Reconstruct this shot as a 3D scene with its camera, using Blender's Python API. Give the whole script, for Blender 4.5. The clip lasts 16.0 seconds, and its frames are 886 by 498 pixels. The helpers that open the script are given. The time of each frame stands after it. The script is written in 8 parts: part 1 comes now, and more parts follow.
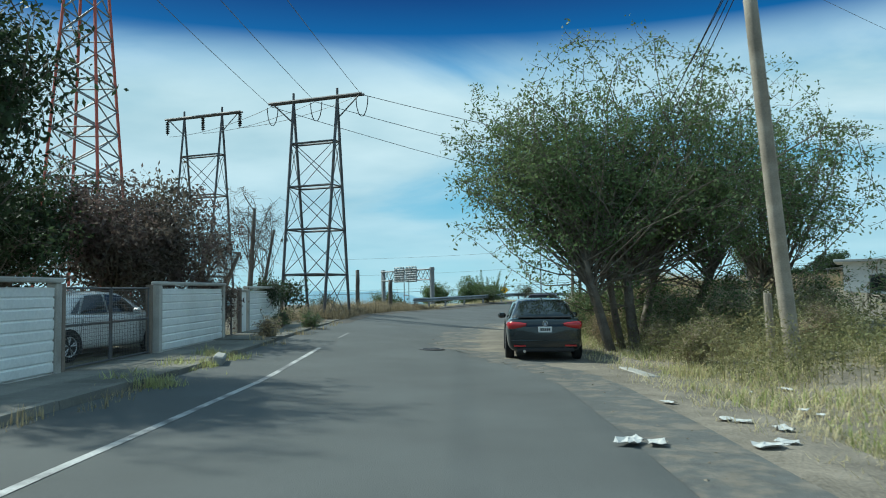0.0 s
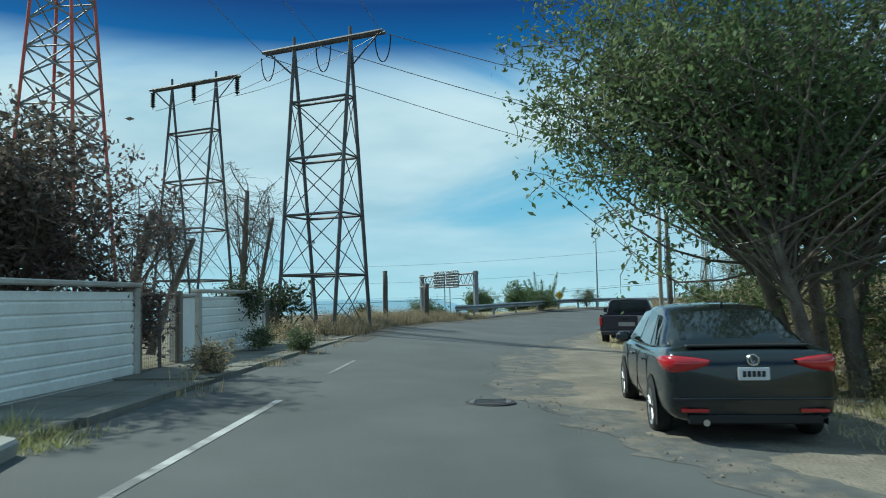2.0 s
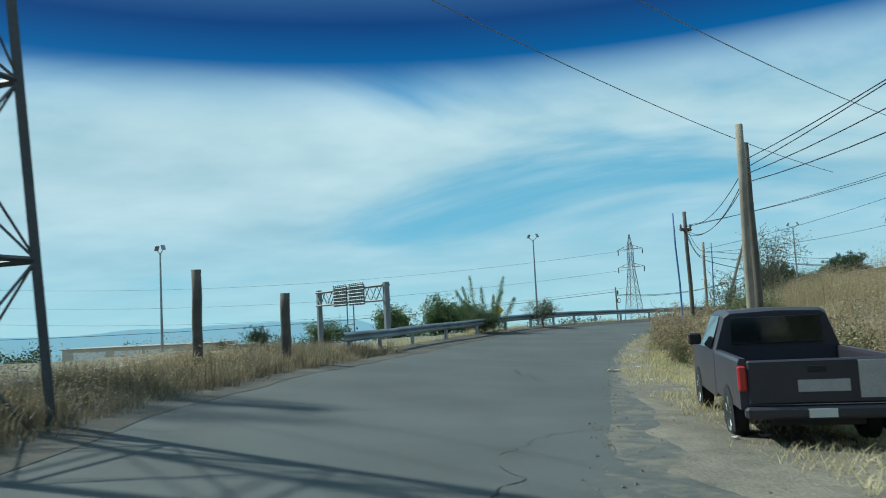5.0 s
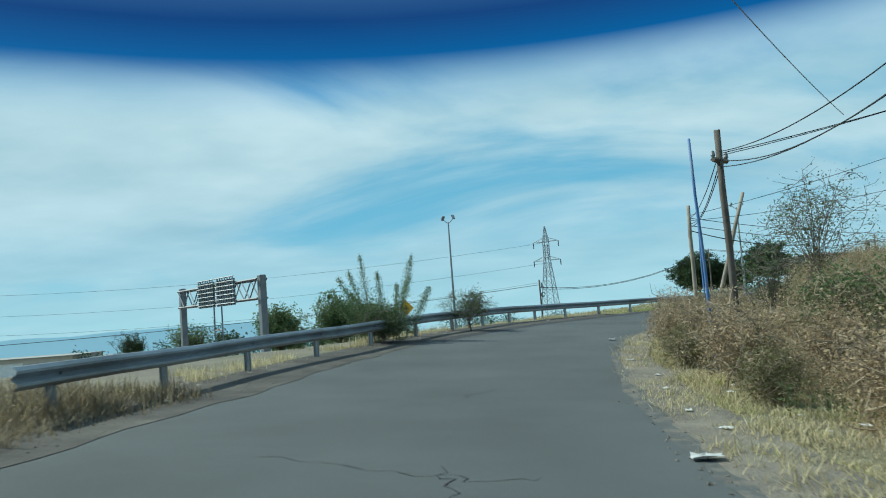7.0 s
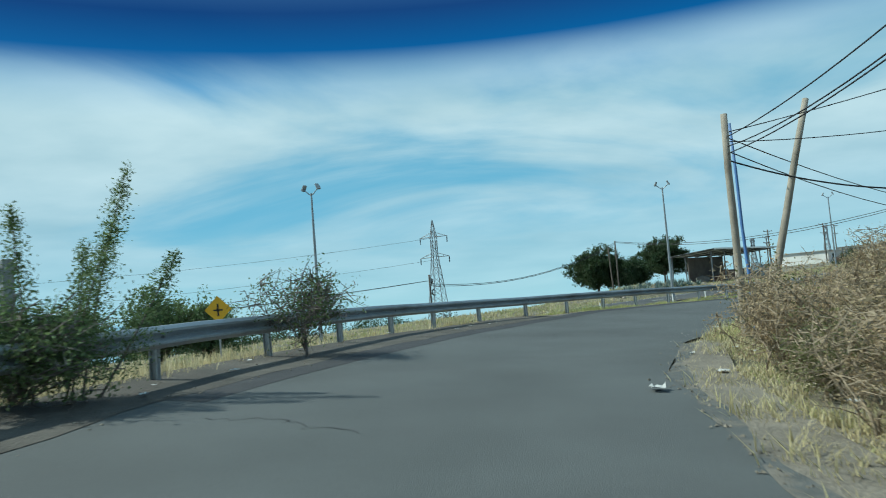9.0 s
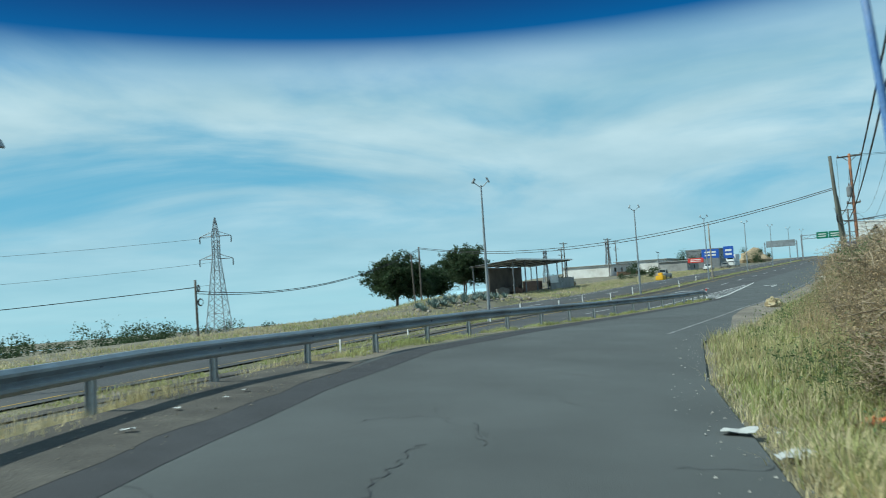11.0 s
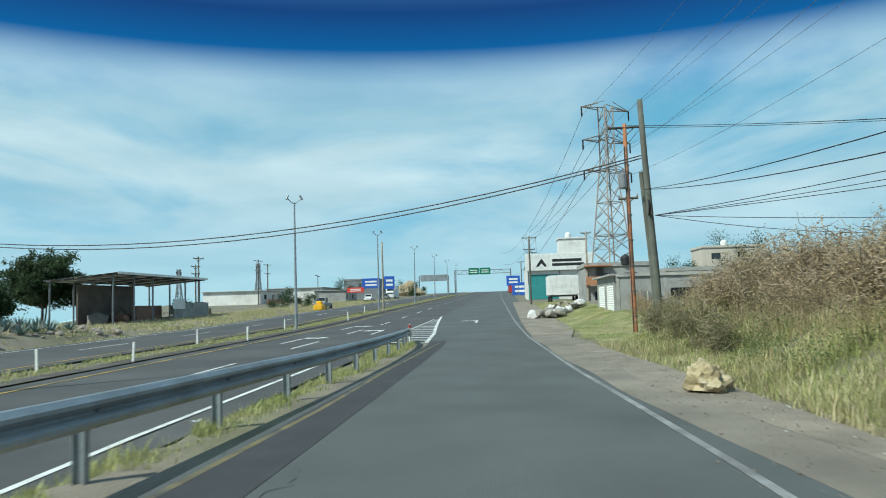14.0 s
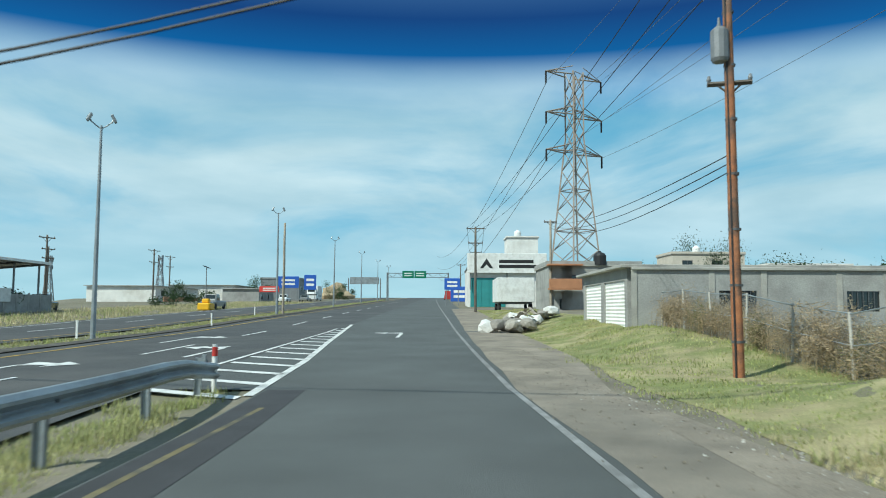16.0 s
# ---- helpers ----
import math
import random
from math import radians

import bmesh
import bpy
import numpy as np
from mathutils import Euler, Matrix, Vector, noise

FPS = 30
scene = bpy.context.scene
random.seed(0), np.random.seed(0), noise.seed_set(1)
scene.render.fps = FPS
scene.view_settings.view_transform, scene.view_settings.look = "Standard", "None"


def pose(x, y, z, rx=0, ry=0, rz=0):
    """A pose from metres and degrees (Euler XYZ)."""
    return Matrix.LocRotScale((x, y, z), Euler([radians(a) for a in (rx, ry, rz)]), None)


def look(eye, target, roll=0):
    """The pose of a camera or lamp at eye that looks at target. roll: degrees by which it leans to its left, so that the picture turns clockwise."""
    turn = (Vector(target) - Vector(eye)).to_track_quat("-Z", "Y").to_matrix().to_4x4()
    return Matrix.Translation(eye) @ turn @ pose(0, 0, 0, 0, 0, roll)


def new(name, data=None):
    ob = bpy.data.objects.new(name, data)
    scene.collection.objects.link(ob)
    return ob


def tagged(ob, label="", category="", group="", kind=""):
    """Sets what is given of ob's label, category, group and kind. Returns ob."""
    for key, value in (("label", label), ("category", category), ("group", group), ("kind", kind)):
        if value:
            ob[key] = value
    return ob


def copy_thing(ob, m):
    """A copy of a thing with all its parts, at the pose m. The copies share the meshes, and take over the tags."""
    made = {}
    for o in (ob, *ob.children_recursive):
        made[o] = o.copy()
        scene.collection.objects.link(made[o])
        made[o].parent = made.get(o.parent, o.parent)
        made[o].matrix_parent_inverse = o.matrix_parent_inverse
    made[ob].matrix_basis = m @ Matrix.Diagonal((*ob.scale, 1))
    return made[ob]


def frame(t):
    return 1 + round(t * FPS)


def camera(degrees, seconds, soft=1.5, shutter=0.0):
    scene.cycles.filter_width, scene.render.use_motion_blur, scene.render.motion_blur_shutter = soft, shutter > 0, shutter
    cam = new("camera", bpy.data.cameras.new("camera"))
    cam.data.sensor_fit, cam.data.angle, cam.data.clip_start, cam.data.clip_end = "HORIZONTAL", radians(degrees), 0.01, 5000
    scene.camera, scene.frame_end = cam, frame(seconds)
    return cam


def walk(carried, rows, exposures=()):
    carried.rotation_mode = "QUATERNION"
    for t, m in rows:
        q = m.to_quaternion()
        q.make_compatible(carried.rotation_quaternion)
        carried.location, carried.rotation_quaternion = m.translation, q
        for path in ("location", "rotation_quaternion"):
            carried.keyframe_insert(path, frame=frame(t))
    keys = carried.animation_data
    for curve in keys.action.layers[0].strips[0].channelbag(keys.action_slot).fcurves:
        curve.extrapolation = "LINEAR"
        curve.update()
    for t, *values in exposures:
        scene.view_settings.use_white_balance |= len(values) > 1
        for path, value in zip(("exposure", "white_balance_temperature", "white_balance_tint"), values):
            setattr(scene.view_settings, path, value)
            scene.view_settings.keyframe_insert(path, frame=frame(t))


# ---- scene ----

# The camera rides along a suburban street, round a bend and down a slip road to a highway.
cam = camera(62.0, 16.0, soft=1.0, shutter=0.22)
PATH = [
    (0, (0.393, -2.989, 1.504), (0.343, -0.992, 1.613), -0.7),
    (0.5, (0.34, -0.923, 1.482), (0.251, 1.072, 1.595), -0.6),
    (1, (0.193, 1.135, 1.48), (0.07, 3.128, 1.599), -0.6),
    (1.5, (0.016, 3.691, 1.43), (-0.134, 5.681, 1.555), -0.9),
    (2, (-0.217, 6.345, 1.389), (-0.378, 8.334, 1.52), -1.2),
    (2.5, (-0.5, 9.087, 1.361), (-0.65, 11.077, 1.503), -1.5),
    (3, (-0.561, 11.732, 1.316), (-0.69, 13.721, 1.469), -2.0),
    (3.5, (-0.742, 14.89, 1.349), (-0.83, 16.881, 1.511), -2.3),
    (4, (-0.78, 18.138, 1.414), (-0.817, 20.131, 1.582), -2.1),
    (6.3, (0.153, 32.153, 1.331), (0.384, 34.132, 1.501), -4.1),
    (6.5, (0.332, 33.485, 1.329), (0.587, 35.462, 1.493), -4.0),
    (7, (0.948, 37.042, 1.284), (1.264, 39.011, 1.439), -4.3),
    (7.5, (1.708, 40.698, 1.225), (2.086, 42.656, 1.373), -4.5),
    (8, (2.66, 44.509, 1.167), (3.107, 46.453, 1.313), -4.7),
    (8.5, (3.634, 48.175, 1.092), (4.162, 50.099, 1.236), -4.7),
    (8.7, (4.026, 49.56, 1.085), (4.588, 51.474, 1.225), -4.7),
    (10.8, (8.764, 60.565, 1.625), (9.819, 62.261, 1.734), -3.8),
    (11, (9.551, 61.923, 1.61), (10.664, 63.581, 1.719), -3.6),
    (11.5, (12.2, 65.718, 1.456), (13.457, 67.269, 1.57), -3.5),
    (12, (15.315, 69.405, 1.357), (16.708, 70.835, 1.484), -3.2),
    (12.5, (18.923, 72.948, 1.357), (20.436, 74.248, 1.497), -3.1),
    (13, (22.887, 76.11, 1.394), (24.498, 77.287, 1.541), -3.0),
    (13.5, (26.845, 78.943, 1.334), (28.527, 80.014, 1.482), -2.5),
    (14, (31.327, 81.61, 1.278), (33.061, 82.597, 1.425), -1.7),
    (14.5, (36.11, 84.114, 1.224), (37.878, 85.037, 1.369), -0.9),
    (15, (40.94, 86.464, 1.177), (42.732, 87.34, 1.325), -0.3),
    (15.5, (45.744, 88.714, 1.104), (47.549, 89.561, 1.258), 0.0),
    (16, (50.651, 90.92, 1.034), (52.461, 91.755, 1.198), 0.3),
]
walk(cam, [(t, look(eye, target, roll)) for t, eye, target, roll in PATH],
     exposures=[(0.0, 0.08, 5900, -6), (4.0, -0.05, 5800, -8), (8.0, -0.05, 5800, -8), (11.0, -0.08, 5800, -8), (14.0, 0.03, 5950, -5), (16.0, 0.03, 5950, -5)])

# ---- light ----
SUN_WAY = Vector((-0.9, 0.43, 0.0)).normalized()
SUN_UP = radians(46)
scene.view_settings.exposure = 0.0


def build_world():
    w = bpy.data.worlds.new("sky")
    w.use_nodes = True
    scene.world = w
    nt = w.node_tree
    nt.nodes.clear()
    N, L = nt.nodes.new, nt.links.new
    out, bg = N("ShaderNodeOutputWorld"), N("ShaderNodeBackground")
    bg.inputs["Strength"].default_value = 0.1
    sky = N("ShaderNodeTexSky")
    sky.sky_type, sky.sun_disc = "NISHITA", False
    sky.sun_elevation, sky.sun_rotation = SUN_UP, math.atan2(SUN_WAY.x, SUN_WAY.y)
    sky.air_density, sky.dust_density, sky.ozone_density = 1.0, 0.6, 2.0
    co = N("ShaderNodeTexCoord")
    sep = N("ShaderNodeSeparateXYZ")
    L(co.outputs["Generated"], sep.inputs[0])
    # clouds drift on a plane far overhead: direction divided by height
    hi = N("ShaderNodeMath"); hi.operation = "ADD"; hi.inputs[1].default_value = 0.16
    L(sep.outputs["Z"], hi.inputs[0])
    hc = N("ShaderNodeMath"); hc.operation = "MAXIMUM"; hc.inputs[1].default_value = 0.05
    L(hi.outputs[0], hc.inputs[0])
    dx = N("ShaderNodeMath"); dx.operation = "DIVIDE"
    dy = N("ShaderNodeMath"); dy.operation = "DIVIDE"
    L(sep.outputs["X"], dx.inputs[0]); L(hc.outputs[0], dx.inputs[1])
    L(sep.outputs["Y"], dy.inputs[0]); L(hc.outputs[0], dy.inputs[1])
    comb = N("ShaderNodeCombineXYZ")
    L(dx.outputs[0], comb.inputs["X"]); L(dy.outputs[0], comb.inputs["Y"])
    mp = N("ShaderNodeMapping")
    mp.inputs["Rotation"].default_value = (0, 0, radians(25))
    mp.inputs["Scale"].default_value = (0.62, 0.72, 1)
    mp.inputs["Location"].default_value = (3.3, 1.7, 0)
    L(comb.outputs[0], mp.inputs["Vector"])
    n1 = N("ShaderNodeTexNoise"); n1.inputs["Scale"].default_value = 0.9
    n1.inputs["Detail"].default_value = 9.0; n1.inputs["Roughness"].default_value = 0.55; n1.inputs["Distortion"].default_value = 0.6
    L(mp.outputs[0], n1.inputs["Vector"])
    cover = N("ShaderNodeMapRange"); cover.interpolation_type = "SMOOTHSTEP"
    cover.inputs["From Min"].default_value, cover.inputs["From Max"].default_value = 0.27, 0.53
    cover.inputs["To Max"].default_value = 0.97
    L(n1.outputs["Fac"], cover.inputs["Value"])
    # a thin veil lies in a belt below the tint band; horizon pale blue
    belt = N("ShaderNodeValToRGB")
    el = belt.color_ramp.elements
    el[0].position, el[0].color = 0.0, (0.25, 0.25, 0.25, 1)
    el[1].position, el[1].color = 0.06, (0.5, 0.5, 0.5, 1)
    for p, v in ((0.13, 0.85), (0.20, 1.0), (0.25, 1.0), (0.29, 0.7), (0.332, 0.0), (0.43, 0.02), (0.6, 0.6), (1.0, 0.7)):
        e = el.new(p); e.color = (v, v, v, 1)
    L(sep.outputs["Z"], belt.inputs["Fac"])
    fac = N("ShaderNodeMath"); fac.operation = "MULTIPLY"
    L(cover.outputs[0], fac.inputs[0]); L(belt.outputs["Color"], fac.inputs[1])
    # clear sky colour by height; the dark blue band imitates a windscreen's tinted top
    clear = N("ShaderNodeValToRGB")
    ec = clear.color_ramp.elements
    ec[0].position, ec[0].color = 0.0, (0.44, 0.69, 0.79, 1)
    ec[1].position, ec[1].color = 0.12, (0.21, 0.49, 0.69, 1)
    for p, c in ((0.25, (0.16, 0.42, 0.62)), (0.288, (0.07, 0.30, 0.60)), (0.323, (0.010, 0.12, 0.36)), (0.375, (0.003, 0.045, 0.20)), (0.55, (0.14, 0.30, 0.52)), (1.0, (0.24, 0.42, 0.62))):
        e = ec.new(p); e.color = (*c, 1)
    L(sep.outputs["Z"], clear.inputs["Fac"])
    tint = N("ShaderNodeMix"); tint.data_type = "RGBA"; tint.blend_type = "MIX"
    tint.inputs["Factor"].default_value = 0.95
    up = N("ShaderNodeVectorMath"); up.operation = "SCALE"; up.inputs["Scale"].default_value = 10.0
    L(clear.outputs["Color"], up.inputs[0])
    L(sky.outputs[0], tint.inputs["A"]); L(up.outputs[0], tint.inputs["B"])
    shade = N("ShaderNodeTexNoise"); shade.inputs["Scale"].default_value = 2.2; shade.inputs["Detail"].default_value = 6.0
    L(mp.outputs[0], shade.inputs["Vector"])
    white = N("ShaderNodeValToRGB")
    white.color_ramp.elements[0].position, white.color_ramp.elements[0].color = 0.3, (0.46, 0.60, 0.68, 1)
    white.color_ramp.elements[1].position, white.color_ramp.elements[1].color = 0.7, (0.71, 0.80, 0.85, 1)
    L(shade.outputs["Fac"], white.inputs["Fac"])
    up2 = N("ShaderNodeVectorMath"); up2.operation = "SCALE"; up2.inputs["Scale"].default_value = 10.0
    L(white.outputs["Color"], up2.inputs[0])
    mix = N("ShaderNodeMix"); mix.data_type = "RGBA"
    L(fac.outputs[0], mix.inputs["Factor"]); L(tint.outputs["Result"], mix.inputs["A"]); L(up2.outputs[0], mix.inputs["B"])
    L(mix.outputs["Result"], bg.inputs["Color"]); L(bg.outputs[0], out.inputs[0])


build_world()
sun = new("sun", bpy.data.lights.new("sun", "SUN"))
sun.data.energy, sun.data.angle, sun.data.color = 4.9, radians(1.2), (1.0, 0.935, 0.84)
sun.matrix_world = look(SUN_WAY * 200 * math.cos(SUN_UP) + Vector((0, 0, 200 * math.sin(SUN_UP))), (0, 0, 0))


# ---- materials ----
def material(name, base, rough=0.8, metal=0.0, vary=0.25, scale=3.0, fine=60.0, bump=0.15, second=None, mixlow=0.45, mixhigh=0.65, spec=0.4, island=0.0, obrand=0.0):
    """A procedural surface: base colour broken up at two scales, a second colour in patches, fine relief."""
    m = bpy.data.materials.new(name)
    m.use_nodes = True
    nt = m.node_tree
    N, L = nt.nodes.new, nt.links.new
    bsdf = nt.nodes["Principled BSDF"]
    bsdf.inputs["Roughness"].default_value, bsdf.inputs["Metallic"].default_value = rough, metal
    bsdf.inputs["Specular IOR Level"].default_value = spec
    co = N("ShaderNodeTexCoord")
    a = N("ShaderNodeTexNoise"); a.inputs["Scale"].default_value = scale; a.inputs["Detail"].default_value = 5
    b = N("ShaderNodeTexNoise"); b.inputs["Scale"].default_value = fine; b.inputs["Detail"].default_value = 3
    L(co.outputs["Object"], a.inputs["Vector"]); L(co.outputs["Object"], b.inputs["Vector"])
    add = N("ShaderNodeMath"); add.operation = "ADD"
    L(a.outputs["Fac"], add.inputs[0]); L(b.outputs["Fac"], add.inputs[1])
    last = add.outputs[0]
    lo, hi = 0.6, 1.4
    for strength, node, sock in ((island, "ShaderNodeNewGeometry", "Random Per Island"), (obrand, "ShaderNodeObjectInfo", "Random")):
        if strength:
            g = N(node)
            sc = N("ShaderNodeMath"); sc.operation = "MULTIPLY_ADD"
            sc.inputs[1].default_value = strength; sc.inputs[2].default_value = -strength / 2
            L(g.outputs[sock], sc.inputs[0])
            ad = N("ShaderNodeMath"); ad.operation = "ADD"
            L(last, ad.inputs[0]); L(sc.outputs[0], ad.inputs[1])
            last = ad.outputs[0]
            hi += strength / 4; lo -= strength / 4
    ramp = N("ShaderNodeMapRange")
    ramp.inputs["From Min"].default_value, ramp.inputs["From Max"].default_value = lo, hi
    ramp.inputs["To Min"].default_value, ramp.inputs["To Max"].default_value = 1 - vary, 1 + vary
    L(last, ramp.inputs["Value"])
    col = N("ShaderNodeMix"); col.data_type = "RGBA"
    col.inputs["A"].default_value = (*base, 1)
    col.inputs["B"].default_value = (*(second or base), 1)
    patch = N("ShaderNodeMapRange")
    patch.inputs["From Min"].default_value, patch.inputs["From Max"].default_value = mixlow, mixhigh
    c = N("ShaderNodeTexNoise"); c.inputs["Scale"].default_value = scale * 0.37; c.inputs["Detail"].default_value = 7; c.inputs["Roughness"].default_value = 0.65
    L(co.outputs["Object"], c.inputs["Vector"]); L(c.outputs["Fac"], patch.inputs["Value"]); L(patch.outputs[0], col.inputs["Factor"])
    mul = N("ShaderNodeVectorMath"); mul.operation = "SCALE"
    L(col.outputs["Result"], mul.inputs[0]); L(ramp.outputs[0], mul.inputs["Scale"])
    L(mul.outputs[0], bsdf.inputs["Base Color"])
    if bump:
        bp = N("ShaderNodeBump"); bp.inputs["Strength"].default_value = bump; bp.inputs["Distance"].default_value = 0.02
        L(b.outputs["Fac"], bp.inputs["Height"]); L(bp.outputs[0], bsdf.inputs["Normal"])
    return m


def leafy(name, base, second, vary=0.5):
    """Leaves: matt, with light coming through."""
    m = material(name, base, rough=0.55, vary=vary, scale=0.7, fine=5, bump=0, second=second, island=0.8, spec=0.25)
    nt = m.node_tree
    bsdf, out = nt.nodes["Principled BSDF"], nt.nodes["Material Output"]
    tr = nt.nodes.new("ShaderNodeBsdfTranslucent")
    mx = nt.nodes.new("ShaderNodeMixShader"); mx.inputs[0].default_value = 0.42
    src = bsdf.inputs["Base Color"].links[0].from_socket
    nt.links.new(src, tr.inputs["Color"])
    nt.links.new(bsdf.outputs[0], mx.inputs[1]); nt.links.new(tr.outputs[0], mx.inputs[2]); nt.links.new(mx.outputs[0], out.inputs[0])
    return m


M = {
    "asphalt": material("asphalt", (0.122, 0.117, 0.108), rough=0.85, vary=0.22, scale=0.6, fine=90, bump=0.25, second=(0.105, 0.098, 0.089)),
    "asphalt_old": material("worn_asphalt", (0.092, 0.098, 0.096), rough=0.88, vary=0.26, scale=0.45, fine=80, bump=0.4, second=(0.081, 0.085, 0.083), mixlow=0.4, mixhigh=0.6),
    "asphalt_hwy": material("highway_asphalt", (0.062, 0.062, 0.062), rough=0.85, vary=0.25, scale=0.5, fine=90, bump=0.25, second=(0.085, 0.083, 0.08)),
    "shoulder": material("dusty_shoulder", (0.25, 0.213, 0.168), rough=0.92, vary=0.45, scale=1.0, fine=45, bump=0.6, second=(0.195, 0.168, 0.134), mixlow=0.4, mixhigh=0.62),
    "dark_edge": material("patched_asphalt", (0.045, 0.045, 0.048), rough=0.9, vary=0.3, scale=1.5, fine=90, bump=0.4),
    "soil": material("dry_soil", (0.185, 0.16, 0.125), rough=0.95, vary=0.35, scale=0.5, fine=25, bump=0.6, second=(0.15, 0.14, 0.085), mixlow=0.42, mixhigh=0.58),
    "gravel": material("gravel", (0.20, 0.175, 0.138), rough=0.95, vary=0.5, scale=1.6, fine=28, bump=1.0, second=(0.145, 0.128, 0.102)),
    "footpath": material("dusty_footpath", (0.20, 0.19, 0.168), rough=0.95, vary=0.4, scale=1.0, fine=40, bump=0.5, second=(0.125, 0.12, 0.10), mixlow=0.4, mixhigh=0.6, obrand=0.5),
    "turf": material("short_turf", (0.17, 0.185, 0.065), rough=0.95, vary=0.45, scale=1.1, fine=35, bump=0.8, second=(0.30, 0.26, 0.14), mixlow=0.44, mixhigh=0.58),
    "concrete": material("concrete", (0.36, 0.35, 0.32), rough=0.9, vary=0.25, scale=1.2, fine=50, bump=0.3, second=(0.24, 0.235, 0.22)),
    "paint_white": material("road_paint", (0.62, 0.62, 0.60), rough=0.7, vary=0.25, scale=2.5, fine=50, bump=0.2, second=(0.35, 0.35, 0.34), mixlow=0.5, mixhigh=0.7),
    "paint_worn": material("worn_road_paint", (0.42, 0.42, 0.41), rough=0.8, vary=0.35, scale=3, fine=50, bump=0.2, second=(0.15, 0.15, 0.15), mixlow=0.45, mixhigh=0.6),
    "paint_faint": material("faint_road_paint", (0.255, 0.255, 0.25), rough=0.8, vary=0.35, scale=3, fine=50, bump=0.2, second=(0.165, 0.163, 0.158), mixlow=0.42, mixhigh=0.58),
    "paint_brown": material("worn_yellow_paint", (0.17, 0.14, 0.07), rough=0.85, vary=0.35, scale=3, fine=50, bump=0.2, second=(0.08, 0.075, 0.06), mixlow=0.42, mixhigh=0.58),
    "paint_yellow": material("yellow_road_paint", (0.42, 0.28, 0.06), rough=0.8, vary=0.3, scale=3, fine=50, bump=0.2, second=(0.14, 0.12, 0.07), mixlow=0.45, mixhigh=0.62),
    "galv": material("galvanised_steel", (0.34, 0.37, 0.39), rough=0.5, metal=0.55, vary=0.2, scale=1.5, fine=30, bump=0.05, second=(0.24, 0.25, 0.25)),
    "steel_dark": material("dark_steel", (0.115, 0.115, 0.12), rough=0.6, metal=0.3, vary=0.3, scale=2, fine=30, bump=0.05, second=(0.12, 0.07, 0.045), mixlow=0.55, mixhigh=0.75),
    "steel_grey": material("grey_steel", (0.22, 0.23, 0.24), rough=0.6, metal=0.35, vary=0.25, scale=2, fine=30, bump=0.05),
    "white_wall": material("white_painted_metal", (0.84, 0.84, 0.81), rough=0.55, vary=0.12, scale=1.0, fine=20, bump=0.05, second=(0.70, 0.69, 0.64), mixlow=0.5, mixhigh=0.75),
    "wood_pole": material("weathered_wood", (0.33, 0.29, 0.235), rough=0.9, vary=0.3, scale=2.5, fine=45, bump=0.3, second=(0.22, 0.19, 0.15)),
    "wood_dark": material("tarred_wood", (0.10, 0.085, 0.07), rough=0.85, vary=0.3, scale=2.5, fine=45, bump=0.3, second=(0.16, 0.14, 0.12)),
    "rust_wood": material("rust_red_pole", (0.34, 0.14, 0.065), rough=0.8, vary=0.45, scale=2.6, fine=40, bump=0.4, second=(0.13, 0.085, 0.065), mixlow=0.46, mixhigh=0.58),
    "bark": material("bark", (0.14, 0.115, 0.09), rough=0.95, vary=0.4, scale=4, fine=40, bump=0.8, second=(0.20, 0.175, 0.14)),
    "bark_grey": material("bare_bark", (0.17, 0.145, 0.125), rough=0.95, vary=0.35, scale=4, fine=40, bump=0.6),
    "leaf_green": leafy("green_leaves", (0.125, 0.18, 0.075), (0.165, 0.205, 0.085)),
    "leaf_dark": leafy("dark_leaves", (0.040, 0.062, 0.028), (0.06, 0.085, 0.035)),
    "leaf_red": leafy("reddish_leaves", (0.145, 0.105, 0.095), (0.10, 0.10, 0.06)),
    "leaf_far": leafy("distant_leaves", (0.045, 0.075, 0.032), (0.07, 0.10, 0.045)),
    "grass_dry": leafy("dry_grass", (0.41, 0.34, 0.205), (0.31, 0.255, 0.145)),
    "grass_straw": leafy("straw_grass", (0.58, 0.505, 0.315), (0.48, 0.415, 0.22)),
    "grass_green": leafy("green_grass", (0.35, 0.375, 0.145), (0.46, 0.44, 0.215)),
    "grass_grey": leafy("grey_brown_grass", (0.25, 0.205, 0.13), (0.19, 0.16, 0.10)),
    "weed_brown": leafy("brown_weeds", (0.46, 0.355, 0.22), (0.37, 0.29, 0.17)),
    "dark_dirt": material("dark_verge_dirt", (0.078, 0.07, 0.06), rough=0.95, vary=0.45, scale=1.3, fine=30, bump=0.9, second=(0.13, 0.118, 0.098), mixlow=0.5, mixhigh=0.7),
    "leaf_olive": leafy("olive_leaves", (0.19, 0.195, 0.085), (0.27, 0.24, 0.12)),
    "dry_stem": material("dry_stem", (0.30, 0.24, 0.165), rough=0.9, vary=0.3, scale=4, fine=40, bump=0.2),
    "cable": material("black_cable", (0.02, 0.02, 0.022), rough=0.6, vary=0.1, bump=0),
    "cable_grey": material("aluminium_cable", (0.16, 0.17, 0.18), rough=0.5, metal=0.4, vary=0.1, bump=0),
}


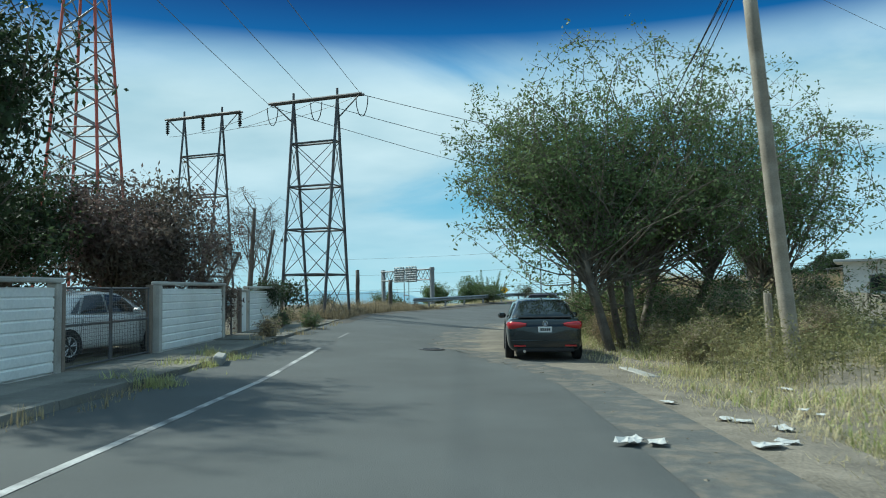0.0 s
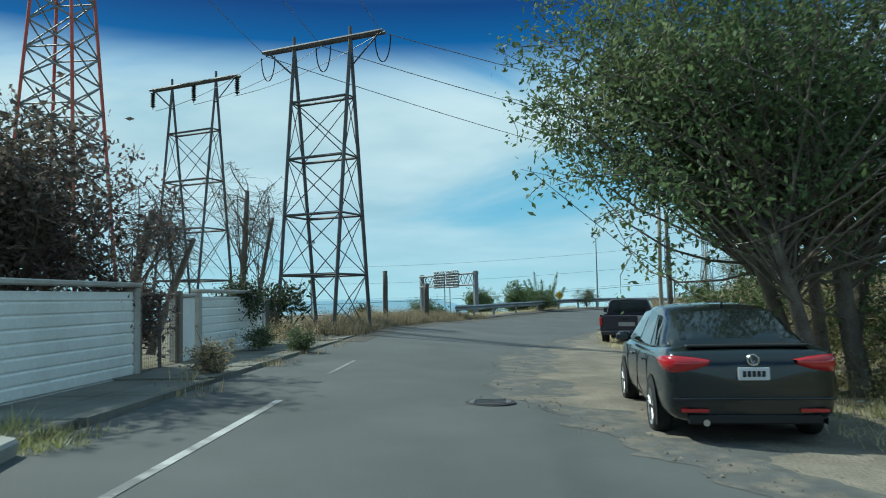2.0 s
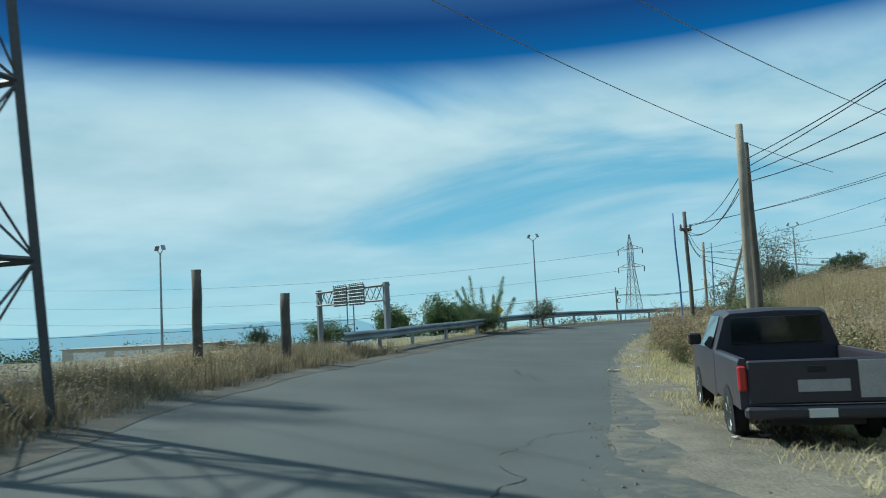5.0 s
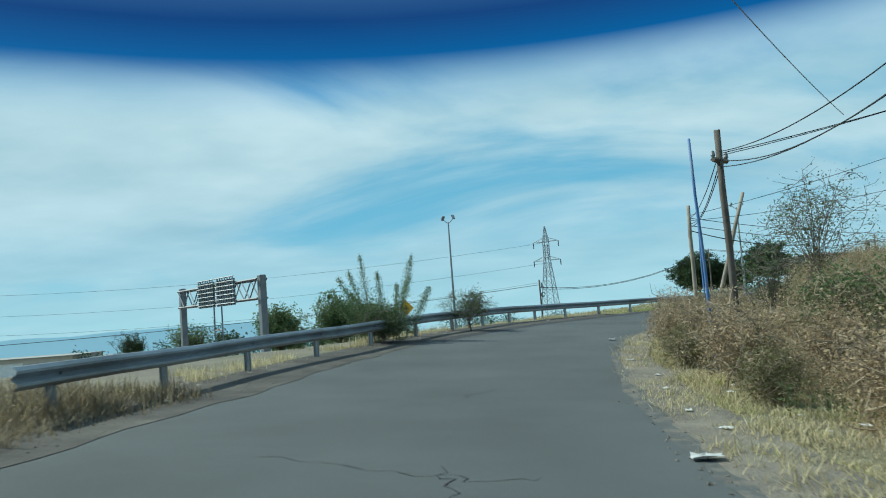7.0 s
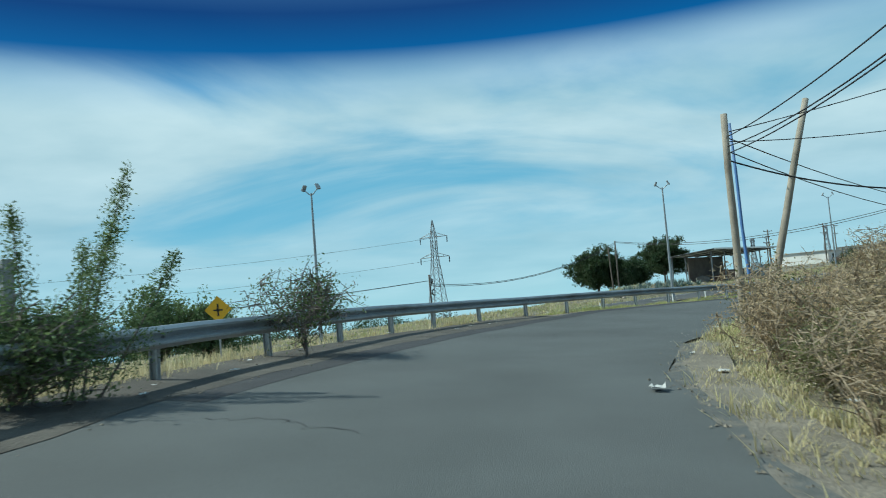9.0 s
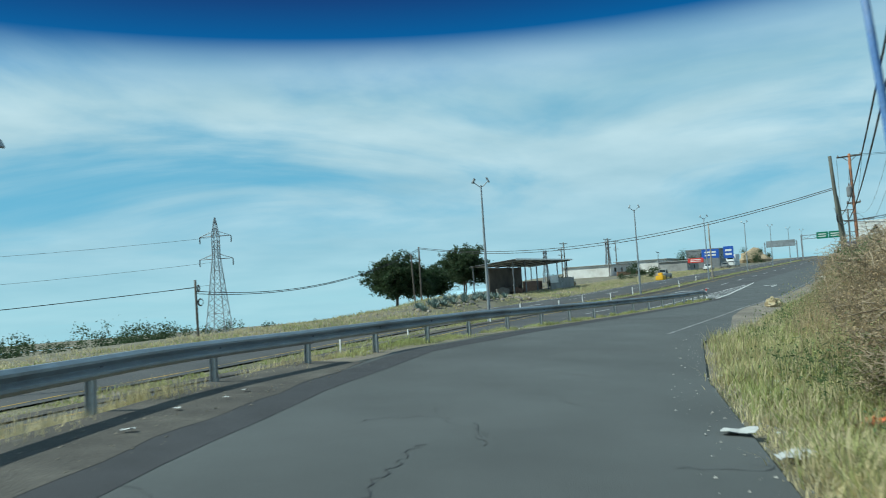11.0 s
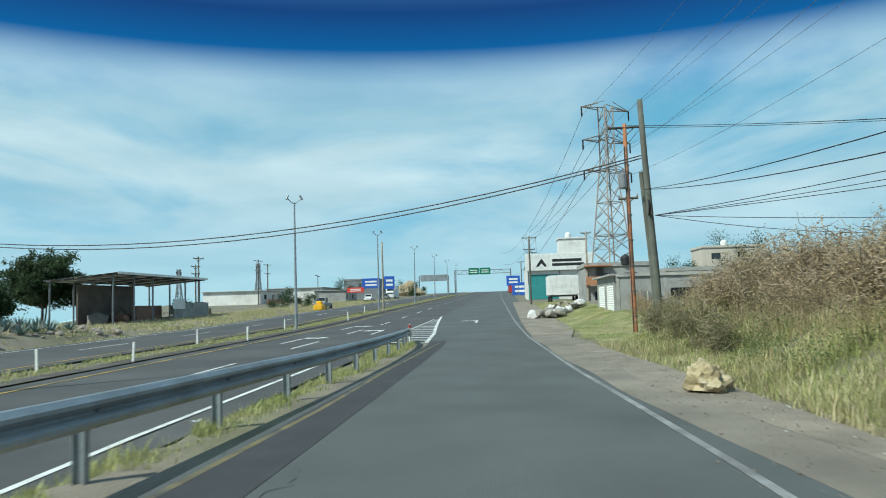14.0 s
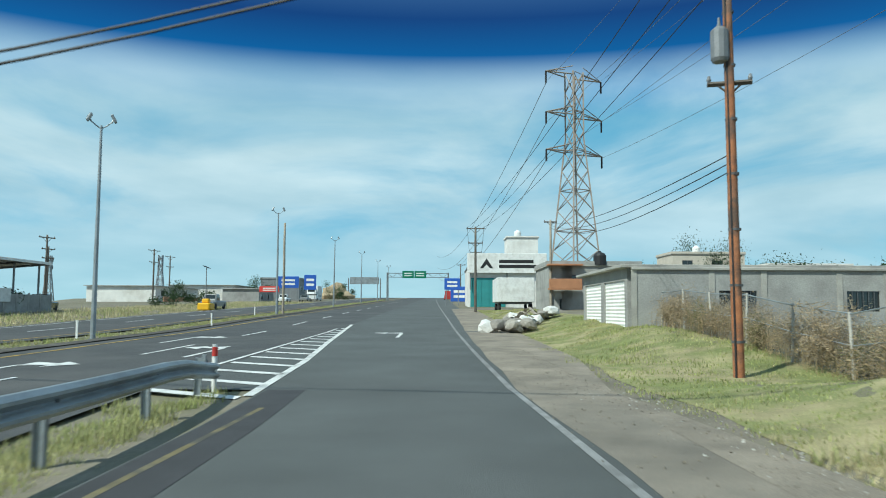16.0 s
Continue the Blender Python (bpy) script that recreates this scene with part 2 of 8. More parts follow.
# ---- building helpers ----
def mesh_from(name, verts, faces, mats, smooth=False):
    me = bpy.data.meshes.new(name)
    verts = np.asarray(verts, dtype=np.float32).reshape(-1, 3)
    if len(faces) and len({len(f) for f in faces}) == 1:
        fa = np.asarray(faces, dtype=np.int32)
        k = fa.shape[1]
        me.vertices.add(len(verts)); me.vertices.foreach_set("co", verts.ravel())
        me.loops.add(fa.size); me.loops.foreach_set("vertex_index", fa.ravel())
        me.polygons.add(len(fa))
        me.polygons.foreach_set("loop_start", np.arange(0, fa.size, k, dtype=np.int32))
        me.update(calc_edges=True)
        me.validate()
    else:
        me.from_pydata([tuple(map(float, v)) for v in verts], [], [tuple(int(i) for i in f) for f in faces])
        me.update()
    for m in (mats if isinstance(mats, (list, tuple)) else [mats]):
        me.materials.append(m)
    me.polygons.foreach_set("use_smooth", [bool(smooth)] * len(me.polygons))
    return me


class Shape:
    """Collects boxes, tubes, rings and sheets into one mesh."""

    def __init__(self):
        self.cuts = []
        self.v, self.f = [], []

    def raw(self, verts, faces):
        n = len(self.v)
        self.cuts.append((n, len(self.f)))
        self.v += [tuple(v) for v in verts]
        self.f += [tuple(i + n for i in f) for f in faces]
        return self

    def box(self, x0, y0, z0, x1, y1, z1, m=None, chamfer=0.0):
        c = min(chamfer, abs(x1 - x0) / 3, abs(y1 - y0) / 3, abs(z1 - z0) / 3)
        if c > 0:
            pts, faces = [], []
            rings = [(z0, c), (z0 + c, 0), (z1 - c, 0), (z1, c)]
            for z, i in rings:
                a, b, p, q = x0 + i, x1 - i, y0 + i, y1 - i
                if i == 0:
                    pts += [(a + c, p, z), (b - c, p, z), (b, p + c, z), (b, q - c, z), (b - c, q, z), (a + c, q, z), (a, q - c, z), (a, p + c, z)]
                else:
                    pts += [(a + c / 2, p, z), (b - c / 2, p, z), (b, p + c / 2, z), (b, q - c / 2, z), (b - c / 2, q, z), (a + c / 2, q, z), (a, q - c / 2, z), (a, p + c / 2, z)]
            for r in range(3):
                for k in range(8):
                    faces.append((r * 8 + k, r * 8 + (k + 1) % 8, r * 8 + 8 + (k + 1) % 8, r * 8 + 8 + k))
            faces += [tuple(range(7, -1, -1)), tuple(range(24, 32))]
        else:
            pts = [(x0, y0, z0), (x1, y0, z0), (x1, y1, z0), (x0, y1, z0), (x0, y0, z1), (x1, y0, z1), (x1, y1, z1), (x0, y1, z1)]
            faces = [(3, 2, 1, 0), (4, 5, 6, 7), (0, 1, 5, 4), (1, 2, 6, 5), (2, 3, 7, 6), (3, 0, 4, 7)]
        if m is not None:
            pts = [tuple(m @ Vector(p)) for p in pts]
        return self.raw(pts, faces)

    def tube(self, pts, r, sides=8, caps=True):
        """A round bar along pts; r is one radius or one per point."""
        pts = [Vector(p) for p in pts]
        rs = r if isinstance(r, (list, tuple)) else [r] * len(pts)
        ring = []
        ref = None
        for i, p in enumerate(pts):
            a, b = pts[max(i - 1, 0)], pts[min(i + 1, len(pts) - 1)]
            w = (b - a)
            w = w.normalized() if w.length > 1e-9 else Vector((0, 0, 1))
            if ref is None or abs(ref.dot(w)) > 0.95:
                ref = Vector((1, 0, 0)) if abs(w.x) < 0.8 else Vector((0, 1, 0))
            s = w.cross(ref).normalized()
            q = w.cross(s)
            ring.append([p + (s * math.cos(2 * math.pi * k / sides) + q * math.sin(2 * math.pi * k / sides)) * rs[i] for k in range(sides)])
        verts = [v for rr in ring for v in rr]
        faces = []
        for i in range(len(pts) - 1):
            for k in range(sides):
                k2 = (k + 1) % sides
                faces.append((i * sides + k, (i + 1) * sides + k, (i + 1) * sides + k2, i * sides + k2))
        if caps:
            faces += [tuple(range(sides)), tuple(range(len(verts) - 1, len(verts) - sides - 1, -1))]
        return self.raw(verts, faces)

    def bar(self, a, b, w):
        """An angle iron or square bar from a to b, w wide."""
        return self.tube([a, b], w * 0.7071, 4)

    def mesh(self, name, mat, smooth=False):
        return mesh_from(name, self.v, self.f, mat, smooth)


def thing(name, label, category, group="", at=(0, 0, 0), rz=0.0, kind=""):
    e = new(name)
    e.empty_display_size = 0.2
    e.matrix_world = pose(*at, 0, 0, rz)
    return tagged(e, label, category, group, kind)


def part(name, shape, mat, parent, label="", smooth=False):
    """Links a Shape or mesh as one mesh object under a thing or part."""
    me = shape.mesh(name, mat, smooth) if isinstance(shape, Shape) else shape
    ob = new(name, me)
    ob.parent = parent
    if label:
        ob["label"] = label
    return ob


def pieces(name, shape, mat, parent):
    """Every bar of a Shape becomes a part of its own."""
    ends = shape.cuts[1:] + [(len(shape.v), len(shape.f))]
    for (v0, f0), (v1, f1) in zip(shape.cuts, ends):
        part(name, mesh_from(name, shape.v[v0:v1], [tuple(i - v0 for i in f) for f in shape.f[f0:f1]], mat), None, parent)


def setting(name, shape, mat, label, category, smooth=False):
    me = shape.mesh(name, mat, smooth) if isinstance(shape, Shape) else shape
    return tagged(new(name, me), label, category, kind="structure")


# ---- the lie of the land ----
DU, DV = Vector((0.907, 0.421)), Vector((-0.421, 0.907))


def W(u, v):
    """From distance along the highway (u) and across it (v) to the plan."""
    return (DU.x * u + DV.x * v, DU.y * u + DV.y * v)


def smooth01(a, b, x):
    t = np.clip((x - a) / (b - a), 0, 1)
    return t * t * (3 - 2 * t)


HWY_U = [-900, -60, 20, 50, 75, 106, 125, 140, 170, 290, 400, 520, 1500]
HWY_Z = [-12, -5, -2.5, -1.5, -0.85, -0.48, -0.2, 0.2, 0.9, 3.6, 6.0, 6.6, 3.0]


def zh(u):
    return np.interp(u, HWY_U, HWY_Z)


ROAD = [(0.9, -80, 0), (0.6, -20, 0), (0.4, -3, 0.02), (0.0, 4, -0.03), (-0.6, 10, -0.1), (-0.75, 15, -0.1), (-0.7, 20, -0.1), (-0.4, 26, -0.12),
        (0.15, 32, -0.14), (0.95, 37, -0.2), (2.7, 44.5, -0.28), (4.0, 49.6, -0.33), (6.2, 55.5, -0.2), (8.8, 60.6, -0.02), (12.2, 65.7, 0.0),
        (15.3, 69.4, -0.06), (18.9, 73.0, -0.09), (22.9, 76.1, -0.1), (26.8, 79.0, -0.13), (31.3, 81.6, -0.19), (36.1, 84.1, -0.25), (40.9, 86.5, -0.3),
        (50.6, 90.9, -0.43)]
ROAD += [(*W(u, 61.8), float(zh(u))) for u in (100, 112, 125, 140, 170, 230, 290, 350, 400, 460, 520, 700)]
ROAD = np.array(ROAD)
# the bend is banked: tilt in degrees, the left side higher, by metres along the middle line
BANK_Y = [-80, 0, 10, 18, 33, 48, 61, 66, 73, 79, 82, 85, 88, 95]
BANK = [0.6, 0.6, 1.4, 2.1, 4.0, 4.6, 3.9, 3.6, 3.1, 2.5, 1.7, 0.9, 0.2, 0.0]


def road_z(x, y):
    """Height of the slip road, the distance from its middle, the side and the place along it, for arrays of plan points."""
    x, y = np.asarray(x, float), np.asarray(y, float)
    best = np.full(x.shape, 1e9)
    z = np.zeros(x.shape)
    off = np.zeros(x.shape)
    mid_y = np.zeros(x.shape)
    for a, b in zip(ROAD[:-1], ROAD[1:]):
        w = b[:2] - a[:2]
        t = np.clip(((x - a[0]) * w[0] + (y - a[1]) * w[1]) / (w @ w), 0, 1)
        d = np.hypot(x - a[0] - t * w[0], y - a[1] - t * w[1])
        near = d < best
        best = np.where(near, d, best)
        z = np.where(near, a[2] + t * (b[2] - a[2]), z)
        side = ((y - a[1]) * w[0] - (x - a[0]) * w[1]) / np.hypot(*w)
        off = np.where(near, side, off)
        mid_y = np.where(near, a[1] + t * w[1], mid_y)
    tilt = np.tan(np.radians(np.interp(mid_y, BANK_Y, BANK)))
    return z + np.clip(off, -6, 6) * tilt, best, off, mid_y


def land(x, y):
    """Height of the open ground."""
    x, y = np.asarray(x, float), np.asarray(y, float)
    u, v = x * DU.x + y * DU.y, x * DV.x + y * DV.y
    zr, d, off, mid_y = road_z(x, y)
    hw = zh(u)
    aim = np.degrees(np.arctan2(u - 40, np.maximum(v - 60, 1)))
    fall = np.clip(v - 92, 0, 3600) * 0.046 * np.interp(aim, [57, 67], [1, 0]) * np.clip((v - 92) / 30, 0.3, 1)
    mound = 1.3 * np.exp(-(((u - 105) / 14) ** 2 + ((v - 94) / 5) ** 2))
    # the rise of the highway dies out in the fields beside it
    left = hw - (hw + 2.2) * smooth01(124, 190, v) * np.interp(aim, [57, 67], [1, 0]) - fall + mound
    right = np.interp(u, [-300, 20, 60, 100, 140], [0.2, 0.25, 0.1, -0.45, 0.2]) * (u < 140) + np.where(u >= 140, hw + 0.0, 0)
    base = right + (left - right) * smooth01(57, 67, v)
    w = 1 - smooth01(5.0, 9.5, d)
    z = base + (zr - base) * w - 0.05
    z = z + 0.10 * smooth01(4.5, 9, d) * (np.sin(x * 0.9 + 1.3 * np.sin(y * 0.5)) * np.sin(y * 0.8)) * (v < 60)
    z = z + smooth01(4.6, 9, d) * (1 - smooth01(20, 36, d)) * (off < 0) * np.interp(mid_y, [34, 42, 78, 84, 93, 98], [0, 1, 1, 1.5, 1.5, 0])
    z = z + 0.65 * smooth01(57.2, 52.5, v) * np.interp(u, [100, 110, 150, 175], [0, 1, 1, 0]) * (v > 20)
    under = smooth01(64.9, 66.0, v) * (v < 88.5)
    z = z + (hw - 0.07 - z) * np.where(u < 100, under, (v > 60) & (v < 88.5))
    far = np.hypot(x - 20, y - 60)
    return z - smooth01(600, 2500, far) * 6


def gz(x, y):
    return float(land(np.array([x]), np.array([y]))[0])


def build_ground():
    def axis(lo, hi, step, far):
        mid = list(np.arange(lo, hi + 0.01, step))
        grow, out, d = [], hi, step
        while out < far:
            d *= 1.25; out += d; grow.append(out)
        back, out, d = [], lo, step
        while out > -far:
            d *= 1.25; out -= d; back.append(out)
        return np.array(back[::-1] + mid + grow)
    xs, ys = axis(-24, 110, 0.8, 4200), axis(-12, 135, 0.8, 4200)
    X, Y = np.meshgrid(xs, ys)
    Z = land(X, Y)
    nx, ny = len(xs), len(ys)
    verts = np.stack([X, Y, Z], -1).reshape(-1, 3)
    i = np.arange(nx * ny).reshape(ny, nx)
    faces = np.stack([i[:-1, :-1], i[:-1, 1:], i[1:, 1:], i[1:, :-1]], -1).reshape(-1, 4)
    setting("ground", mesh_from("ground", verts, faces, M["soil"], True), None, "dry bare soil with sparse yellowed grass", "ground")


build_ground()


def ribbon(left, right, zfun, mat, name, label, category, across=5, step=1.5, lift=0.0):
    """A sheet between two edge lines, both resampled to the same number of points."""
    def along(line, n):
        p = np.array(line, float)
        s = np.r_[0, np.cumsum(np.hypot(*np.diff(p, axis=0).T))]
        q = np.linspace(0, s[-1], n)
        return np.stack([np.interp(q, s, p[:, 0]), np.interp(q, s, p[:, 1])], -1)
    p = np.array(left, float)
    n = max(2, int(np.hypot(*np.diff(p, axis=0).T).sum() / step))
    a, b = along(left, n), along(right, n)
    t = np.linspace(0, 1, across)[None, :, None]
    g = a[:, None] + (b - a)[:, None] * t
    z = zfun(g[..., 0], g[..., 1]) + lift
    verts = np.concatenate([g, z[..., None]], -1).reshape(-1, 3)
    i = np.arange(n * across).reshape(n, across)
    faces = np.stack([i[:-1, :-1], i[:-1, 1:], i[1:, 1:], i[1:, :-1]], -1).reshape(-1, 4)
    return setting(name, mesh_from(name, verts, faces, mat, True), None, label, category)


def street_z(x, y):
    return road_z(x, y)[0]


def hwy_z(x, y):
    return zh(np.asarray(x) * DU.x + np.asarray(y) * DU.y)


# edges of the street and the slip road, from the near end to where it merges
LEFT = [(-4.75, -60), (-4.75, -20), (-4.75, 0), (-4.75, 10), (-5.0, 17.4), (-5.1, 27), (-4.7, 36), (-3.8, 41), (-2.3, 46), (-0.7, 51.2), (1.2, 55.6), (4.0, 60.8),
        (7.4, 65.6), (10.8, 70), (14.2, 73.9), (19.0, 78.4), W(58, 63.6), W(71, 63.9), W(94, 64.3), W(99, 64.6)]
RIGHT = [(3.2, -60), (3.1, -20), (3.0, 0), (3.0, 8), (2.9, 15), (2.6, 24), (3.0, 33), (3.75, 39.5), (4.75, 44.5), (6.35, 50.2), (8.3, 55.7), (10.6, 60.3),
         (13.45, 63.9), (16.6, 66.7), (20.6, 70.3), (26.6, 74.9), W(64, 56.7), W(75, 56.9), W(94, 57.6), W(99, 57.9)]


def matched(left, right, cuts):
    """Both edges resampled so that the same stretch lies side by side."""
    out = []
    for line in (left, right):
        p = np.array(line, float)
        k = np.linspace(0, len(p) - 1, cuts)
        out.append(np.stack([np.interp(k, range(len(p)), p[:, 0]), np.interp(k, range(len(p)), p[:, 1])], -1))
    return out


def strip(points, width, zfun, mat, name, label, category="road marking", lift=0.012, step=1.0):
    """A painted line along points."""
    p = np.array(points, float)
    s = np.r_[0, np.cumsum(np.hypot(*np.diff(p, axis=0).T))]
    n = max(2, int(s[-1] / step) + 1)
    q = np.linspace(0, s[-1], n)
    c = np.stack([np.interp(q, s, p[:, 0]), np.interp(q, s, p[:, 1])], -1)
    w = np.gradient(c, axis=0)
    w /= np.linalg.norm(w, axis=1)[:, None]
    nrm = np.stack([-w[:, 1], w[:, 0]], -1) * width / 2
    g = np.stack([c + nrm, c - nrm], 1)
    z = zfun(g[..., 0], g[..., 1]) + lift
    verts = np.concatenate([g, z[..., None]], -1).reshape(-1, 3)
    i = np.arange(n * 2).reshape(n, 2)
    faces = np.stack([i[:-1, 0], i[:-1, 1], i[1:, 1], i[1:, 0]], -1)
    return setting(name, mesh_from(name, verts, faces, mat), None, label, category)


def build_roads():
    a, b = matched(LEFT, RIGHT, 160)
    n, across = len(a), 9
    t = np.linspace(0, 1, across)[None, :, None]
    g = a[:, None] + (b - a)[:, None] * t
    z = street_z(g[..., 0], g[..., 1])
    verts = np.concatenate([g, z[..., None]], -1).reshape(-1, 3)
    i = np.arange(n * across).reshape(n, across)
    faces = np.stack([i[:-1, :-1], i[:-1, 1:], i[1:, 1:], i[1:, :-1]], -1).reshape(-1, 4)
    setting("road_street", mesh_from("road_street", verts, faces, M["asphalt_old"], True), None, "worn grey asphalt street and slip road", "road")
    U = list(range(99, 240, 6)) + list(range(240, 760, 20))
    ribbon([W(u, 67.0) for u in U], [W(u, np.interp(u, [99, 137, 760], [57.9, 58.6, 60])) for u in U], hwy_z, M["asphalt_old"], "road_merge", "smooth grey asphalt where the slip road merges", "road", step=4)
    U = list(range(-300, 760, 10))
    ribbon([W(u, 75.2) for u in U], [W(u, 66.4 if u < 99 else 67.004) for u in U], hwy_z, M["asphalt_hwy"], "road_highway_near", "dark asphalt highway carriageway beside the slip road", "road", step=5, lift=0.0)
    ribbon([W(u, 87.0) for u in U], [W(u, 78.4) for u in U], hwy_z, M["asphalt_hwy"], "road_highway_far", "asphalt carriageway beyond the median", "road", step=5)


build_roads()

# ---- road markings ----
strip([(-3.05, -6), (-3.05, 5), (-3.1, 10), (-3.4, 16.6)], 0.11, street_z, M["paint_worn"], "lane_line_street", "worn white edge line painted on the street", lift=0.006)
strip([(-3.5, 20), (-3.55, 22.6)], 0.08, street_z, M["paint_faint"], "lane_line_street_2", "faded white edge line painted on the street", lift=0.006)
strip([W(u, v) for u, v in ((58, 58.3), (63, 58.5), (70, 58.75), (80, 59.2), (95, 59.6), (99, 59.72))], 0.11, street_z, M["paint_faint"], "edge_line_right", "white edge line along the slip road", lift=0.006)
strip([W(u, v) for u, v in ((99, 59.72), (110, 60.0), (137, 60.5), (200, 61.5), (320, 62.8))], 0.13, hwy_z, M["paint_faint"], "edge_line_merge", "white edge line of the merging lane", step=3)
strip([W(u, 63.72) for u in (62, 68, 74)] + [W(u, 63.95) for u in (82, 90, 96)], 0.09, street_z, M["paint_brown"], "edge_line_yellow", "scuffed yellow edge line beside the guard rail", lift=0.006)
strip([(4.2, 60.5), (7.7, 65.3), (11.1, 69.7), (14.5, 73.5), (19.3, 77.9), W(58.2, 63.15), W(71, 63.4), W(94, 63.9), W(98.8, 64.15)], 0.75, street_z, M["dark_edge"], "asphalt_seam", "dark band of newer asphalt along the road edge", "road", lift=0.004)
strip([W(u, 67.25) for u in range(-100, 134, 6)], 0.14, hwy_z, M["paint_white"], "edge_line_highway", "white edge line of the highway", step=4)
strip([W(u, 74.3) for u in range(-100, 700, 12)], 0.16, hwy_z, M["paint_yellow"], "median_line", "yellow line beside the median", step=6)
strip([W(u, 79.2) for u in range(-100, 700, 12)], 0.16, hwy_z, M["paint_yellow"], "median_line_far", "yellow line beyond the median", step=6)
strip([W(u, 86.2) for u in range(-100, 700, 12)], 0.14, hwy_z, M["paint_white"], "edge_line_far", "white edge line of the far carriageway", step=6)


def paint_patch(name, pts, mat, label, lift=0.012):
    """A flat painted shape from its outline in (u, v)."""
    xy = [W(*p) for p in pts]
    verts = [(x, y, float(zh(u)) + lift) for (x, y), (u, v) in zip(xy, pts)]
    return verts


def build_dashes():
    for k, (v, u0) in enumerate(((70.7, -60), (82.7, -57))):
        sh = Shape()
        for u in range(u0, 420, 12):
            q = [(u, v - 0.07), (u + 5, v - 0.07), (u + 5, v + 0.07), (u, v + 0.07)]
            sh.raw(paint_patch("dash", q, None, ""), [(0, 1, 2, 3)])
        setting("lane_dashes_%d" % (k + 1), sh, M["paint_white"], "white dashed lane line on the highway", "road marking")
    # hatched gore between the slip road and the highway
    sh = Shape()
    left = lambda u: 67.1
    right = lambda u: float(np.interp(u, [98, 106, 116, 126, 133], [64.7, 65.1, 65.9, 66.6, 67.0]))
    us = [98, 102, 106, 111, 116, 121, 126, 130, 133]
    for a, b in zip(us[:-1], us[1:]):
        sh.raw(paint_patch("", [(a, right(a) - 0.1), (b, right(b) - 0.1), (b, right(b) + 0.1), (a, right(a) + 0.1)], None, ""), [(0, 1, 2, 3)])
    for k in range(15):
        u = 97.5 + k * 2.15
        v0, v1 = max(right(u), 64.8), 67.05
        if v1 - v0 < 0.25:
            continue
        sl = (v1 - v0) * 0.55
        sh.raw(paint_patch("", [(u, v0), (u + 0.42, v0), (u + 0.42 + sl, v1), (u + sl, v1)], None, ""), [(0, 1, 2, 3)])
    setting("gore_hatching", sh, M["paint_white"], "white diagonal hatching between slip road and highway", "road marking")
    # arrows
    for k, (u, v, m) in enumerate(((122, 63.2, 1), (110, 69.0, 1), (103, 72.4, -1), (117, 72.4, -1))):
        sh = Shape()
        sh.raw(paint_patch("", [(u - 3, v - 0.08), (u + 1.2, v - 0.08), (u + 1.2, v + 0.08), (u - 3, v + 0.08)], None, ""), [(0, 1, 2, 3)])
        sh.raw(paint_patch("", [(u + 0.9, v + 0.0), (u + 2.1, v + m * 0.0), (u + 1.6, v + m * 0.9), (u + 1.2, v + m * 0.9)], None, ""), [(0, 1, 2, 3) if m < 0 else (0, 1, 2, 3)])
        sh.raw(paint_patch("", [(u + 0.6, v + m * 0.8), (u + 2.2, v + m * 0.8), (u + 1.4, v + m * 1.5)], None, ""), [(0, 1, 2) if m > 0 else (2, 1, 0)])
        setting("arrow_marking_%d" % (k + 1), sh, M["paint_white"], "white lane arrow painted on the asphalt", "road marking")


build_dashes()

# ---- pavement, kerb and boundary of the street ----
M["painted_post"] = material("whitewashed_concrete", (0.50, 0.48, 0.44), rough=0.9, vary=0.2, scale=2, fine=40, bump=0.3, second=(0.34, 0.31, 0.27))
M["mesh_wire"] = material("rusty_wire_mesh", (0.13, 0.12, 0.115), rough=0.7, metal=0.3, vary=0.25, scale=3, bump=0)
M["brown_post"] = material("brown_concrete_post", (0.23, 0.185, 0.15), rough=0.9, vary=0.25, scale=3, fine=40, bump=0.3)


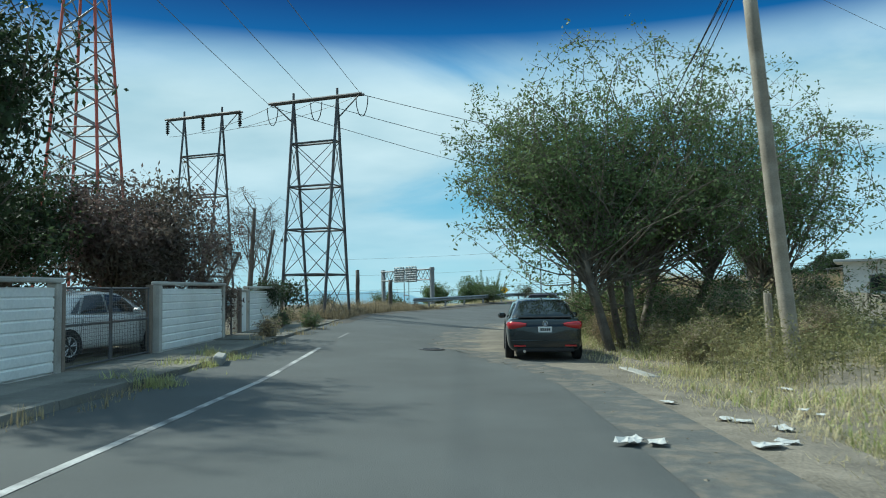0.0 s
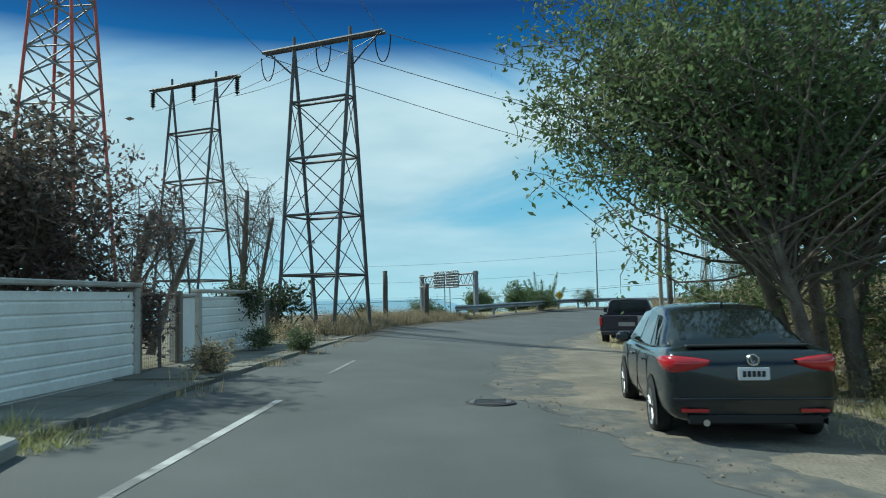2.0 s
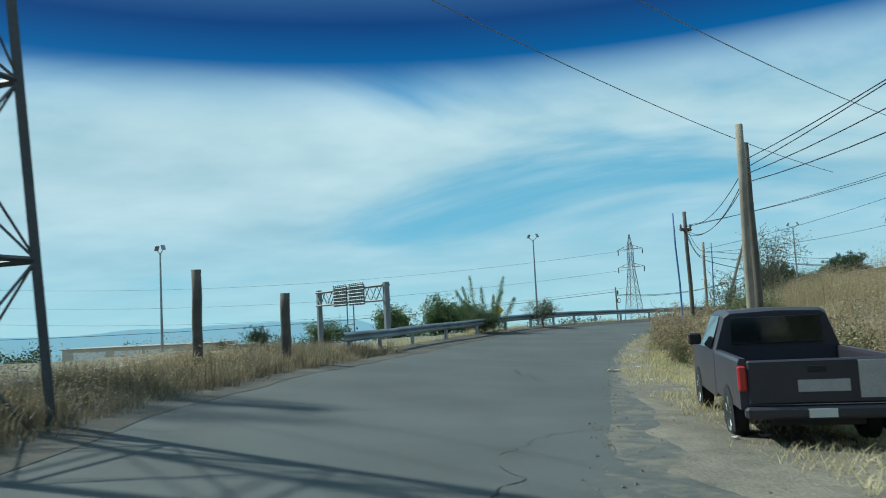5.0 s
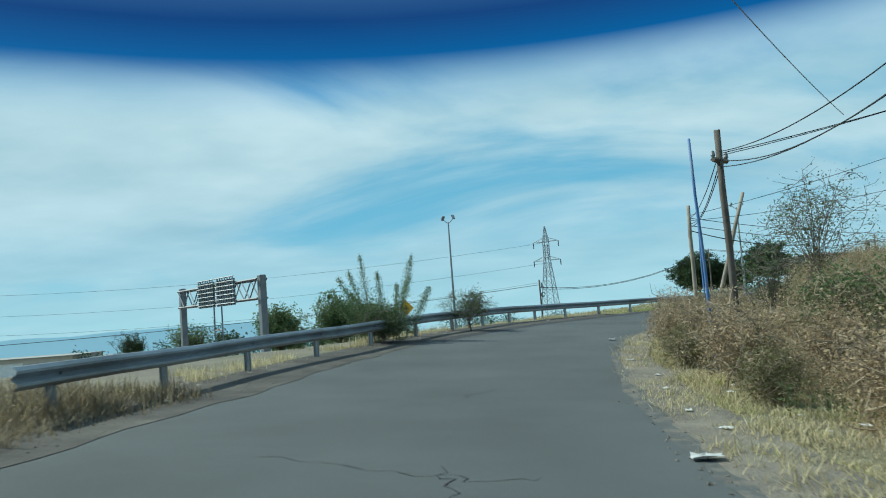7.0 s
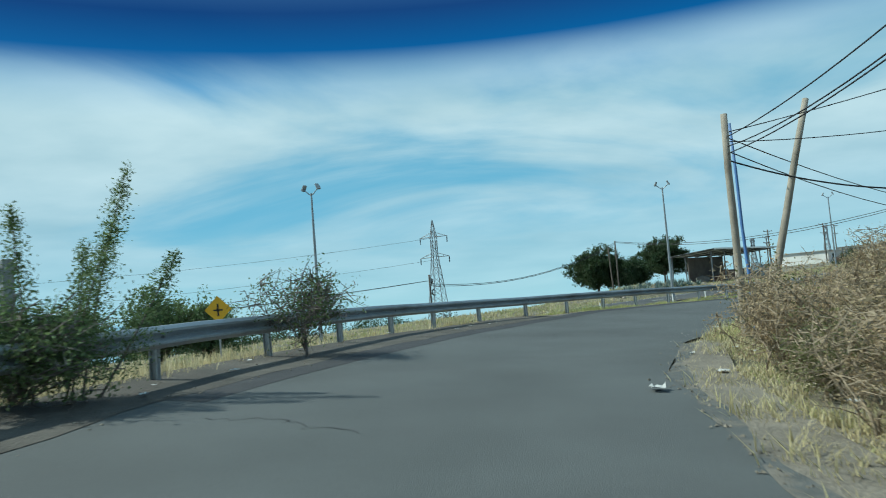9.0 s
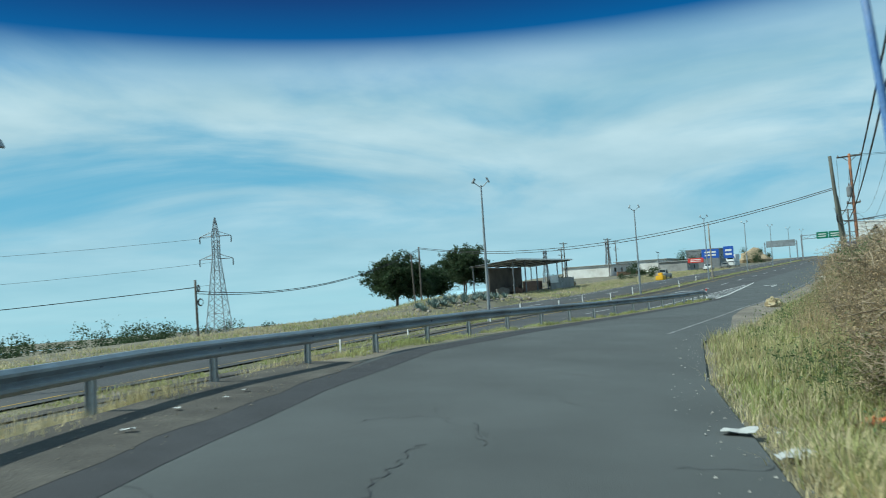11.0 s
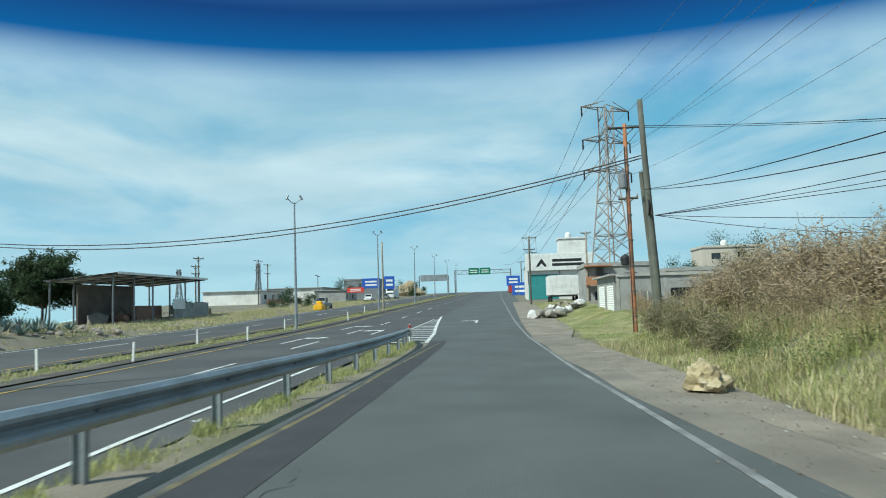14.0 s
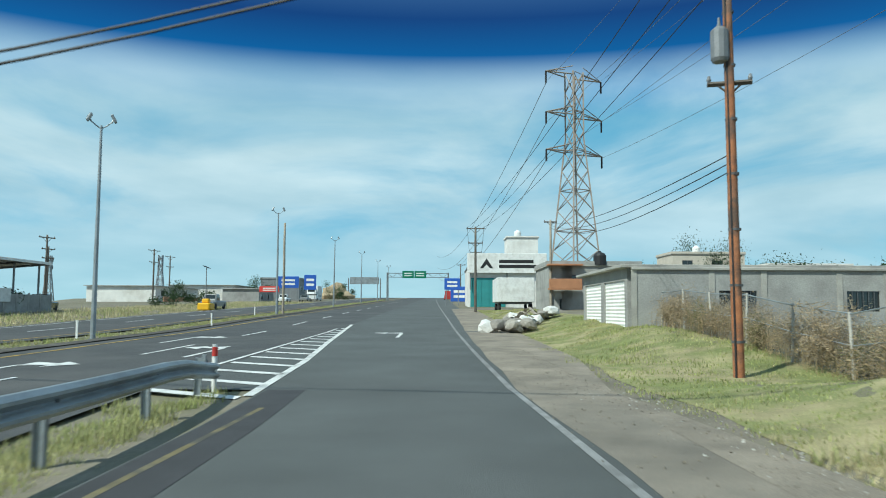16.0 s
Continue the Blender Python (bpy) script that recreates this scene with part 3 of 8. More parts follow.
def build_pavement():
    edge = lambda y: float(np.interp(y, [-60, 10, 17.4, 27, 36], [-4.75, -4.75, -5.0, -5.1, -5.0]))
    p = setting("pavement", mesh_from("pavement_bed", [(-6.9, -14, 0.02), (-5, -14, 0.02), (-5.2, 29.6, -0.06), (-7.2, 29.6, -0.06)], [(0, 1, 2, 3)], M["footpath"]), None, "cracked concrete footpath with weeds at its kerb", "pavement")
    y = -13.6
    while y < 29.0:
        L = 2.0
        x1a, x1b = edge(y) - 0.17, edge(y + L) - 0.17
        z = float(street_z(np.array([-4.0]), np.array([y]))[0]) + 0.10 + random.uniform(-0.012, 0.012)
        for xa, xb in ((-7.0, -5.95), (-5.93, None)):
            sh = Shape()
            e0, e1 = (x1a, x1b) if xb is None else (xb, xb)
            g = 0.012
            b = [(xa, y + g), (e0, y + g), (e1, y + L - g), (xa, y + L - g)]
            c = 0.015
            mid = (sum(q[0] for q in b) / 4, sum(q[1] for q in b) / 4)
            top = [(q[0] + (c if q[0] < mid[0] else -c), q[1] + (c if q[1] < mid[1] else -c), z) for q in b]
            sh.raw([(*q, z - 0.14) for q in b] + [(*q, z - c) for q in b] + top,
                   [(0, 1, 5, 4), (1, 2, 6, 5), (2, 3, 7, 6), (3, 0, 4, 7), (4, 5, 9, 8), (5, 6, 10, 9), (6, 7, 11, 10), (7, 4, 8, 11), (8, 9, 10, 11)])
            part("slab", sh, M["footpath"], p)
        sh = Shape()
        k0, k1 = edge(y), edge(y + L)
        sh.raw([(k0 - 0.16, y + 0.01, z - 0.2), (k0, y + 0.01, z - 0.2), (k1, y + L - 0.01, z - 0.2), (k1 - 0.16, y + L - 0.01, z - 0.2),
                (k0 - 0.16, y + 0.01, z + 0.015), (k0 - 0.03, y + 0.01, z + 0.015), (k1 - 0.03, y + L - 0.01, z + 0.015), (k1 - 0.16, y + L - 0.01, z + 0.015)],
               [(0, 1, 5, 4), (1, 2, 6, 5), (2, 3, 7, 6), (3, 0, 4, 7), (4, 5, 6, 7)])
        if not (11.5 < y < 13.5):
            part("kerbstone", sh, M["footpath"], p)
        y += L


build_pavement()


def ribbed_panel(length, height, rib=0.19):
    """Horizontal ribbed sheet along +y, facing +x, with rounded ribs."""
    sh = Shape()
    rows = []
    z = 0.0
    while z < height - 0.001:
        for dz, dx in ((0.0, 0.0), (rib * 0.12, 0.022), (rib * 0.82, 0.026), (rib * 0.95, 0.0)):
            if z + dz <= height:
                rows.append((z + dz, dx))
        z += rib
    rows.append((height, 0.0))
    n = len(rows)
    verts = [(dx, 0, z) for z, dx in rows] + [(dx, length, z) for z, dx in rows] + [(-0.04, 0, 0), (-0.04, 0, height), (-0.04, length, 0), (-0.04, length, height)]
    faces = [(i, n + i, n + i + 1, i + 1) for i in range(n - 1)]
    b = 2 * n
    faces += [(b, b + 1, b + 3, b + 2), (n - 1, 2 * n - 1, b + 3, b + 1)]
    return sh.raw(verts, faces)


def boundary_panel(y0, y1, x0, x1, h, label):
    """One walled bay: ribbed white sheeting between concrete posts under a coping."""
    L = math.hypot(x1 - x0, y1 - y0)
    rz = math.degrees(math.atan2(-(x1 - x0), y1 - y0))
    t = thing("boundary_wall", label, "wall", "street boundary", (x0, y0, 0.08), rz)
    part("sheeting", ribbed_panel(L - 0.36, h - 0.1), M["white_wall"], t, "ribbed white painted metal sheeting").location = (0, 0.18, 0.04)
    for y in (0, L - 0.18):
        part("post", Shape().box(-0.12, y, -0.25, 0.07, y + 0.18, h + 0.02, chamfer=0.015), M["painted_post"], t, "stained concrete post")
    part("coping", Shape().box(-0.14, -0.02, h + 0.022, 0.10, L + 0.02, h + 0.11, chamfer=0.02), M["painted_post"], t, "stained concrete coping")
    part("plinth", Shape().box(-0.10, 0.18, -0.25, 0.045, L - 0.18, 0.035, chamfer=0.01), M["painted_post"], t)
    return t


boundary_panel(-9.5, 3.2, -6.95, -6.9, 1.6, "white ribbed metal boundary wall with concrete posts")
boundary_panel(3.4, 10.1, -6.9, -6.85, 1.6, "white ribbed metal boundary wall with concrete posts")
boundary_panel(14.2, 19.3, -6.78, -6.87, 1.58, "white ribbed metal boundary wall beside a mesh gate")
boundary_panel(22.2, 27.2, -7.0, -7.15, 1.5, "white ribbed boundary wall overgrown by dry creepers")


def mesh_gate(y0, y1, x, h, label, gap=0.075):
    t = thing("mesh_gate", label, "gate", "street boundary", (x, y0, 0.06))
    L = y1 - y0
    n = 2
    for k in range(n):
        a, b = L * k / n + 0.03, L * (k + 1) / n - 0.03
        fr = Shape()
        for p, q in (((0, a, 0.08), (0, a, h)), ((0, b, 0.08), (0, b, h)), ((0, a, h), (0, b, h)), ((0, a, 0.08), (0, b, 0.08)), ((0, a, h * 0.55), (0, b, h * 0.55))):
            fr.tube([p, q], 0.022, 6)
        leaf = part("gate_leaf", fr, M["steel_dark"], t, "dark steel tube frame")
        w = Shape()
        y = a + gap
        while y < b:
            w.tube([(0.0, y, 0.08), (0.0, y, h)], 0.0035, 4, caps=False); y += gap
        z = 0.15
        while z < h:
            w.tube([(0.004, a, z), (0.004, b, z)], 0.0035, 4, caps=False); z += gap
        part("wire_mesh", w, M["mesh_wire"], leaf)
    for y in (-0.02, L + 0.02):
        part("gate_post", Shape().box(-0.06, y - 0.06, -0.2, 0.06, y + 0.06, h + 0.08, chamfer=0.01), M["brown_post"], t)


mesh_gate(10.3, 14.05, -6.9, 1.55, "dark steel gate with wire mesh before a parked car")
mesh_gate(19.5, 21.2, -6.95, 1.5, "dark steel mesh fence smothered by dry shrubs")
t = thing("boundary_wall", "short whitewashed brick pier with peeling paint", "wall", "street boundary", (-7.1, 21.35, 0.06))
part("pier", Shape().box(-0.15, 0, -0.2, 0.12, 0.75, 1.45, chamfer=0.03), M["white_wall"], t)
part("cap", Shape().box(-0.18, -0.03, 1.45, 0.15, 0.78, 1.53, chamfer=0.02), M["painted_post"], t)


def railing(pts, h, label, bars=0.14):
    t = thing("metal_railing", label, "railing", "", (*pts[0], gz(*pts[0])))
    ox, oy = pts[0]
    for (xa, ya), (xb, yb) in zip(pts[:-1], pts[1:]):
        a, b = Vector((xa - ox, ya - oy, 0)), Vector((xb - ox, yb - oy, 0))
        L = (b - a).length
        up = Vector((0, 0, 1))
        part("top_rail", Shape().bar(a + up * h, b + up * h, 0.05), M["steel_dark"], t)
        part("bottom_rail", Shape().bar(a + up * 0.15, b + up * 0.15, 0.04), M["steel_dark"], t)
        for k in range(int(L / 1.6) + 1):
            p = a + (b - a) * min(1, k * 1.6 / L)
            part("post", Shape().bar(p - up * 0.25, p + up * (h + 0.08), 0.07), M["steel_dark"], t)
        n = int(L / bars)
        me = Shape().bar((0, 0, 0.15), (0, 0, h), 0.016).mesh("baluster", M["steel_dark"])
        for k in range(1, n):
            part("baluster", me, None, t).location = a + (b - a) * (k / n)


railing([(-7.35, 27.7), (-8.6, 33.0)], 1.25, "low dark steel railing at the end of the footpath")
t = thing("verge_wall", "low crumbling concrete wall along the grassy verge", "wall", "", (-8.2, 33.8, gz(-8.2, 33.8)))
sh = Shape()
for k in range(9):
    sh.box(-0.12 - 0.22 * k, k * 1.9, -0.3 - 0.02 * k, 0.12 - 0.22 * k, k * 1.9 + 1.86, 0.34 - 0.03 * k + 0.03 * (k % 3), chamfer=0.03)
part("blocks", sh, M["painted_post"], t)


# ---- guard rail ----
RAIL = [(-2.95, 46.9), (-2.2, 50.0), (-1.2, 53.2), (1.4, 58.2), (4.4, 63.0), (7.4, 67.6), (10.0, 71.4), (12.4, 74.3), (16.5, 77.3), (21.7, 80.7)] + [W(u, v) for u, v in ((57.4, 64.5), (66, 64.6), (75, 64.6), (84, 64.7), (93, 65.0), (99, 65.6))]


def build_guard_rail():
    p = np.array(RAIL, float)
    # a smooth line through the points
    for _ in range(2):
        q = [p[0]]
        for a, b in zip(p[:-1], p[1:]):
            q += [a * 0.75 + b * 0.25, a * 0.25 + b * 0.75]
        p = np.array(q + [p[-1]])
    s = np.r_[0, np.cumsum(np.hypot(*np.diff(p, axis=0).T))]
    at = lambda d: np.array([np.interp(d, s, p[:, 0]), np.interp(d, s, p[:, 1])])
    zs = lambda c: float(street_z(np.array([c[0]]), np.array([c[1]]))[0])
    c0 = at(0)
    t = thing("guard_rail", "weathered galvanised steel guard rail on short posts", "guard rail", "", (*c0, zs(c0)))
    o = Vector((*c0, zs(c0)))
    prof = [(0.0, -0.155), (0.03, -0.15), (0.085, -0.10), (0.085, -0.065), (0.015, -0.02), (0.0, 0.0), (0.015, 0.02), (0.085, 0.065), (0.085, 0.10), (0.03, 0.15), (0.0, 0.155)]
    total = s[-1]
    seg, d = 3.81, 0.0
    n = int(total / seg)
    seg = total / n
    for k in range(n):
        sh = Shape()
        rings = []
        for j in range(4):
            dd = d + seg * j / 3 + (0.06 if j == 3 else 0)
            c = at(min(dd, total)); w = at(min(dd + 0.2, total)) - at(max(dd - 0.2, 0)); w = w / np.hypot(*w)
            side = np.array([w[1], -w[0]])  # towards the slip road
            lift = 0.60
            dip = 0.25 * max(0, 1 - (total - dd) / 3.0)
            rings.append([Vector((c[0] + side[0] * (a + 0.004 * (k % 2)), c[1] + side[1] * (a + 0.004 * (k % 2)), zs(c) + lift - dip + b)) - o for a, b in prof])
        m = len(prof)
        sh.raw([v for r in rings for v in r], [(i * m + j, i * m + j + 1, (i + 1) * m + j + 1, (i + 1) * m + j) for i in range(3) for j in range(m - 1)])
        # a back face 4 mm behind gives the sheet its thickness
        back = [[Vector(v) - Vector((0, 0, 0)) for v in r] for r in rings]
        w = at(min(d + seg, total)) - at(d); w = w / np.hypot(*w)
        sh.raw([v - Vector((w[1], -w[0], 0)) * 0.004 for r in back for v in r], [(i * m + j, (i + 1) * m + j, (i + 1) * m + j + 1, i * m + j + 1) for i in range(3) for j in range(m - 1)])
        part("beam", sh, M["galv"], t, smooth=False)
        d += seg
    post = Shape()
    post.box(-0.06, -0.005, -0.35, 0.06, 0.005, 0.66).box(-0.06, -0.045, -0.35, -0.052, 0.045, 0.66).box(0.052, -0.045, -0.35, 0.06, 0.045, 0.66)
    post.box(0.062, -0.045, 0.44, 0.125, 0.045, 0.72)
    me = post.mesh("post", M["galv"])
    bolt = Shape().tube([(0, 0, 0), (0.018, 0, 0)], 0.022, 6).mesh("bolt", M["steel_dark"])
    d = 1.0
    while d < total - 0.5:
        c = at(d); w = at(min(d + 0.2, total)) - at(d - 0.2)
        side = math.atan2(-w[0], w[1])
        ob = part("post", me, None, t)
        ob.matrix_local = pose(c[0] - o.x, c[1] - o.y, zs(c) - o.z, random.uniform(-1, 1), random.uniform(-1.5, 1.5), math.degrees(side))
        ob.location -= Vector((w[1], -w[0], 0)).normalized() * 0.14
        bo = part("bolt", bolt, None, ob); bo.location = (0.145, 0, 0.60)
        d += 3.2


build_guard_rail()

# reflective end post of the guard rail
t = thing("delineator", "red and white marker at the guard rail end", "marker post", "", (*W(98.9, 65.6), gz(*W(98.9, 65.6))))
M["red_paint"] = material("red_paint", (0.55, 0.05, 0.04), rough=0.5, vary=0.1, bump=0)
M["white_paint"] = material("white_gloss_paint", (0.75, 0.75, 0.73), rough=0.5, vary=0.1, bump=0.02, second=(0.6, 0.59, 0.56))
part("post", Shape().tube([(0, 0, -0.2), (0, 0, 0.95)], 0.05, 10), M["white_paint"], t)
part("band", Shape().tube([(0, 0, 0.72), (0, 0, 0.9)], 0.056, 10), M["red_paint"], t)


# ---- highway lamps ----
def build_lamp():
    t = thing("street_lamp", "tall galvanised lamp post with two floodlight heads", "street lamp", "lamps along the median", (0, 0, 0))
    part("mast", Shape().tube([(0, 0, -0.6), (0, 0, 0.4), (0, 0, 9.6)], [0.13, 0.12, 0.055], 10), M["galv"], t, smooth=False)
    part("base_plate", Shape().box(-0.22, -0.22, -0.02, 0.22, 0.22, 0.03, chamfer=0.005), M["galv"], t)
    for sx in (-1, 1):
        arm = part("arm", Shape().tube([(0, 0, 9.45), (0.22 * sx, 0, 9.6), (0.42 * sx, 0, 9.78)], 0.03, 8), M["galv"], t)
        h = Shape()
        h.box(-0.20, -0.16, -0.05, 0.20, 0.16, 0.06, pose(0.5 * sx, 0, 9.95, 0, 62 * sx, 0), chamfer=0.03)
        h.tube([(0.42 * sx, 0, 9.75), (0.5 * sx, 0, 9.92)], 0.035, 6)
        head = part("lamp_head", h, M["galv"], t, "tilted floodlight head")
        part("lens", Shape().box(-0.17, -0.13, 0.0, 0.17, 0.13, 0.012, pose(0.5 * sx, 0, 9.95, 0, 62 * sx, 0) @ Matrix.Translation((0, 0, 0.062))), M["lens"], head, "dull glass lens")
    return t


M["lens"] = material("lamp_glass", (0.30, 0.32, 0.33), rough=0.2, vary=0.05, bump=0)
first = build_lamp()
u0 = 80.6
hd = math.degrees(math.atan2(DU.y, DU.x))
first.matrix_world = pose(*W(u0, 76.5), float(zh(u0)) - 0.05, 0, 0, hd - 70)
for u, v in ((15.8, 80.5), (50.2, 82.2), (117, 76.5), (153.4, 76.5), (189.8, 76.5), (226.2, 76.5), (262.6, 76.5), (299, 76.5)):
    copy_thing(first, pose(*W(u, v), float(zh(u)) - 0.05, random.uniform(-0.6, 0.6), random.uniform(-0.6, 0.6), hd - 70))

# white delineators in the median
dl = thing("delineator", "white plastic marker post in the grass", "marker post", "median marker posts", (0, 0, 0))
part("post", Shape().box(-0.05, -0.02, -0.2, 0.05, 0.02, 0.85, chamfer=0.012), M["white_paint"], dl)
part("reflector", Shape().box(-0.03, -0.026, 0.66, 0.03, -0.021, 0.76), M["lens"], dl)
marks = [(63, 75.5), (72, 77.6), (79, 75.6), (88, 77.6), (91, 75.6), (102, 77.7), (104, 75.6), (118, 77.7), (131, 75.6), (150, 77.7)]
dl.matrix_world = pose(*W(*marks[0]), gz(*W(*marks[0])), 0, 0, hd + 90)
for m in marks[1:]:
    copy_thing(dl, pose(*W(*m), gz(*W(*m)) , 0, random.uniform(-3, 3), hd + 90))


# ---- lattice towers ----
def lattice(sh, a0, a1, b0, b1, n, w):
    """Zigzag bracing between two legs a and b."""
    a0, a1, b0, b1 = map(Vector, (a0, a1, b0, b1))
    for k in range(n):
        p, q = a0.lerp(a1, k / n), b0.lerp(b1, (k + 1) / n)
        r, s = b0.lerp(b1, k / n), a0.lerp(a1, (k + 1) / n)
        sh.bar(p, q, w); sh.bar(r, s, w)
    return sh


def portal_tower(cx, cy, ang, label, z0, insul_down, H, half, splay):
    """Two slender A-frames joined by four levels of struts under one long crossarm."""
    t = thing("pylon", label, "power pylon", "steel pylons by the street", (cx, cy, z0), ang)
    tops = [Vector((-half, 0, H)), Vector((half, 0, H))]
    feet = [[Vector((sx * half * 0.95, sy * splay, -0.4)) for sy in (-1, 1)] for sx in (-1, 1)]
    for i in (0, 1):
        for j in (0, 1):
            part("leg", Shape().bar(feet[i][j], tops[i], 0.115), M["steel_dark"], t)
    for lv in (0.237, 0.43, 0.617, 0.81):
        sh = Shape()
        P = [[feet[i][j].lerp(tops[i], lv) for j in (0, 1)] for i in (0, 1)]
        sh.bar(P[0][0], P[1][0], 0.075); sh.bar(P[0][1], P[1][1], 0.075); sh.bar(P[0][0], P[0][1], 0.055); sh.bar(P[1][0], P[1][1], 0.055)
        pieces("strut", sh, M["steel_dark"], t)
    lv = [0.02, 0.237, 0.43, 0.617, 0.81]
    for a, b in zip(lv[:-1], lv[1:]):
        sh = Shape()
        for j in (0, 1):
            lattice(sh, feet[0][j].lerp(tops[0], a), feet[0][j].lerp(tops[0], b), feet[1][j].lerp(tops[1], a), feet[1][j].lerp(tops[1], b), 1, 0.03)
        for i in (0, 1):
            lattice(sh, feet[i][0].lerp(tops[i], a), feet[i][0].lerp(tops[i], b), feet[i][1].lerp(tops[i], a), feet[i][1].lerp(tops[i], b), 1, 0.03)
        pieces("brace", sh, M["steel_dark"], t)
    arm = Shape()
    for dy in (-0.12, 0.12):
        arm.bar((-half - 1.4, dy, H + 0.02), (half + 1.4, dy, H + 0.02), 0.10)
    for sx in (-1, 1):
        arm.bar((sx * (half + 1.2), 0, H), (sx * half * 0.98, 0, H - 1.1), 0.05)
        arm.tube([(sx * half, 0, H - 0.1), (sx * half, 0, H + 0.45)], 0.06, 6)
    arm_ob = part("crossarm", arm, M["steel_dark"], t)
    for x in (-half - 1.3, 0.0, half + 1.3):
        sh = Shape()
        if insul_down:
            for k in range(7):
                sh.tube([(x, 0, H - 0.12 - 0.11 * k), (x, 0, H - 0.19 - 0.11 * k)], [0.13, 0.06], 10)
            sh.tube([(x, 0, H), (x, 0, H - 0.95)], 0.025, 6)
            part("insulator", sh, M["cable"], arm_ob, "dark disc insulator string")
        else:
            sh.tube([(x + 0.32 * math.cos(a), 0.1, H - 0.1 + 0.95 * math.sin(a)) for a in np.linspace(math.pi, 2 * math.pi, 12)], 0.022, 6)
            part("jumper_loop", sh, M["cable"], arm_ob, "hanging jumper cable loop")
    return t


ANG_P = math.degrees(math.atan2(-0.9, 2.53))
portal_tower(-6.75, 32.9, ANG_P, "tall dark steel lattice pylon with crossarm and cables", 0.0, False, 10.95, 1.24, 1.32)
portal_tower(-15.4, 41.5, ANG_P, "dark steel lattice pylon with hanging disc insulators", -0.2, True, 12.5, 1.42, 1.5)


def mast_tower(x, y, z0, H, wb, wt, n, mat, label, name="pylon", arms=(), ang=0.0, legw=0.12, group="", peak=False):
    """A tapering square lattice tower; arms are (height, half length)."""
    t = thing(name, label, "power pylon" if arms else "radio mast", group, (x, y, z0), ang)
    cor = [(-1, -1), (1, -1), (1, 1), (-1, 1)]
    F = lambda k, f: Vector((cor[k][0], cor[k][1], 0)) * (wb + (wt - wb) * min(1, f / 0.72) if arms else wb + (wt - wb) * f) * 0.5 * (1 - 0.9 * max(0.0, (f - 0.87) / 0.13) if peak else 1) + Vector((0, 0, H * f))
    cuts = [0, 0.36, 0.72, 0.87, 1.0] if arms else [0, 0.33, 0.66, 1.0]
    for k in range(4):
        sh = Shape()
        for a, b in zip(cuts[:-1], cuts[1:]):
            sh.bar(F(k, a), F(k, b), legw)
        part("leg", sh, mat[0], t)
    for k in range(4):
        sh = Shape()
        for j in range(n):
            a, b = j / n, (j + 1) / n
            sh.bar(F(k, a), F((k + 1) % 4, b), legw * 0.5); sh.bar(F((k + 1) % 4, a), F(k, b), legw * 0.5)
            if j % 2 == 0:
                sh.bar(F(k, a), F((k + 1) % 4, a), legw * 0.5)
        pieces("brace", sh, mat[-1], t)
    for h, half in arms:
        sh = Shape()
        w = wt * 0.5
        for sx in (-1, 1):
            for sy in (-1, 1):
                sh.bar((sx * w, sy * w, h), (sx * half, 0, h), legw * 0.7)
                sh.bar((sx * w, sy * w, h + H * 0.035), (sx * half, 0, h), legw * 0.5)
            m = sx * (half + w) / 2
            sh.bar((m, w / 2, h), (m, 0, h + H * 0.018), legw * 0.4)
        pieces("crossarm_strut", sh, mat[0], t)
        for sx in (-1, 1):
            part("insulator", Shape().tube([(sx * half, 0, h), (sx * half, 0, h - H * 0.05)], 0.11, 6), M["cable"], t, "dark hanging insulator string")
    return t


M["tower_grey"] = material("hazy_galvanised_tower", (0.27, 0.29, 0.31), rough=0.6, metal=0.2, vary=0.15, bump=0)
M["tower_rust"] = material("weathered_tower_steel", (0.30, 0.26, 0.23), rough=0.7, metal=0.2, vary=0.2, bump=0)
M["tower_red"] = material("red_tower_paint", (0.42, 0.10, 0.07), rough=0.6, vary=0.2, bump=0)
mast_tower(-24.8, 45.5, -0.6, 26, 4.6, 1.6, 16, [M["tower_red"], M["steel_grey"]], "red and white lattice radio mast behind the houses", "radio_mast", legw=0.16)
mast_tower(*W(169.8, 45.5), float(zh(170)), 28.2, 4.9, 1.5, 12, [M["tower_rust"]], "tall steel lattice pylon with three crossarms", arms=((27.8, 4.2), (23.0, 4.2), (18.6, 4.2)), ang=hd - 90 + 30, legw=0.17)
mast_tower(54.4, 211, -9.0, 28.0, 4.9, 1.15, 13, [M["tower_grey"]], "distant lattice pylon across the highway", arms=((24.2, 3.3), (19.6, 3.5)), ang=-40, legw=0.13, peak=True)


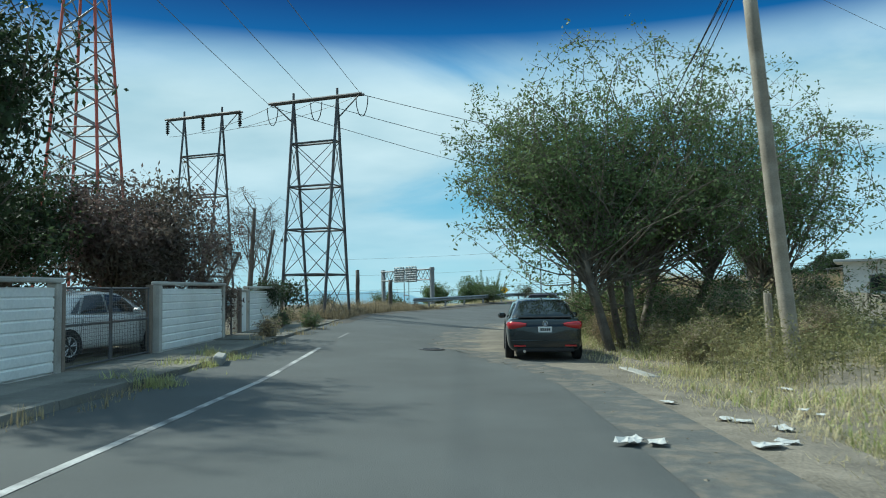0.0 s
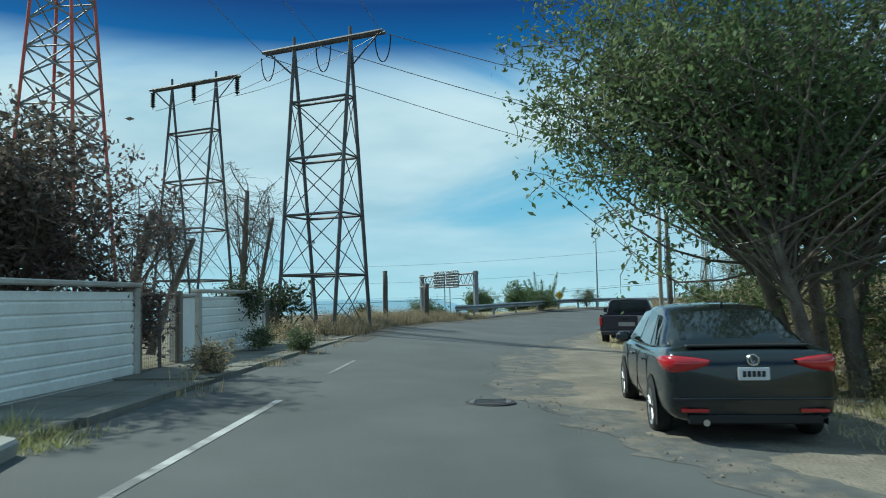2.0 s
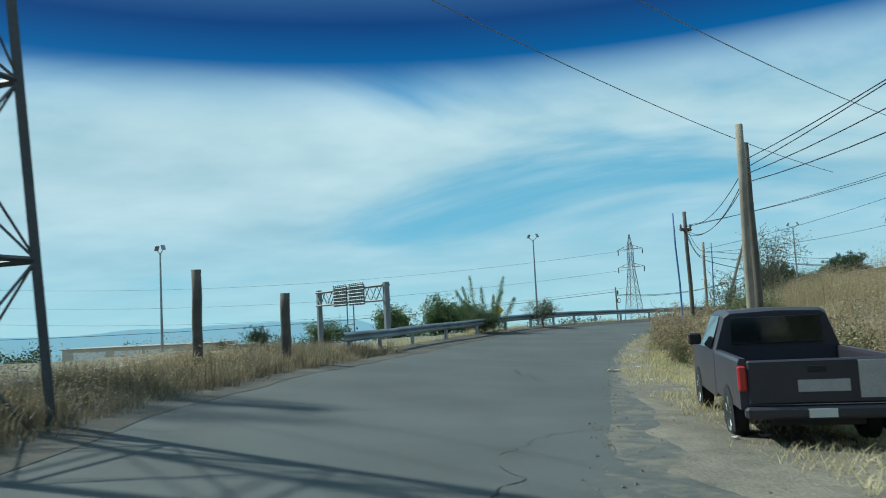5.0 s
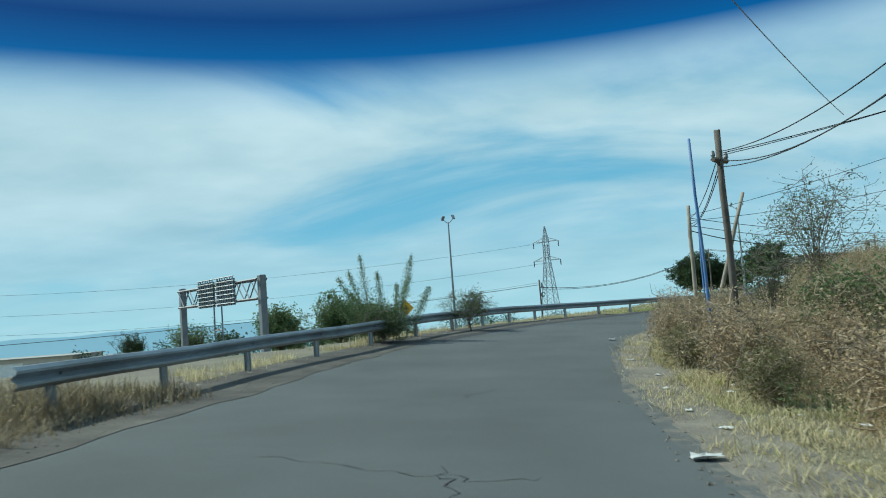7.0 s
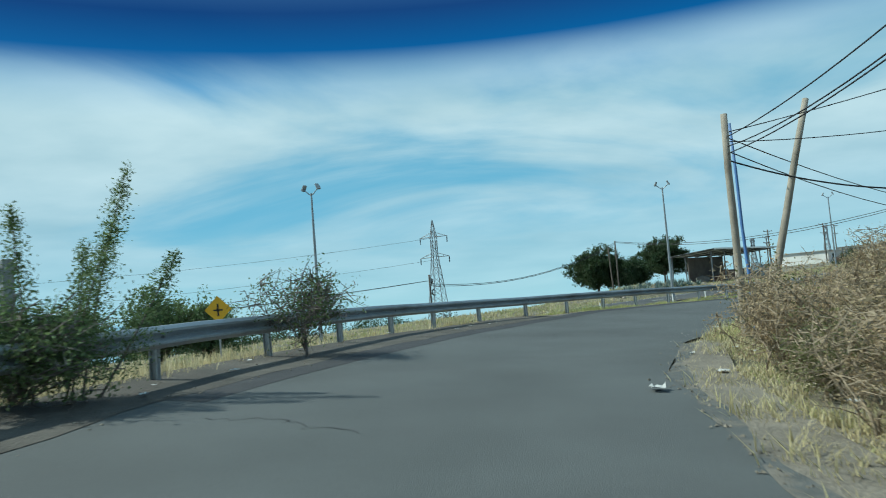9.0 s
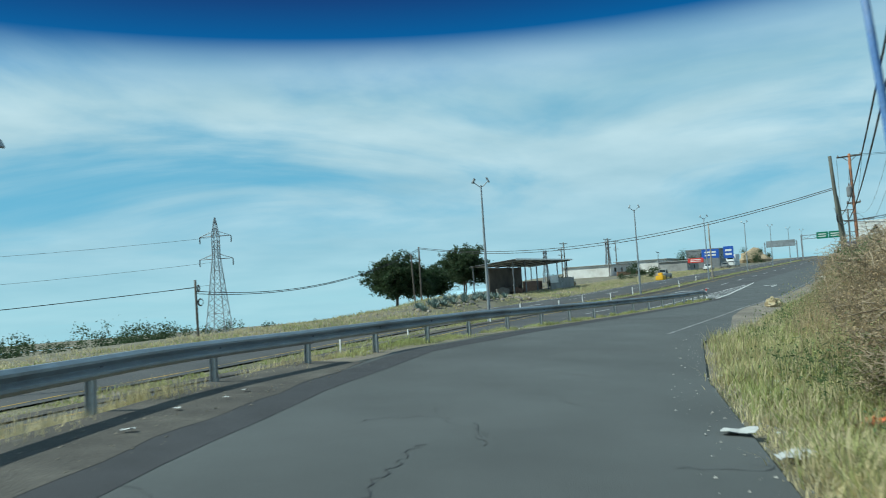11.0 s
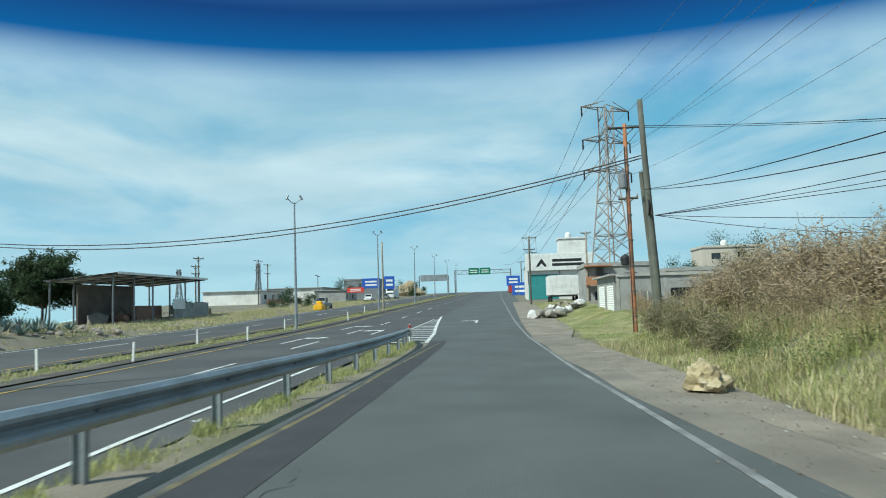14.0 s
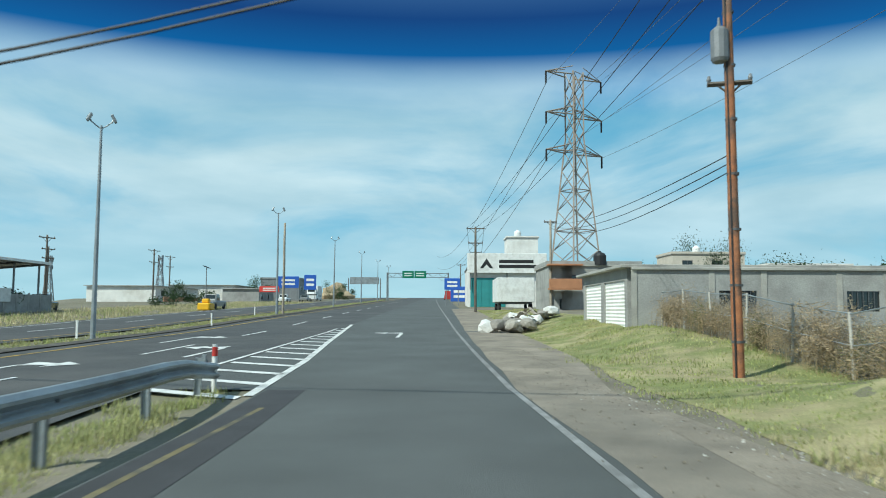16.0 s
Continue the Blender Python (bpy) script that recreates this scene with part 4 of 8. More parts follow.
# ---- sign gantry over the highway ----
def sign_gantry():
    L = 13.8
    t = thing("sign_gantry", "grey steel truss gantry carrying road signs seen from behind", "sign gantry", "", (-3.2, 85.9, -2.6), math.degrees(math.atan2(11.6, -7.0)))
    H = 6.3
    for x in (0, L):
        part("column", Shape().box(x - 0.22, -0.22, -0.8, x + 0.22, 0.22, H + 0.5, chamfer=0.03), M["steel_grey"], t)
    tr = Shape()
    for y in (-0.35, 0.35):
        for z in (H - 1.0, H + 0.25):
            tr.bar((0, y, z), (L, y, z), 0.11)
        n = 12
        for k in range(n):
            a, b = L * k / n, L * (k + 1) / n
            za, zb = (H - 1.0, H + 0.25) if k % 2 else (H + 0.25, H - 1.0)
            tr.bar((a, y, za), (b, y, zb), 0.07)
    pieces("truss_bar", tr, M["steel_grey"], t)
    for x0, x1 in ((3.1, 6.2), (6.5, 9.4)):
        sg = Shape().box(x0, 0.42, H - 1.25, x1, 0.47, H + 0.55, chamfer=0.01)
        s = part("sign_panel", sg, M["steel_grey"], t, "unpainted back of a road sign")
        ribs = Shape()
        for x in np.arange(x0 + 0.2, x1, 0.42):
            ribs.bar((x, 0.51, H - 1.25), (x, 0.51, H + 0.75), 0.07)
        for z in np.arange(H - 1.1, H + 0.9, 0.3):
            ribs.bar((x0, 0.54, z), (x1, 0.54, z), 0.06)
        pieces("sign_rib", ribs, M["galv"], s)
    lad = Shape()
    for x in (4.6, 5.9):
        lad.bar((x, 0.8, -0.8), (x, 0.8, H - 1.2), 0.08)
    for z in (0.6, 2.0, 3.4):
        lad.bar((4.6, 0.8, z), (5.9, 0.8, z), 0.08)
    pieces("frame_bar", lad, M["steel_grey"], t)


sign_gantry()


# ---- poles and cables ----
def pole(x, y, h, r0, r1, mat, label, lean=(0.0, 0.0), arms=(), name="utility_pole", group="utility poles", extras=True, z=None):
    """A round pole; lean is the shift of its top in metres; arms are (height, half length, heading)."""
    z0 = gz(x, y) if z is None else z
    t = thing(name, label, "utility pole", group, (x, y, z0))
    top = Vector((lean[0], lean[1], h))
    wob = [Vector((0, 0, 0)).lerp(top, f) + Vector((random.uniform(-0.02, 0.02), random.uniform(-0.02, 0.02), 0)) * (0 < f < 1) for f in (0, 0.25, 0.5, 0.75, 1)]
    wob = [wob[0] - Vector((0, 0, 0.6))] + wob
    part("shaft", Shape().tube(wob, [r0] + [r0 + (r1 - r0) * f for f in (0, 0.25, 0.5, 0.75, 1)], 12), mat, t, smooth=True)
    for ah, half, ang in arms:
        c = top * (ah / h)
        d = Vector((math.cos(radians(ang)), math.sin(radians(ang)), 0))
        s = Shape().bar(c - d * half, c + d * half, 0.09)
        s.bar(c + d * half * 0.6, c - Vector((0, 0, half * 0.55)), 0.035); s.bar(c - d * half * 0.6, c - Vector((0, 0, half * 0.55)), 0.035)
        arm = part("crossarm", s, M["wood_dark"], t)
        for f in (-0.92, 0.0, 0.92):
            p = c + d * half * f
            part("insulator", Shape().tube([p + Vector((0, 0, 0.04)), p + Vector((0, 0, 0.10)), p + Vector((0, 0, 0.2))], [0.03, 0.055, 0.03], 8), M["steel_grey"], arm)
    return t, Vector((x, y, z0)) + top


def cable(a, b, sag, r=0.012, mat="cable", label="slack black overhead cable between poles", n=20, group="overhead cables"):
    a, b = Vector(a), Vector(b)
    pts = [a.lerp(b, k / n) - Vector((0, 0, sag * 4 * (k / n) * (1 - k / n))) - a for k in range(n + 1)]
    ob = new("overhead_cable", Shape().tube(pts, r, 5).mesh("overhead_cable", M[mat]))
    ob.location = a
    return tagged(ob, label, "cable", group)


M["blue_paint"] = material("blue_pole_paint", (0.09, 0.19, 0.42), rough=0.6, vary=0.25, scale=2, fine=30, bump=0.1, second=(0.16, 0.22, 0.33))
M["green_pole"] = material("weathered_green_pole", (0.13, 0.135, 0.11), rough=0.85, vary=0.25, scale=2, fine=40, bump=0.2, second=(0.09, 0.085, 0.075))
P = {}
_, P["street"] = pole(6.95, 11.9, 8.6, 0.16, 0.13, M["wood_pole"], "pale leaning wooden utility pole with black cables", (-0.75, -0.1))
t = thing("pole_stub", "pale sawn-off stub beside a utility pole", "post", "", (6.8, 12.5, gz(6.8, 12.5)))
part("stub", Shape().tube([(0, 0, -0.3), (-0.05, 0, 0.7), (-0.08, 0, 1.35)], [0.09, 0.085, 0.08], 9), M["wood_pole"], t)
_, P["n1"] = pole(6.9, 40.7, 6.0, 0.10, 0.085, M["wood_pole"], "pale wooden utility pole by the parked pickup", (0.05, -0.1))
_, P["n2"] = pole(7.5, 41.45, 5.7, 0.10, 0.08, M["wood_dark"], "dark wooden utility pole with bunched cables", (-0.05, 0))
_, P["p7"] = pole(10.05, 52.6, 5.45, 0.085, 0.07, M["wood_dark"], "brown wooden utility pole above the dry weeds", (-0.1, -0.15), ((4.75, 0.3, 30),))
_, P["blue1"] = pole(10.1, 53.8, 5.5, 0.042, 0.034, M["blue_paint"], "slim blue-grey metal pole among the weeds", (-0.13, 0.0))
_, P["lean"] = pole(16.05, 64.63, 5.3, 0.09, 0.07, M["wood_pole"], "pale wooden pole leaning over the weeds", (1.9, 0.05))
_, P["s1"] = pole(15.2, 64.2, 4.8, 0.085, 0.07, M["wood_pole"], "weathered wooden utility pole in dry shrubs", (0.08, 0.05))
pole(15.7, 64.5, 4.8, 0.036, 0.032, M["blue_paint"], "slim weathered blue metal pole beside a wooden one", (0.33, 0.5))
_, P["green"] = pole(*W(92.6, 54.8), 9.2, 0.15, 0.11, M["green_pole"], "dark weathered pole with coiled cables", (-0.55, 0.25))
t = thing("pole_stub", "dark sawn-off pole leaning on a taller pole", "post", "", (*W(93.7, 54.7), gz(*W(93.7, 54.7))))
part("stub", Shape().tube([(0.15, 0, -0.4), (-0.1, 0.1, 3.0), (-0.45, 0.25, 6.5)], [0.12, 0.11, 0.1], 9), M["green_pole"], t)
rust, P["rust"] = pole(*W(101.3, 54.3), 10.8, 0.13, 0.10, M["rust_wood"], "rust red wooden power pole with transformer", (-0.1, 0.05), ((10.6, 0.85, hd + 85), (6.9, 0.5, hd + 75)))
tr = Shape().tube([(0.0, 0, 0), (0, 0, 0.08), (0, 0, 0.75), (0, 0, 0.85)], [0.17, 0.21, 0.21, 0.1], 12)
for a in (-0.08, 0.08):
    tr.tube([(a, 0, 0.83), (a, 0, 1.05)], [0.045, 0.025], 8)
part("conduit", Shape().tube([(-0.14, 0.05, -0.3), (-0.15, 0.06, 5.0), (-0.2, 0.08, 9.6)], 0.025, 6), M["cable"], rust, "dark cable conduit strapped to the pole")
for k in range(7):
    part("band", Shape().tube([(-0.01 * k, 0.005 * k, 0.8 + 1.3 * k), (-0.01 * k, 0.005 * k, 0.86 + 1.3 * k)], 0.15 - 0.003 * k, 10), M["steel_dark"], rust)
ob = part("transformer", tr, M["steel_grey"], rust, "grey steel pole transformer")
ob.location = (-0.32 * DU.x + 0.1, 0.22, 7.4)
_, P["w1"] = pole(*W(164.7, 57.4), 9.4, 0.15, 0.11, M["wood_dark"], "dark wooden power pole by the road", (0, 0), ((9.2, 1.0, hd + 90), (7.6, 0.8, hd + 90)))
_, P["w2"] = pole(*W(152.4, 51.0), 8.4, 0.13, 0.1, M["wood_pole"], "wooden power pole beside a flat-roofed house", (0, 0), ((8.2, 0.6, hd + 90),))
_, P["w3"] = pole(*W(205, 55.5), 9.0, 0.15, 0.11, M["wood_dark"], "distant wooden power pole by the road", (0, 0), ((8.8, 1.0, hd + 90),))
_, P["w4"] = pole(*W(260, 56.5), 9.0, 0.15, 0.11, M["wood_dark"], "distant wooden power pole by the road", (0, 0), ((8.8, 1.0, hd + 90),))
_, P["m1"] = pole(*W(154.8, 76.2), 8.8, 0.13, 0.1, M["wood_pole"], "wooden pole standing in the highway median", (0, 0))
_, P["c1"] = pole(*W(103.5, 97.0), 6.2, 0.10, 0.08, M["wood_dark"], "thin dark wooden pole beside the trees", (0, 0))
_, P["c2"] = pole(*W(105.5, 99.2), 6.0, 0.10, 0.08, M["wood_dark"], "thin dark wooden pole beside the trees", (-0.25, 0))
_, P["junk"] = pole(25.98, 122.1, 8.0, 0.11, 0.09, M["wood_dark"], "dark pole with cable coils across the highway", (-0.1, 0), z=-4.4)
pole(-4.2, 44.4, 2.0, 0.14, 0.13, M["wood_dark"], "thick black stump of a cut pole beside the guard rail", (0, 0), name="cut_pole")
_, P["black"] = pole(-6.1, 42.8, 2.55, 0.13, 0.12, M["wood_dark"], "thick black stump of a cut pole in grass", (0, 0), name="cut_pole")
_, P["f1"] = pole(*W(172, 108), 8.6, 0.13, 0.10, M["wood_dark"], "power pole with two crossarms behind the shed", (0, 0), ((8.3, 0.9, 0), (7.2, 0.8, 0)), z=-0.3)
_, P["f2"] = pole(*W(166, 105), 9.4, 0.13, 0.10, M["wood_dark"], "power pole with crossarm behind the shed", (0, 0), ((9.1, 1.0, 0),), z=-0.3)
for k, (u, v, h) in enumerate(((230, 118, 12.5), (255, 124, 13.0))):
    pole(*W(u, v), h, 0.2, 0.14, M["wood_dark"], "distant double crossarm power pole", (0, 0), ((h - 0.3, 1.9, 10), (h - 2.6, 1.4, 10)), z=0.2)
mast_tower(*W(265, 130), 0.0, 14, 2.6, 0.9, 8, [M["tower_grey"]], "small distant lattice tower behind the warehouses", arms=((13.2, 2.0), (11.4, 2.0)), ang=30, legw=0.16)
mast_tower(*W(210, 128), -0.6, 10.5, 1.9, 0.6, 7, [M["tower_grey"]], "small distant lattice tower beyond the shed", arms=((10.0, 1.3), (8.8, 1.3)), ang=30, legw=0.13)

# coils of spare cable
for key, hh, ang in (("green", 4.9, 20), ("junk", 7.3, 60), ("junk", 6.2, 30)):
    base = P[key].copy()
    sh = Shape()
    for k in range(3):
        r = 0.24 + 0.03 * k
        sh.tube([(r * math.cos(a), 0.03 * k - 0.03, r * math.sin(a)) for a in np.linspace(0, 2 * math.pi, 18)], 0.022, 5, caps=False)
    ob = new("cable_coil", sh.mesh("cable_coil", M["cable"]))
    low = {"green": Vector((-0.25, 0.12, 0)), "junk": Vector((0.05, 0, 0))}[key]
    ob.matrix_world = pose(base.x + low.x * 1.0 + 0.32 * math.cos(radians(ang)), base.y - 0.15, (gz(*W(92.6, 54.8)) if key == "green" else -4.4) + hh, 0, 0, ang)
    tagged(ob, "coil of spare black cable hung on a pole", "cable", "cable coils")


def down(p, d):
    return (p[0], p[1], p[2] - d)


V3 = lambda x, y, z: (x, y, z)
# bundle along the right side of the street
for d, sg, far in ((0.1, 0.9, 0.4), (0.35, 1.1, 0.75), (0.55, 1.4, 0.95), (0.2, 0.7, 0.6)):
    cable(down(P["street"], d + 0.3), down(P["n2"], far), sg, 0.011)
    cable(down(P["street"], d + 0.3), (9.5, -22, 7.0 - d), sg, 0.011)
for d, sg in ((0.5, 0.5), (0.7, 0.7), (0.85, 0.55)):
    cable(down(P["n2"], d), down(P["p7"], d), sg, 0.011)
    cable(down(P["p7"], d), down(P["s1"], d), sg * 0.6, 0.012)
cable(down(P["p7"], 0.55), (22.0, 44.0, 7.5), 0.5, 0.011)
cable(down(P["p7"], 0.6), (26.0, 47.0, 9.0), 0.6, 0.010)
cable(down(P["s1"], 0.4), (30.0, 57.0, 8.5), 0.5, 0.011)
cable(down(P["s1"], 0.6), (33.0, 66.0, 6.5), 0.5, 0.011)
cable(down(P["s1"], 1.0), (19.5, 63.0, 2.6), 0.2, 0.018)
for d, sg in ((0.5, 1.2), (0.8, 1.5)):
    cable(down(P["s1"], d), down(P["green"], 3.6), sg, 0.013)
# three lines from the portal pylon over the street
for k, (x, z) in enumerate(((-2.55, 10.85), (0.0, 10.85), (2.55, 10.95))):
    a = Vector((-6.75, 32.9, 0)) + Vector((math.cos(radians(ANG_P)), math.sin(radians(ANG_P)), 0)) * x
    cable((a.x, a.y, z), (24.0 + 3 * k, 66.0 - 5.0 * k, 8.4 + 0.9 * k), 0.8, 0.016, "cable_grey", "thin high-voltage line strung from a pylon")
    cable((a.x, a.y, z), (a.x - 8.65, a.y + 8.6, z + 0.4), 0.3, 0.014, "cable_grey", "thin high-voltage line strung from a pylon")
    cable((a.x, a.y, z), (a.x + 0.5 - 3 * k, -60, 15.0), 1.5, 0.012, "cable_grey", "thin high-voltage line strung from a pylon")
# the thick cable across the highway
kn = Vector((*W(92.6, 54.8), gz(*W(92.6, 54.8)) + 7.0))
for d in (0.0, 0.11):
    cable((kn.x - 0.45, kn.y + 0.2, kn.z - d), (P["c1"].x, P["c1"].y, P["c1"].z - d - 0.1), 1.9 + d, 0.026, label="thick black cable slung across the highway")
cable(down(P["c1"], 0.2), down(P["junk"], 0.9), 1.6, 0.03, label="thick black cable slung between far poles")
cable(down(P["c1"], 0.4), down(P["junk"], 1.1), 1.5, 0.03, label="thick black cable slung between far poles")
cable(down(P["junk"], 0.6), (-60, 108, 1.2), 1.2, 0.03, label="thin dark cable across distant fields")
for dz, zz in ((0, 19), (0, 14), (0, 9.5)):
    cable((54.4, 211, zz - 4.0), (-150, 236, zz - 2.0), 5.0, 0.03, "cable_grey", "faint high-voltage line beyond the highway")
# lines along the right side of the slip road
rz_ = P["rust"].z
for v, d in ((-0.9, 0.15), (0.0, 0.1), (0.9, 0.15)):
    o = DV * v
    cable((P["rust"].x + o.x, P["rust"].y + o.y, rz_ - d), (P["w1"].x + o.x, P["w1"].y + o.y, P["w1"].z - 0.1), 0.8, 0.014, label="bare power line between road side poles")
    cable((P["rust"].x + o.x, P["rust"].y + o.y, rz_ - d), (*W(96 + v, 12), 10.6), 0.9, 0.013, label="bare power line between road side poles")
    cable((P["w1"].x + o.x, P["w1"].y + o.y, P["w1"].z - 0.1), (P["w3"].x + o.x, P["w3"].y + o.y, P["w3"].z - 0.1), 0.8, 0.018, label="bare power line between road side poles")
    cable((P["w3"].x + o.x, P["w3"].y + o.y, P["w3"].z - 0.1), (P["w4"].x + o.x, P["w4"].y + o.y, P["w4"].z - 0.1), 0.8, 0.022, label="bare power line between road side poles")
gk = Vector((*W(92.6, 54.8), gz(*W(92.6, 54.8)) + 4.6))
for k, (u, v, z, sg) in enumerate(((80, 38, 6.2, 0.3), (70, 36, 5.2, 0.35), (105, 35, 4.6, 0.5), (62, 40, 5.6, 0.4), (84, 30, 4.0, 0.6))):
    cable(gk, (*W(u, v), z), sg, 0.013, label="tangled black service cable from a pole")
for k, (d, sg) in enumerate(((5.6, 0.6), (5.8, 0.8), (6.0, 1.0))):
    cable((P["rust"].x, P["rust"].y, rz_ - d), (P["w2"].x, P["w2"].y, P["w2"].z - 0.3 - 0.2 * k), sg, 0.014, label="slack black service cable beside the road")
for k, half in enumerate((27.3, 22.4, 18.0)):
    for s in (-1, 1):
        c = W(169.8, 45.5 + s * 3.2)
        cable((*c, float(zh(170)) + half), (*W(40, 30 + s * 5), half + 6.0), 3.0, 0.018, "cable_grey", "thin high-voltage line strung from a tall pylon")
        if s > 0:
            cable((*c, float(zh(170)) + half), (*W(420, 58 + s * 5), half - 2.0), 7.0, 0.04, "cable_grey", "thin high-voltage line strung from a tall pylon")

# ---- vehicles ----
def car_paint(name, base, rough=0.25, coat=0.8, metal=0.2):
    m = material(name, base, rough=rough, metal=metal, vary=0.08, scale=1.2, fine=30, bump=0.0, second=tuple(c * 0.85 for c in base))
    b = m.node_tree.nodes["Principled BSDF"]
    b.inputs["Coat Weight"].default_value, b.inputs["Coat Roughness"].default_value = coat, 0.08
    return m


def glassy(name, base, rough=0.05):
    m = material(name, base, rough=rough, vary=0.05, bump=0, spec=0.6)
    m.node_tree.nodes["Principled BSDF"].inputs["Coat Weight"].default_value = 0.5
    return m


M["car_dark"] = car_paint("dark_green_car_paint", (0.012, 0.018, 0.020))
M["car_white"] = car_paint("white_car_paint", (0.70, 0.71, 0.70), metal=0.0)
M["truck_purple"] = car_paint("dusty_purple_grey_paint", (0.050, 0.045, 0.060), rough=0.5, coat=0.2)
M["glass_dark"] = glassy("tinted_car_glass", (0.012, 0.016, 0.017))
M["tyre"] = material("tyre_rubber", (0.022, 0.022, 0.023), rough=0.85, vary=0.2, scale=8, fine=60, bump=0.2)
M["alloy"] = material("alloy_wheel", (0.50, 0.51, 0.52), rough=0.35, metal=0.7, vary=0.1, bump=0)
M["chrome"] = material("chrome", (0.65, 0.66, 0.67), rough=0.15, metal=1.0, vary=0.05, bump=0)
M["trim_black"] = material("black_plastic", (0.018, 0.018, 0.019), rough=0.6, vary=0.15, bump=0.05)
M["tail_red"] = glassy("red_tail_light", (0.42, 0.012, 0.016), 0.12)
M["plate"] = material("number_plate", (0.66, 0.67, 0.68), rough=0.5, vary=0.05, bump=0)
M["primer"] = material("bare_primer", (0.42, 0.40, 0.41), rough=0.8, vary=0.2, scale=5, bump=0.1)


def loft(stations, closed_ends=True):
    """Skin over cross-sections: each is a y and a half outline of (x, z) from the bottom middle to the top middle."""
    sh = Shape()
    verts, m = [], None
    for y, half in stations:
        ring = [(x, y, z) for x, z in half] + [(-x, y, z) for x, z in half[::-1] if abs(x) > 1e-6]
        m = len(ring)
        verts += ring
    n = len(stations)
    faces = []
    for i in range(n - 1):
        for k in range(m):
            k2 = (k + 1) % m
            faces.append((i * m + k, i * m + k2, (i + 1) * m + k2, (i + 1) * m + k))
    if closed_ends:
        faces += [tuple(range(m - 1, -1, -1)), tuple(range((n - 1) * m, n * m))]
    return sh.raw(verts, faces)


def wheel(parent, x, y, r, w, side):
    """Tyre, rim and spokes; side is +1 when the outer face looks to +x."""
    a, b = x - w / 2, x + w / 2
    prof = [(a, r * 0.66), (a - 0.004, r * 0.82), (a + 0.02, r * 0.97), (a + 0.05, r), (b - 0.05, r), (b - 0.02, r * 0.97), (b + 0.004, r * 0.82), (b, r * 0.66)]
    sh, n = Shape(), 28
    vs = [(px, y + pr * math.cos(2 * math.pi * k / n), r + pr * math.sin(2 * math.pi * k / n)) for px, pr in prof for k in range(n)]
    m = len(prof)
    sh.raw(vs, [(i * n + k, i * n + (k + 1) % n, (i + 1) * n + (k + 1) % n, (i + 1) * n + k) for i in range(m - 1) for k in range(n)])
    t = part("wheel", sh, M["tyre"], parent, "black rubber tyre on alloy rim", smooth=True)
    o = b if side > 0 else a
    rim = Shape()
    for pr0, pr1, d0, d1 in ((r * 0.68, r * 0.60, 0.0, -0.015), (r * 0.60, r * 0.58, -0.015, -0.09)):
        vs = [(o + side * d, y + pr * math.cos(2 * math.pi * k / n), r + pr * math.sin(2 * math.pi * k / n)) for pr, d in ((pr0, d0), (pr1, d1)) for k in range(n)]
        rim.raw(vs, [(k, (k + 1) % n, n + (k + 1) % n, n + k) for k in range(n)])
    rim.tube([(o - side * 0.07, y, r), (o - side * 0.015, y, r)], r * 0.17, 12)
    for k in range(5):
        an = 2 * math.pi * k / 5 + 0.3
        c, s = math.cos(an), math.sin(an)
        for off in (-0.16, 0.16):
            c2, s2 = math.cos(an + off), math.sin(an + off)
            rim.bar((o - side * 0.03, y + r * 0.12 * c, r + r * 0.12 * s), (o - side * 0.02, y + r * 0.61 * c2, r + r * 0.61 * s2), 0.034)
    part("rim", rim, M["alloy"], t)
    back = Shape()
    vs = [(o - side * 0.085, y + r * 0.62 * math.cos(2 * math.pi * k / n), r + r * 0.62 * math.sin(2 * math.pi * k / n)) for k in range(n)]
    back.raw(vs, [tuple(range(n)) if side > 0 else tuple(range(n - 1, -1, -1))])
    part("brake_disc", back, M["trim_black"], t)


def arch(parent, x, y, r, side):
    """A flat black face behind the wheel, in place of the well's shade."""
    n = 18
    sh = Shape()
    vs = [(x, y + r * math.cos(math.pi * k / n), 0.30 + r * math.sin(math.pi * k / n) * 1.02) for k in range(n + 1)]
    vs += [(x, y - r, 0.16), (x, y + r, 0.16)]
    sh.raw(vs, [tuple(range(n + 3)) if side > 0 else tuple(range(n + 2, -1, -1))])
    part("wheel_arch", sh, M["trim_black"], parent)


